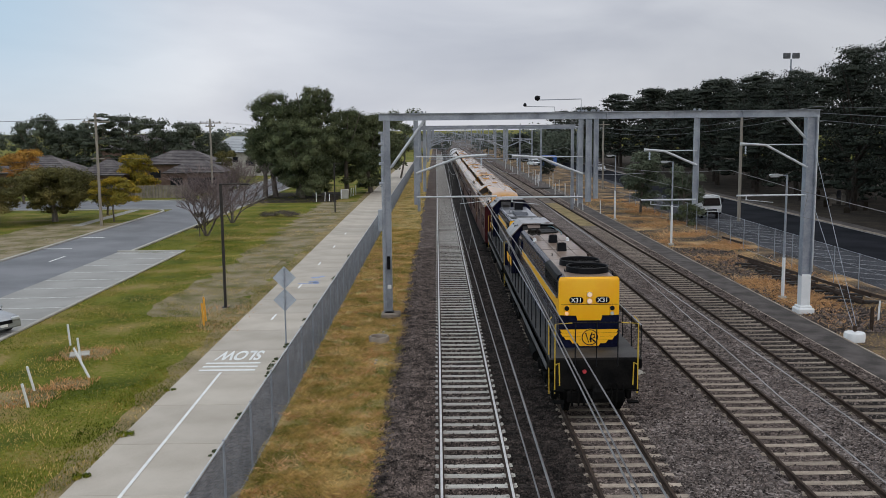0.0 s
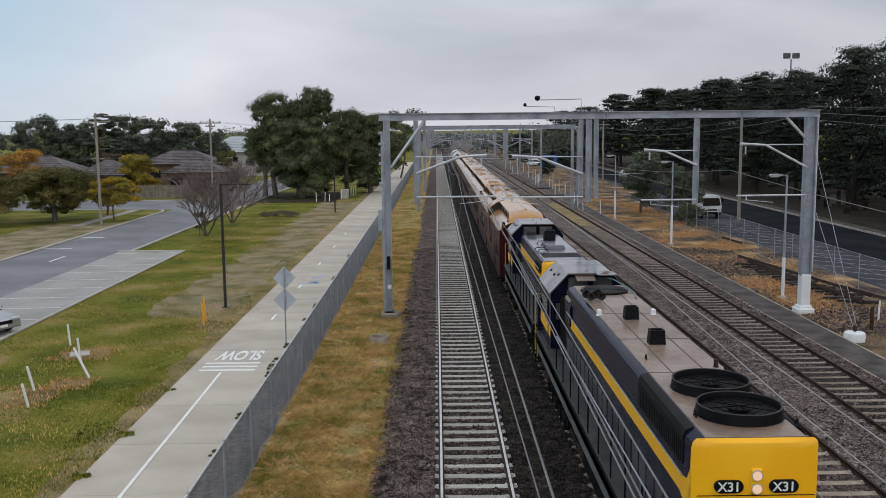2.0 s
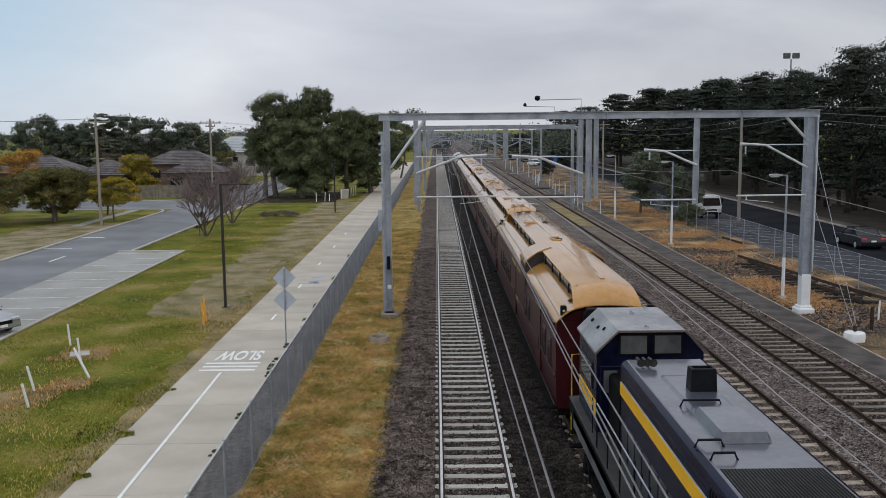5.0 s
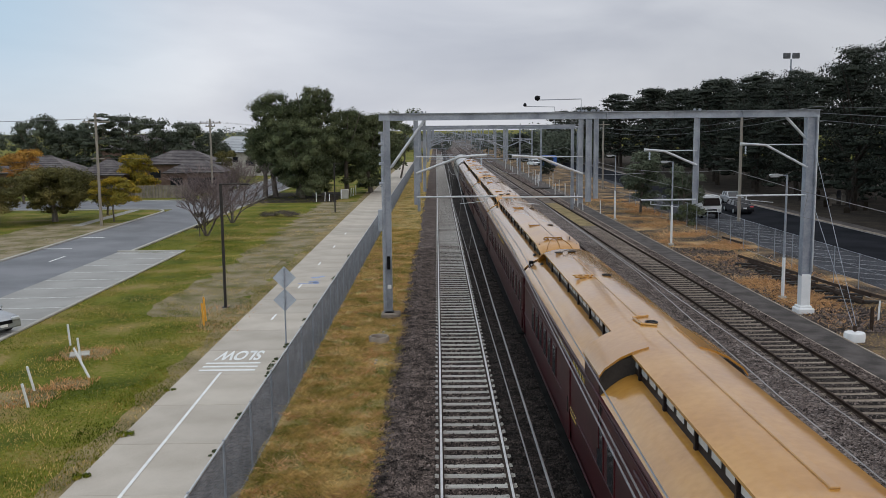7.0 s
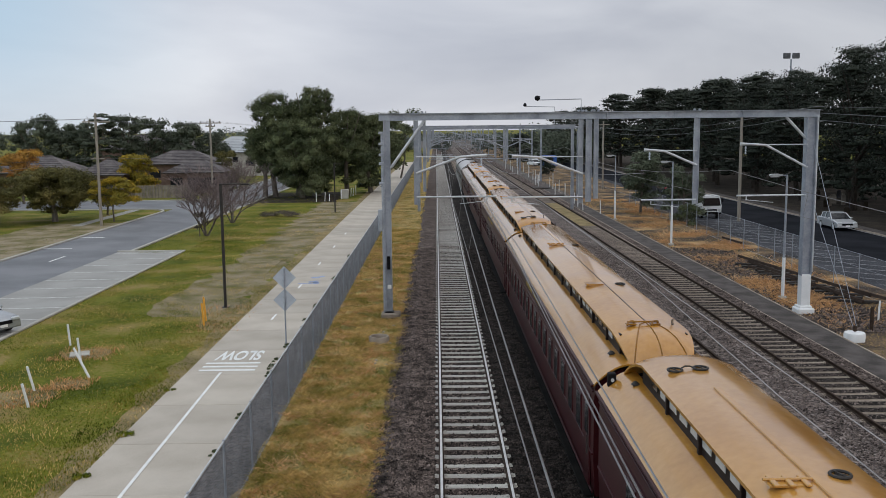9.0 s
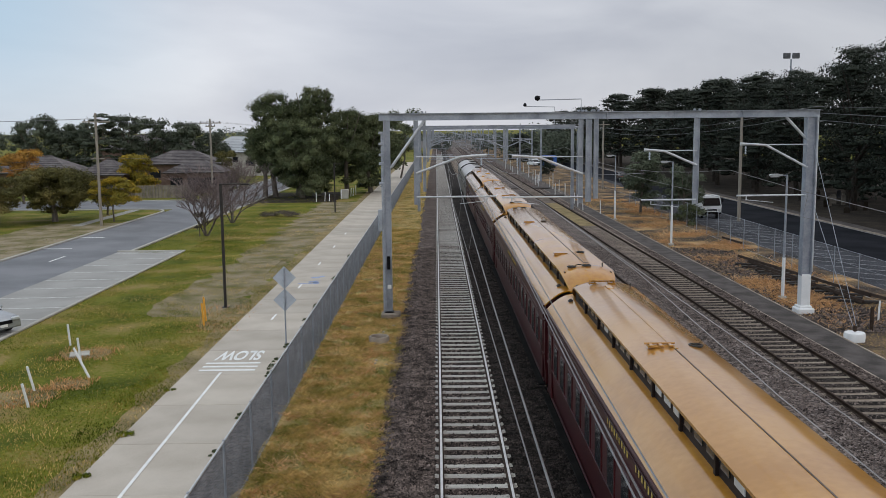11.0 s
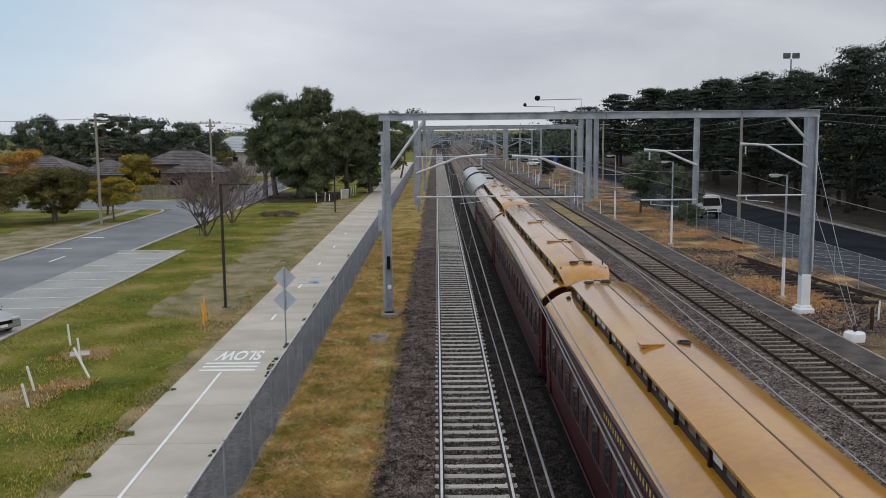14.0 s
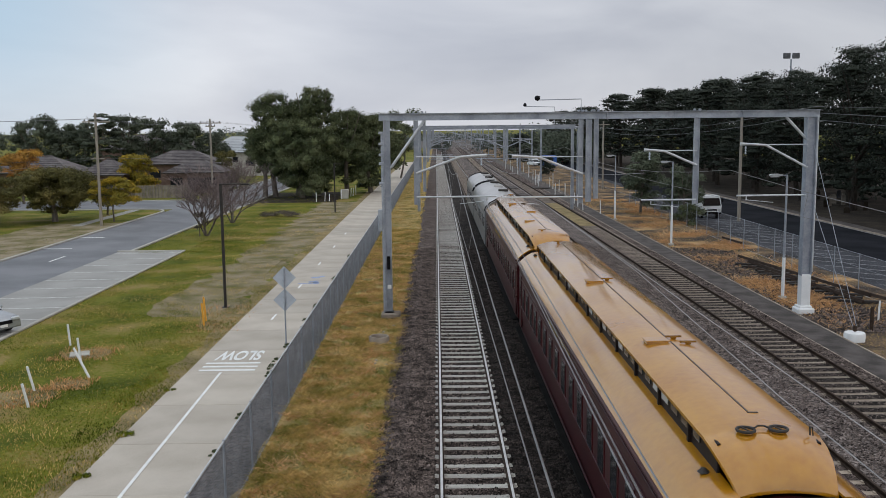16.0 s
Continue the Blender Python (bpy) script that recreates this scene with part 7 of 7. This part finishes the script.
wire("catenary_line", sagging(17.2, 42, 9.6, 60, 30, 9.4, 0.4), 0.012, M_DARKWIRE, "thin cable leaving the gantry")


# ---- marker stakes and small things on the ground ----
def stake(x, y, h, rx=0, ry=0, label="white plastic marker stake stuck in the lawn"):
    solo("marker_stake", Shape().box(0, 0, h / 2, 0.08, 0.05, h, 0.012), M_WHITE, label, "stake", "white marker stakes", place=pose(x, y, 0, rx, ry, 0))


for x, y, h, rx, ry in ((-15.24, 37.3, 0.92, 3, -3), (-13.78, 34.6, 0.95, 2, -4), (-13.83, 30.6, 0.9, 2, -12), (-13.2, 28.7, 0.82, 3, -10), (-14.75, 112.2, 1.2, 0, 0), (-13.8, 113, 1.2, 0, 3), (-13.24, 113, 0.9, 0, 0), (-12.16, 117, 1.2, 0, 0), (-11.15, 122, 1.1, 0, 4), (-11.35, 121, 1.1, 0, 4), (-10.95, 124, 1.3, 0, 0)):
    stake(x, y, h, rx, ry)
stake(-12.55, 32.2, 1.25, -12, -30, "white plastic stake leaning over at the soil patch")
solo("paver", Shape().box(0, 0, 0.05, 0.75, 0.7, 0.10, 0.03), M_KERB, "square grey paver lying in the grass", "paver", place=pose(-14.2, 35.6, 0.0, 0, 0, 20))
for x, y, w, d in ((-13.9, 29.9, 2.6, 2.6), (-12.9, 31.4, 1.6, 1.6), (-14.0, 35.8, 2.4, 2.2), (-10.1, 42.6, 2.6, 6.4)):
    ring = [(x + w / 2 * math.cos(k * 0.39) * (0.8 + 0.3 * noise.noise((x, k * 0.8, 0))), y + d / 2 * math.sin(k * 0.39) * (0.8 + 0.3 * noise.noise((y, k * 0.8, 2))), 0.014) for k in range(16)]
    s = Shape()
    s.f.append(tuple(s.ring(ring)))
    solo("soil_patch", s, M_EARTH, "bare brown soil patch in the lawn", "soil", kind="structure")
    v, f = scatter_blades(500, x - w / 2, x + w / 2, y - d / 2, y + d / 2, 0.10, 0.03, 55, -0.6)
    tagged(new("straw_tufts", arrays_mesh("straw_tufts", v, f, M_STRAW)), "dead straw round the soil patch", "grass", kind="stuff")
for x, y, h in ((-10.78, 41.9, 1.15), (-10.62, 40.9, 1.05)):
    solo("orange_marker_post", Shape().box(0, 0, h / 2, 0.09, 0.04, h, 0.012).box(0, 0, h, 0.07, 0.05, 0.05, 0.015), M_ORANGE, "orange plastic cable marker post", "marker post", "orange marker posts", place=pose(x, y, 0, 2, -3, 0))
pit = thing("cable_pit", "round dirty concrete pit in the grass beside the ballast", "cable pit", place=pose(-2.45, 37.2, 0))
part("wall", Shape().lathe(0, 0, 0, [(0.42, 0), (0.42, 0.26), (0.40, 0.30), (0.34, 0.30), (0.32, 0.27), (0.31, 0.14), (0.02, 0.13)], 20), M_MIDSLEEPER, pit, "dirty grey concrete", True)
part("soil_fill", Shape().lathe(0, 0, 0.13, [(0.30, 0), (0.28, 0.05), (0.14, 0.10), (0.02, 0.11)], 16), M_SOIL, pit, "soil and dry weeds filling the pit", True)
for k in range(24):
    a = rw2.uniform(0, 6.28)
    solo("rock", Shape().lathe(0, 0, -0.02, [(0.08, 0), (0.11, 0.06), (0.07, 0.13), (0.01, 0.15)], 6), M_KERB, "small loose pale rock at the ballast edge", "rock", "loose rocks", place=pose(-1.9 + rw2.uniform(-0.5, 0.4), rw2.uniform(33, 52), 0.02, rw2.uniform(0, 30), 0, rw2.uniform(0, 360)) @ Matrix.Diagonal((1, rw2.uniform(0.6, 1.2), 0.8, 1)) @ Matrix.Scale(0.55, 4))
solo("concrete_slab", Shape().box(0, 0, 0.17, 0.55, 0.45, 0.1, 0.02), M_KERB, "small concrete slab lying on the ballast", "slab", place=pose(6.95, 31.4, 0.0, 2, 0, 15))
# old rails and timber dumped on the right verge
for x0, y0, x1, y1, z in ((19.5, 58.8, 21.3, 44.4, 0.35), (19.7, 57.5, 20.6, 43.6, 0.2), (19.2, 56, 20.9, 46, 0.12), (22.1, 70.5, 22.4, 67.0, 0.15), (20.9, 46.8, 21.6, 43.0, 0.4)):
    solo("scrap_rail", Shape().loft([[(x - 0.07, y, z), (x + 0.07, y, z), (x + 0.03, y, z + 0.14), (x - 0.03, y, z + 0.14)] for x, y in ((x0, y0), (x1, y1))]), M_RUST, "rusty old rail dumped on the verge", "scrap rail", "scrap rails")
for k in range(14):
    u = k / 13
    solo("scrap_sleeper", Shape().box(0, 0, 0.1, 1.9, 0.24, 0.16, 0.02), M_BROWNSTEEL, "old dark timber sleeper under the scrap rails", "sleeper", "scrap sleepers", place=pose(19.8 + 1.0 * u + rw2.uniform(-0.3, 0.3), 57 - 12.5 * u, 0.0, 0, 0, rw2.uniform(-25, 25)))
gv, gf = scatter_stones(9000, 16.6, 20.5, 38, 66, 0.02, 0.07, 77)
tagged(new("rubble_stones", arrays_mesh("rubble_stones", gv, gf, M_STONE)), "dark rubble stones on the verge", "rubble", kind="stuff")
solo("rusty_marker", Shape().box(0, 0, 0.55, 0.14, 0.1, 1.1, 0.02), M_RUST, "rusty steel stub post", "post", place=pose(18.45, 38.2, 0))
stake(19.75, 40.3, 0.95, 0, 2, "white marker stake on the rubble verge")
for k in range(26):
    y = 92 + k * 4.2
    x = 15.9 + rw2.uniform(-1.6, 1.6)
    stake(x, y, rw2.uniform(1.1, 2.4), 0, rw2.uniform(-2, 2), "white trackside marker post")


# ---- vehicles ----
def car(name, label, paint, length=4.6, wide=1.78, high=1.45):
    """A saloon whose front points to -y."""
    C = thing(name, label, "car")
    hw = wide / 2
    L = length
    prof = [(0.0, 0.32), (0.02, 0.62), (0.25, 0.76), (1.15, 0.88), (1.25, 0.90), (L - 1.0, 0.96), (L - 0.1, 0.92), (L, 0.7), (L, 0.35)]
    side = []
    rows = []
    for u, k in ((-1, 0.90), (-0.92, 1.0), (0.92, 1.0), (1, 0.90)):
        rows.append([(hw * u, y * (0.985 if abs(u) == 1 else 1) + (0.03 if abs(u) == 1 else 0) - L / 2, 0.28 + (z - 0.28) * k) for y, z in prof] + [(hw * u, L * 0.5 - 0.05, 0.26), (hw * u, -L * 0.5 + 0.05, 0.26)])
    part("body", Shape().loft(rows), paint, C, "", True)
    gh = [(1.20, 0.90), (1.95, high - 0.05), (2.3, high), (3.0, high), (3.4, high - 0.08), (L - 0.85, 0.95)]
    rows = [[(hw * 0.94 * u if z < 1 else hw * 0.76 * u, y - L / 2, z) for y, z in gh] for u in (-1, 1)]
    part("cabin_glass", Shape().loft(rows), M_GLASS, C, "dark car windows")
    rf = [(1.92, high - 0.045), (2.3, high + 0.012), (3.0, high + 0.012), (3.42, high - 0.07)]
    part("roof", Shape().loft([[(hw * 0.765 * u, y - L / 2, z + 0.01) for y, z in rf] + [(hw * 0.765 * u, y - L / 2, z - 0.03) for y, z in reversed(rf)] for u in (-1, 1)]), paint, C)
    for u in (-1, 1):
        for y0, z0, y1, z1 in ((1.2, 0.9, 1.95, high - 0.03), (2.6, 0.93, 2.62, high), (L - 0.86, 0.95, 3.4, high - 0.05)):
            part("pillar", Shape().tube([(hw * 0.95 * u, y0 - L / 2, z0), (hw * 0.775 * u, y1 - L / 2, z1)], 0.045, 5), paint, C)
        part("headlight", Shape().box(u * hw * 0.72, -L / 2 + 0.05, 0.66, 0.38, 0.14, 0.15, 0.04), M_CLEAR, C)
        part("tail_light", Shape().box(u * hw * 0.74, L / 2 - 0.03, 0.76, 0.34, 0.1, 0.16, 0.03), M_REDLAMP, C)
        for y in (-L / 2 + 0.85, L / 2 - 0.9):
            w = part("wheel", Shape().disc((u * (hw - 0.09), y, 0.31), (1, 0, 0), 0.31, 0.2, 18), M_BLACK, C, "black tyre")
            part("rim", Shape().disc((u * (hw + 0.012), y, 0.31), (1, 0, 0), 0.19, 0.02, 14), M_GALVLIGHT, w)
        part("mirror", Shape().box(u * (hw + 0.08), 1.45 - L / 2, 0.98, 0.18, 0.1, 0.12, 0.03), paint, C)
    part("grille", Shape().box(0, -L / 2 - 0.005, 0.55, 0.9, 0.04, 0.16, 0.02), M_BLACK, C)
    part("number_plate", Shape().box(0, L / 2 + 0.01, 0.62, 0.36, 0.02, 0.12, 0.004).box(0, -L / 2 - 0.03, 0.42, 0.36, 0.02, 0.12, 0.004), M_LETTER, C)
    return C


silver_car = car("silver_car", "silver saloon car driving along the dark road", M_CARSILVER, 4.2, 1.70, 1.38)
dark_car = car("black_car", "black saloon car driving away along the dark road", M_CARDARK)
parked = car("parked_car", "grey saloon car parked nose-in at the bays", M_CARGREY)
parked.matrix_basis = pose(-20.9, 40.3, 0.03, 0, 0, 62)

truck = thing("parked_truck", "white cab-over truck parked under the trees by the road", "truck", place=pose(26.0, 88.7, 0, 0, 0, 3))
part("cab", Shape().loft([[(-0.92, y, 0.62), (-0.95, y, 1.25), (-0.84, y + d, 2.12), (-0.70, y + d, 2.22), (0.70, y + d, 2.22), (0.84, y + d, 2.12), (0.95, y, 1.25), (0.92, y, 0.62)] for y, d in ((-1.9, 0.18), (-1.75, 0.08), (-0.35, 0.0))]), M_CARWHITE, truck, "white truck cab", True)
screen = part("windscreen", Shape().loft([[(-0.86, -1.93, 1.26), (0.86, -1.93, 1.26)], [(-0.76, -1.76, 1.98), (0.76, -1.76, 1.98)]], closed=False), M_DARKTRIM, truck, "dark windscreen")
for x in (-0.35, 0.3):
    part("wiper", Shape().tube([(x, -1.95, 1.27), (x + 0.32, -1.87, 1.62)], 0.012, 5), M_BLACK, screen)
part("grille", Shape().box(0, -1.93, 0.86, 1.0, 0.05, 0.16, 0.02), M_BLACK, truck)
part("bumper", Shape().box(0, -1.95, 0.58, 1.86, 0.14, 0.22, 0.04), M_UNDER, truck)
for x in (-0.72, 0.72):
    part("headlight", Shape().box(x, -1.93, 0.86, 0.26, 0.05, 0.16, 0.03), M_CLEAR, truck)
    part("mirror", Shape().box(x * 1.5, -1.8, 1.75, 0.12, 0.08, 0.32, 0.02).tube([(x * 1.3, -1.75, 1.6), (x * 1.5, -1.8, 1.65)], 0.015, 5), M_BLACK, truck)
part("chassis", Shape().box(0, 0.9, 0.62, 1.5, 5.2, 0.24, 0.04), M_UNDER, truck)
part("tray", Shape().box(0, 1.7, 0.98, 1.8, 3.8, 0.42, 0.04), M_DECK, truck)
for x in (-0.78, 0.78):
    for y in (-1.2, 2.3):
        w = part("wheel", Shape().disc((x, y, 0.36), (1, 0, 0), 0.36, 0.22, 18), M_BLACK, truck, "black tyre")
        part("rim", Shape().disc((x * 1.13, y, 0.36), (1, 0, 0), 0.19, 0.03, 14), M_GALVLIGHT, w)
for k, (x, y, m, lb) in enumerate(((22.8, 214, M_CARWHITE, "white car parked beyond the tracks"), (25.6, 243, M_CARWHITE, "white car parked beyond the tracks"), (28.6, 238, M_CARSILVER, "silver car parked beyond the tracks"), (-31.5, 139, M_CARSILVER, "silver car parked by a driveway"))):
    cc = car("parked_car", lb, m)
    cc.matrix_basis = pose(x, y, 0.02, 0, 0, 20 + 50 * k)
solo("blue_container", Shape().box(0, 0, 1.2, 3.6, 2.4, 2.4, 0.06), M_BLUE, "blue covered bin beyond the fence", "container", place=pose(25.7, 212, 0))
tree("shrub", "dark rounded shrub beside the far tracks", 20.6, 172, 3.4, 1.6, M_PINE, 18, 300, 0.16, 143, 0.05, 0.08, 1.0, 0.45)
solo("service_cabinet", Shape().box(0, 0, 0.6, 1.0, 0.8, 1.2, 0.05), M_KERB, "grey cabinet by the path", "cabinet", place=pose(-11.8, 117.5, 0))


# ---- houses ----
def house(x, y, w, d, eave, ridge, turn, wall_mat, roof_mat, label, hip=True):
    Hs = thing("house", label, "house", "suburban houses", place=pose(x, y, 0, 0, 0, turn))
    hw, hd, o = w / 2, d / 2, 0.55
    walls = Shape()
    walls.loft([[(-hw, -hd, z), (hw, -hd, z), (hw, hd, z), (-hw, hd, z)] for z in (0, eave)])
    part("wall", walls, wall_mat, Hs)
    rl = max(0.1, hw - (hd if hip else 0) * 0.9)
    A = [(-hw - o, -hd - o, eave - 0.05), (hw + o, -hd - o, eave - 0.05), (hw + o, hd + o, eave - 0.05), (-hw - o, hd + o, eave - 0.05)]
    R = [(-rl, 0, ridge), (rl, 0, ridge)]
    s = Shape()
    a, b, c, e = s.ring(A)
    p, q = s.ring(R)
    s.f += [(a, b, q, p), (b, c, q), (c, e, p, q), (e, a, p), (a, e, c, b)]
    rf = part("roof", s, roof_mat, Hs)
    slope = ridge - eave
    for k in range(1, 9):
        u = k / 9
        z = eave + slope * u
        part("tile_course", Shape().tube([(-(hw + o) + (hw + o - rl) * u, -(hd + o) * (1 - u), z), ((hw + o) - (hw + o - rl) * u, -(hd + o) * (1 - u), z)], 0.05, 4), roof_mat, rf)
    part("ridge_cap", Shape().tube([(-rl, 0, ridge + 0.02), (rl, 0, ridge + 0.02)], 0.12, 6), roof_mat, rf)
    part("gutter", Shape().box(0, -hd - o - 0.04, eave - 0.06, w + 2 * o, 0.1, 0.14, 0.02), M_BROWNSTEEL, rf)
    for k in range(3):
        wx = -hw + w * (k + 0.6) / 3.2
        win = part("window", Shape().box(wx, -hd - 0.02, eave * 0.55, 1.7, 0.1, 1.2, 0.02), M_BROWNSTEEL, Hs)
        part("pane", Shape().box(wx, -hd - 0.075, eave * 0.55, 1.5, 0.02, 1.0, 0.005), M_GLASS, win)
    part("door", Shape().box(hw * 0.35, -hd - 0.03, 1.05, 0.9, 0.08, 2.1, 0.02), M_BROWNSTEEL, Hs)
    return Hs


house(-34.6, 133.5, 7.6, 6.6, 3.0, 4.7, 4, M_BRICK, M_TILE, "low brown brick house with a dark tiled hip roof")
house(-46.0, 130, 6.4, 6, 2.9, 4.9, -6, M_BRICK, M_TILE, "brown brick house behind the autumn trees")
house(-41.6, 152, 12, 9, 3.6, 5.6, 6, M_BRICK, M_TILE, "further house with a dark tiled roof")
house(-60, 140, 12, 9, 2.9, 5.2, 0, M_BRICK, M_TILE, "house with a dark roof behind the gardens")
house(-33.6, 185, 12, 10, 4.6, 7.9, 12, M_KERB, M_LIGHTROOF, "distant house with a pale metal roof")
house(-45, 210, 14, 12, 4.4, 7.4, 8, M_KERB, M_LIGHTROOF, "distant house with a pale metal roof")
house(-62, 205, 20, 12, 5.0, 8.0, -4, M_BRICK, M_TILE, "distant two-storey house among the trees")
fence = thing("paling_fence", "brown timber paling fence round the corner garden", "fence")
for k in range(60):
    part("paling", Shape().box(-44 + k * 0.2, 121.5, 0.85, 0.17, 0.03, 1.7, 0.006), M_FENCEWOOD, fence)
part("rail", Shape().box(-38, 121.55, 1.3, 12, 0.05, 0.09, 0.01), M_FENCEWOOD, fence)
v, f = leaf_cloud([(-1, 0, 0.2), (0.4, 0.2, 0.3), (1.4, -0.1, 0.2)], [0.9, 1.0, 0.8], [260, 300, 220], 0.10, 401, 0.4)
tagged(new("brush_pile", arrays_mesh("brush_pile", v, f, M_BARK)), "heap of cut dark branches on the lawn", "brush pile").matrix_basis = pose(-16.2, 93.5, 0)

# floodlight mast above the pines
mast = thing("floodlight_mast", "tall floodlight mast rising over the pines", "floodlight", place=pose(58, 152, 0))
part("pole", Shape().tube([(0, 0, 0), (0, 0, 19.5)], 0.22, 8, 0.14), M_GALV, mast)
for x in (-0.75, 0.75):
    part("lamp_bank", Shape().box(x, 0, 20.0, 1.15, 0.4, 0.9, 0.08), M_DARKWIRE, mast, "dark bank of lamps")


# ---- movement ----
def run(t):
    """How far the train has come since the start."""
    return 7.25 * t + 0.03 * t * t


def motions():
    times = [k * 0.5 for k in range(33)]
    for ob, s0 in TRAIN:
        walk(ob, [(t, pose(TRAIN_X - (0.06 if s0 > 60 or s0 < 40 else 0.03), s0 - run(t), 0)) for t in times])
    for ws, r in WHEELS:
        m0 = ws.matrix_basis.copy()
        walk(ws, [(k * 0.1, m0 @ pose(0, 0, 0, math.degrees(run(k * 0.1) / r) % 360, 0, 0)) for k in range(161)])
    walk(silver_car, [(t, pose(x, y, 0.02, 0, 0, 0)) for t, x, y in ((0, 32.5, 183), (2, 32.6, 158), (4.2, 32.8, 132.5), (6.9, 33.4, 104.5), (7.5, 33.7, 98), (8.1, 33.9, 90.4), (8.7, 34, 81.6), (9.2, 34, 74.9), (12, 34, 38), (16, 34, -14))])
    walk(dark_car, [(t, pose(30.6, y, 0.02, 0, 0, 180)) for t, y in ((0, 2), (4.2, 56), (6.3, 83), (6.5, 85.8), (6.7, 88.6), (7.2, 96), (9.2, 125), (12, 165), (16, 222))])


motions()
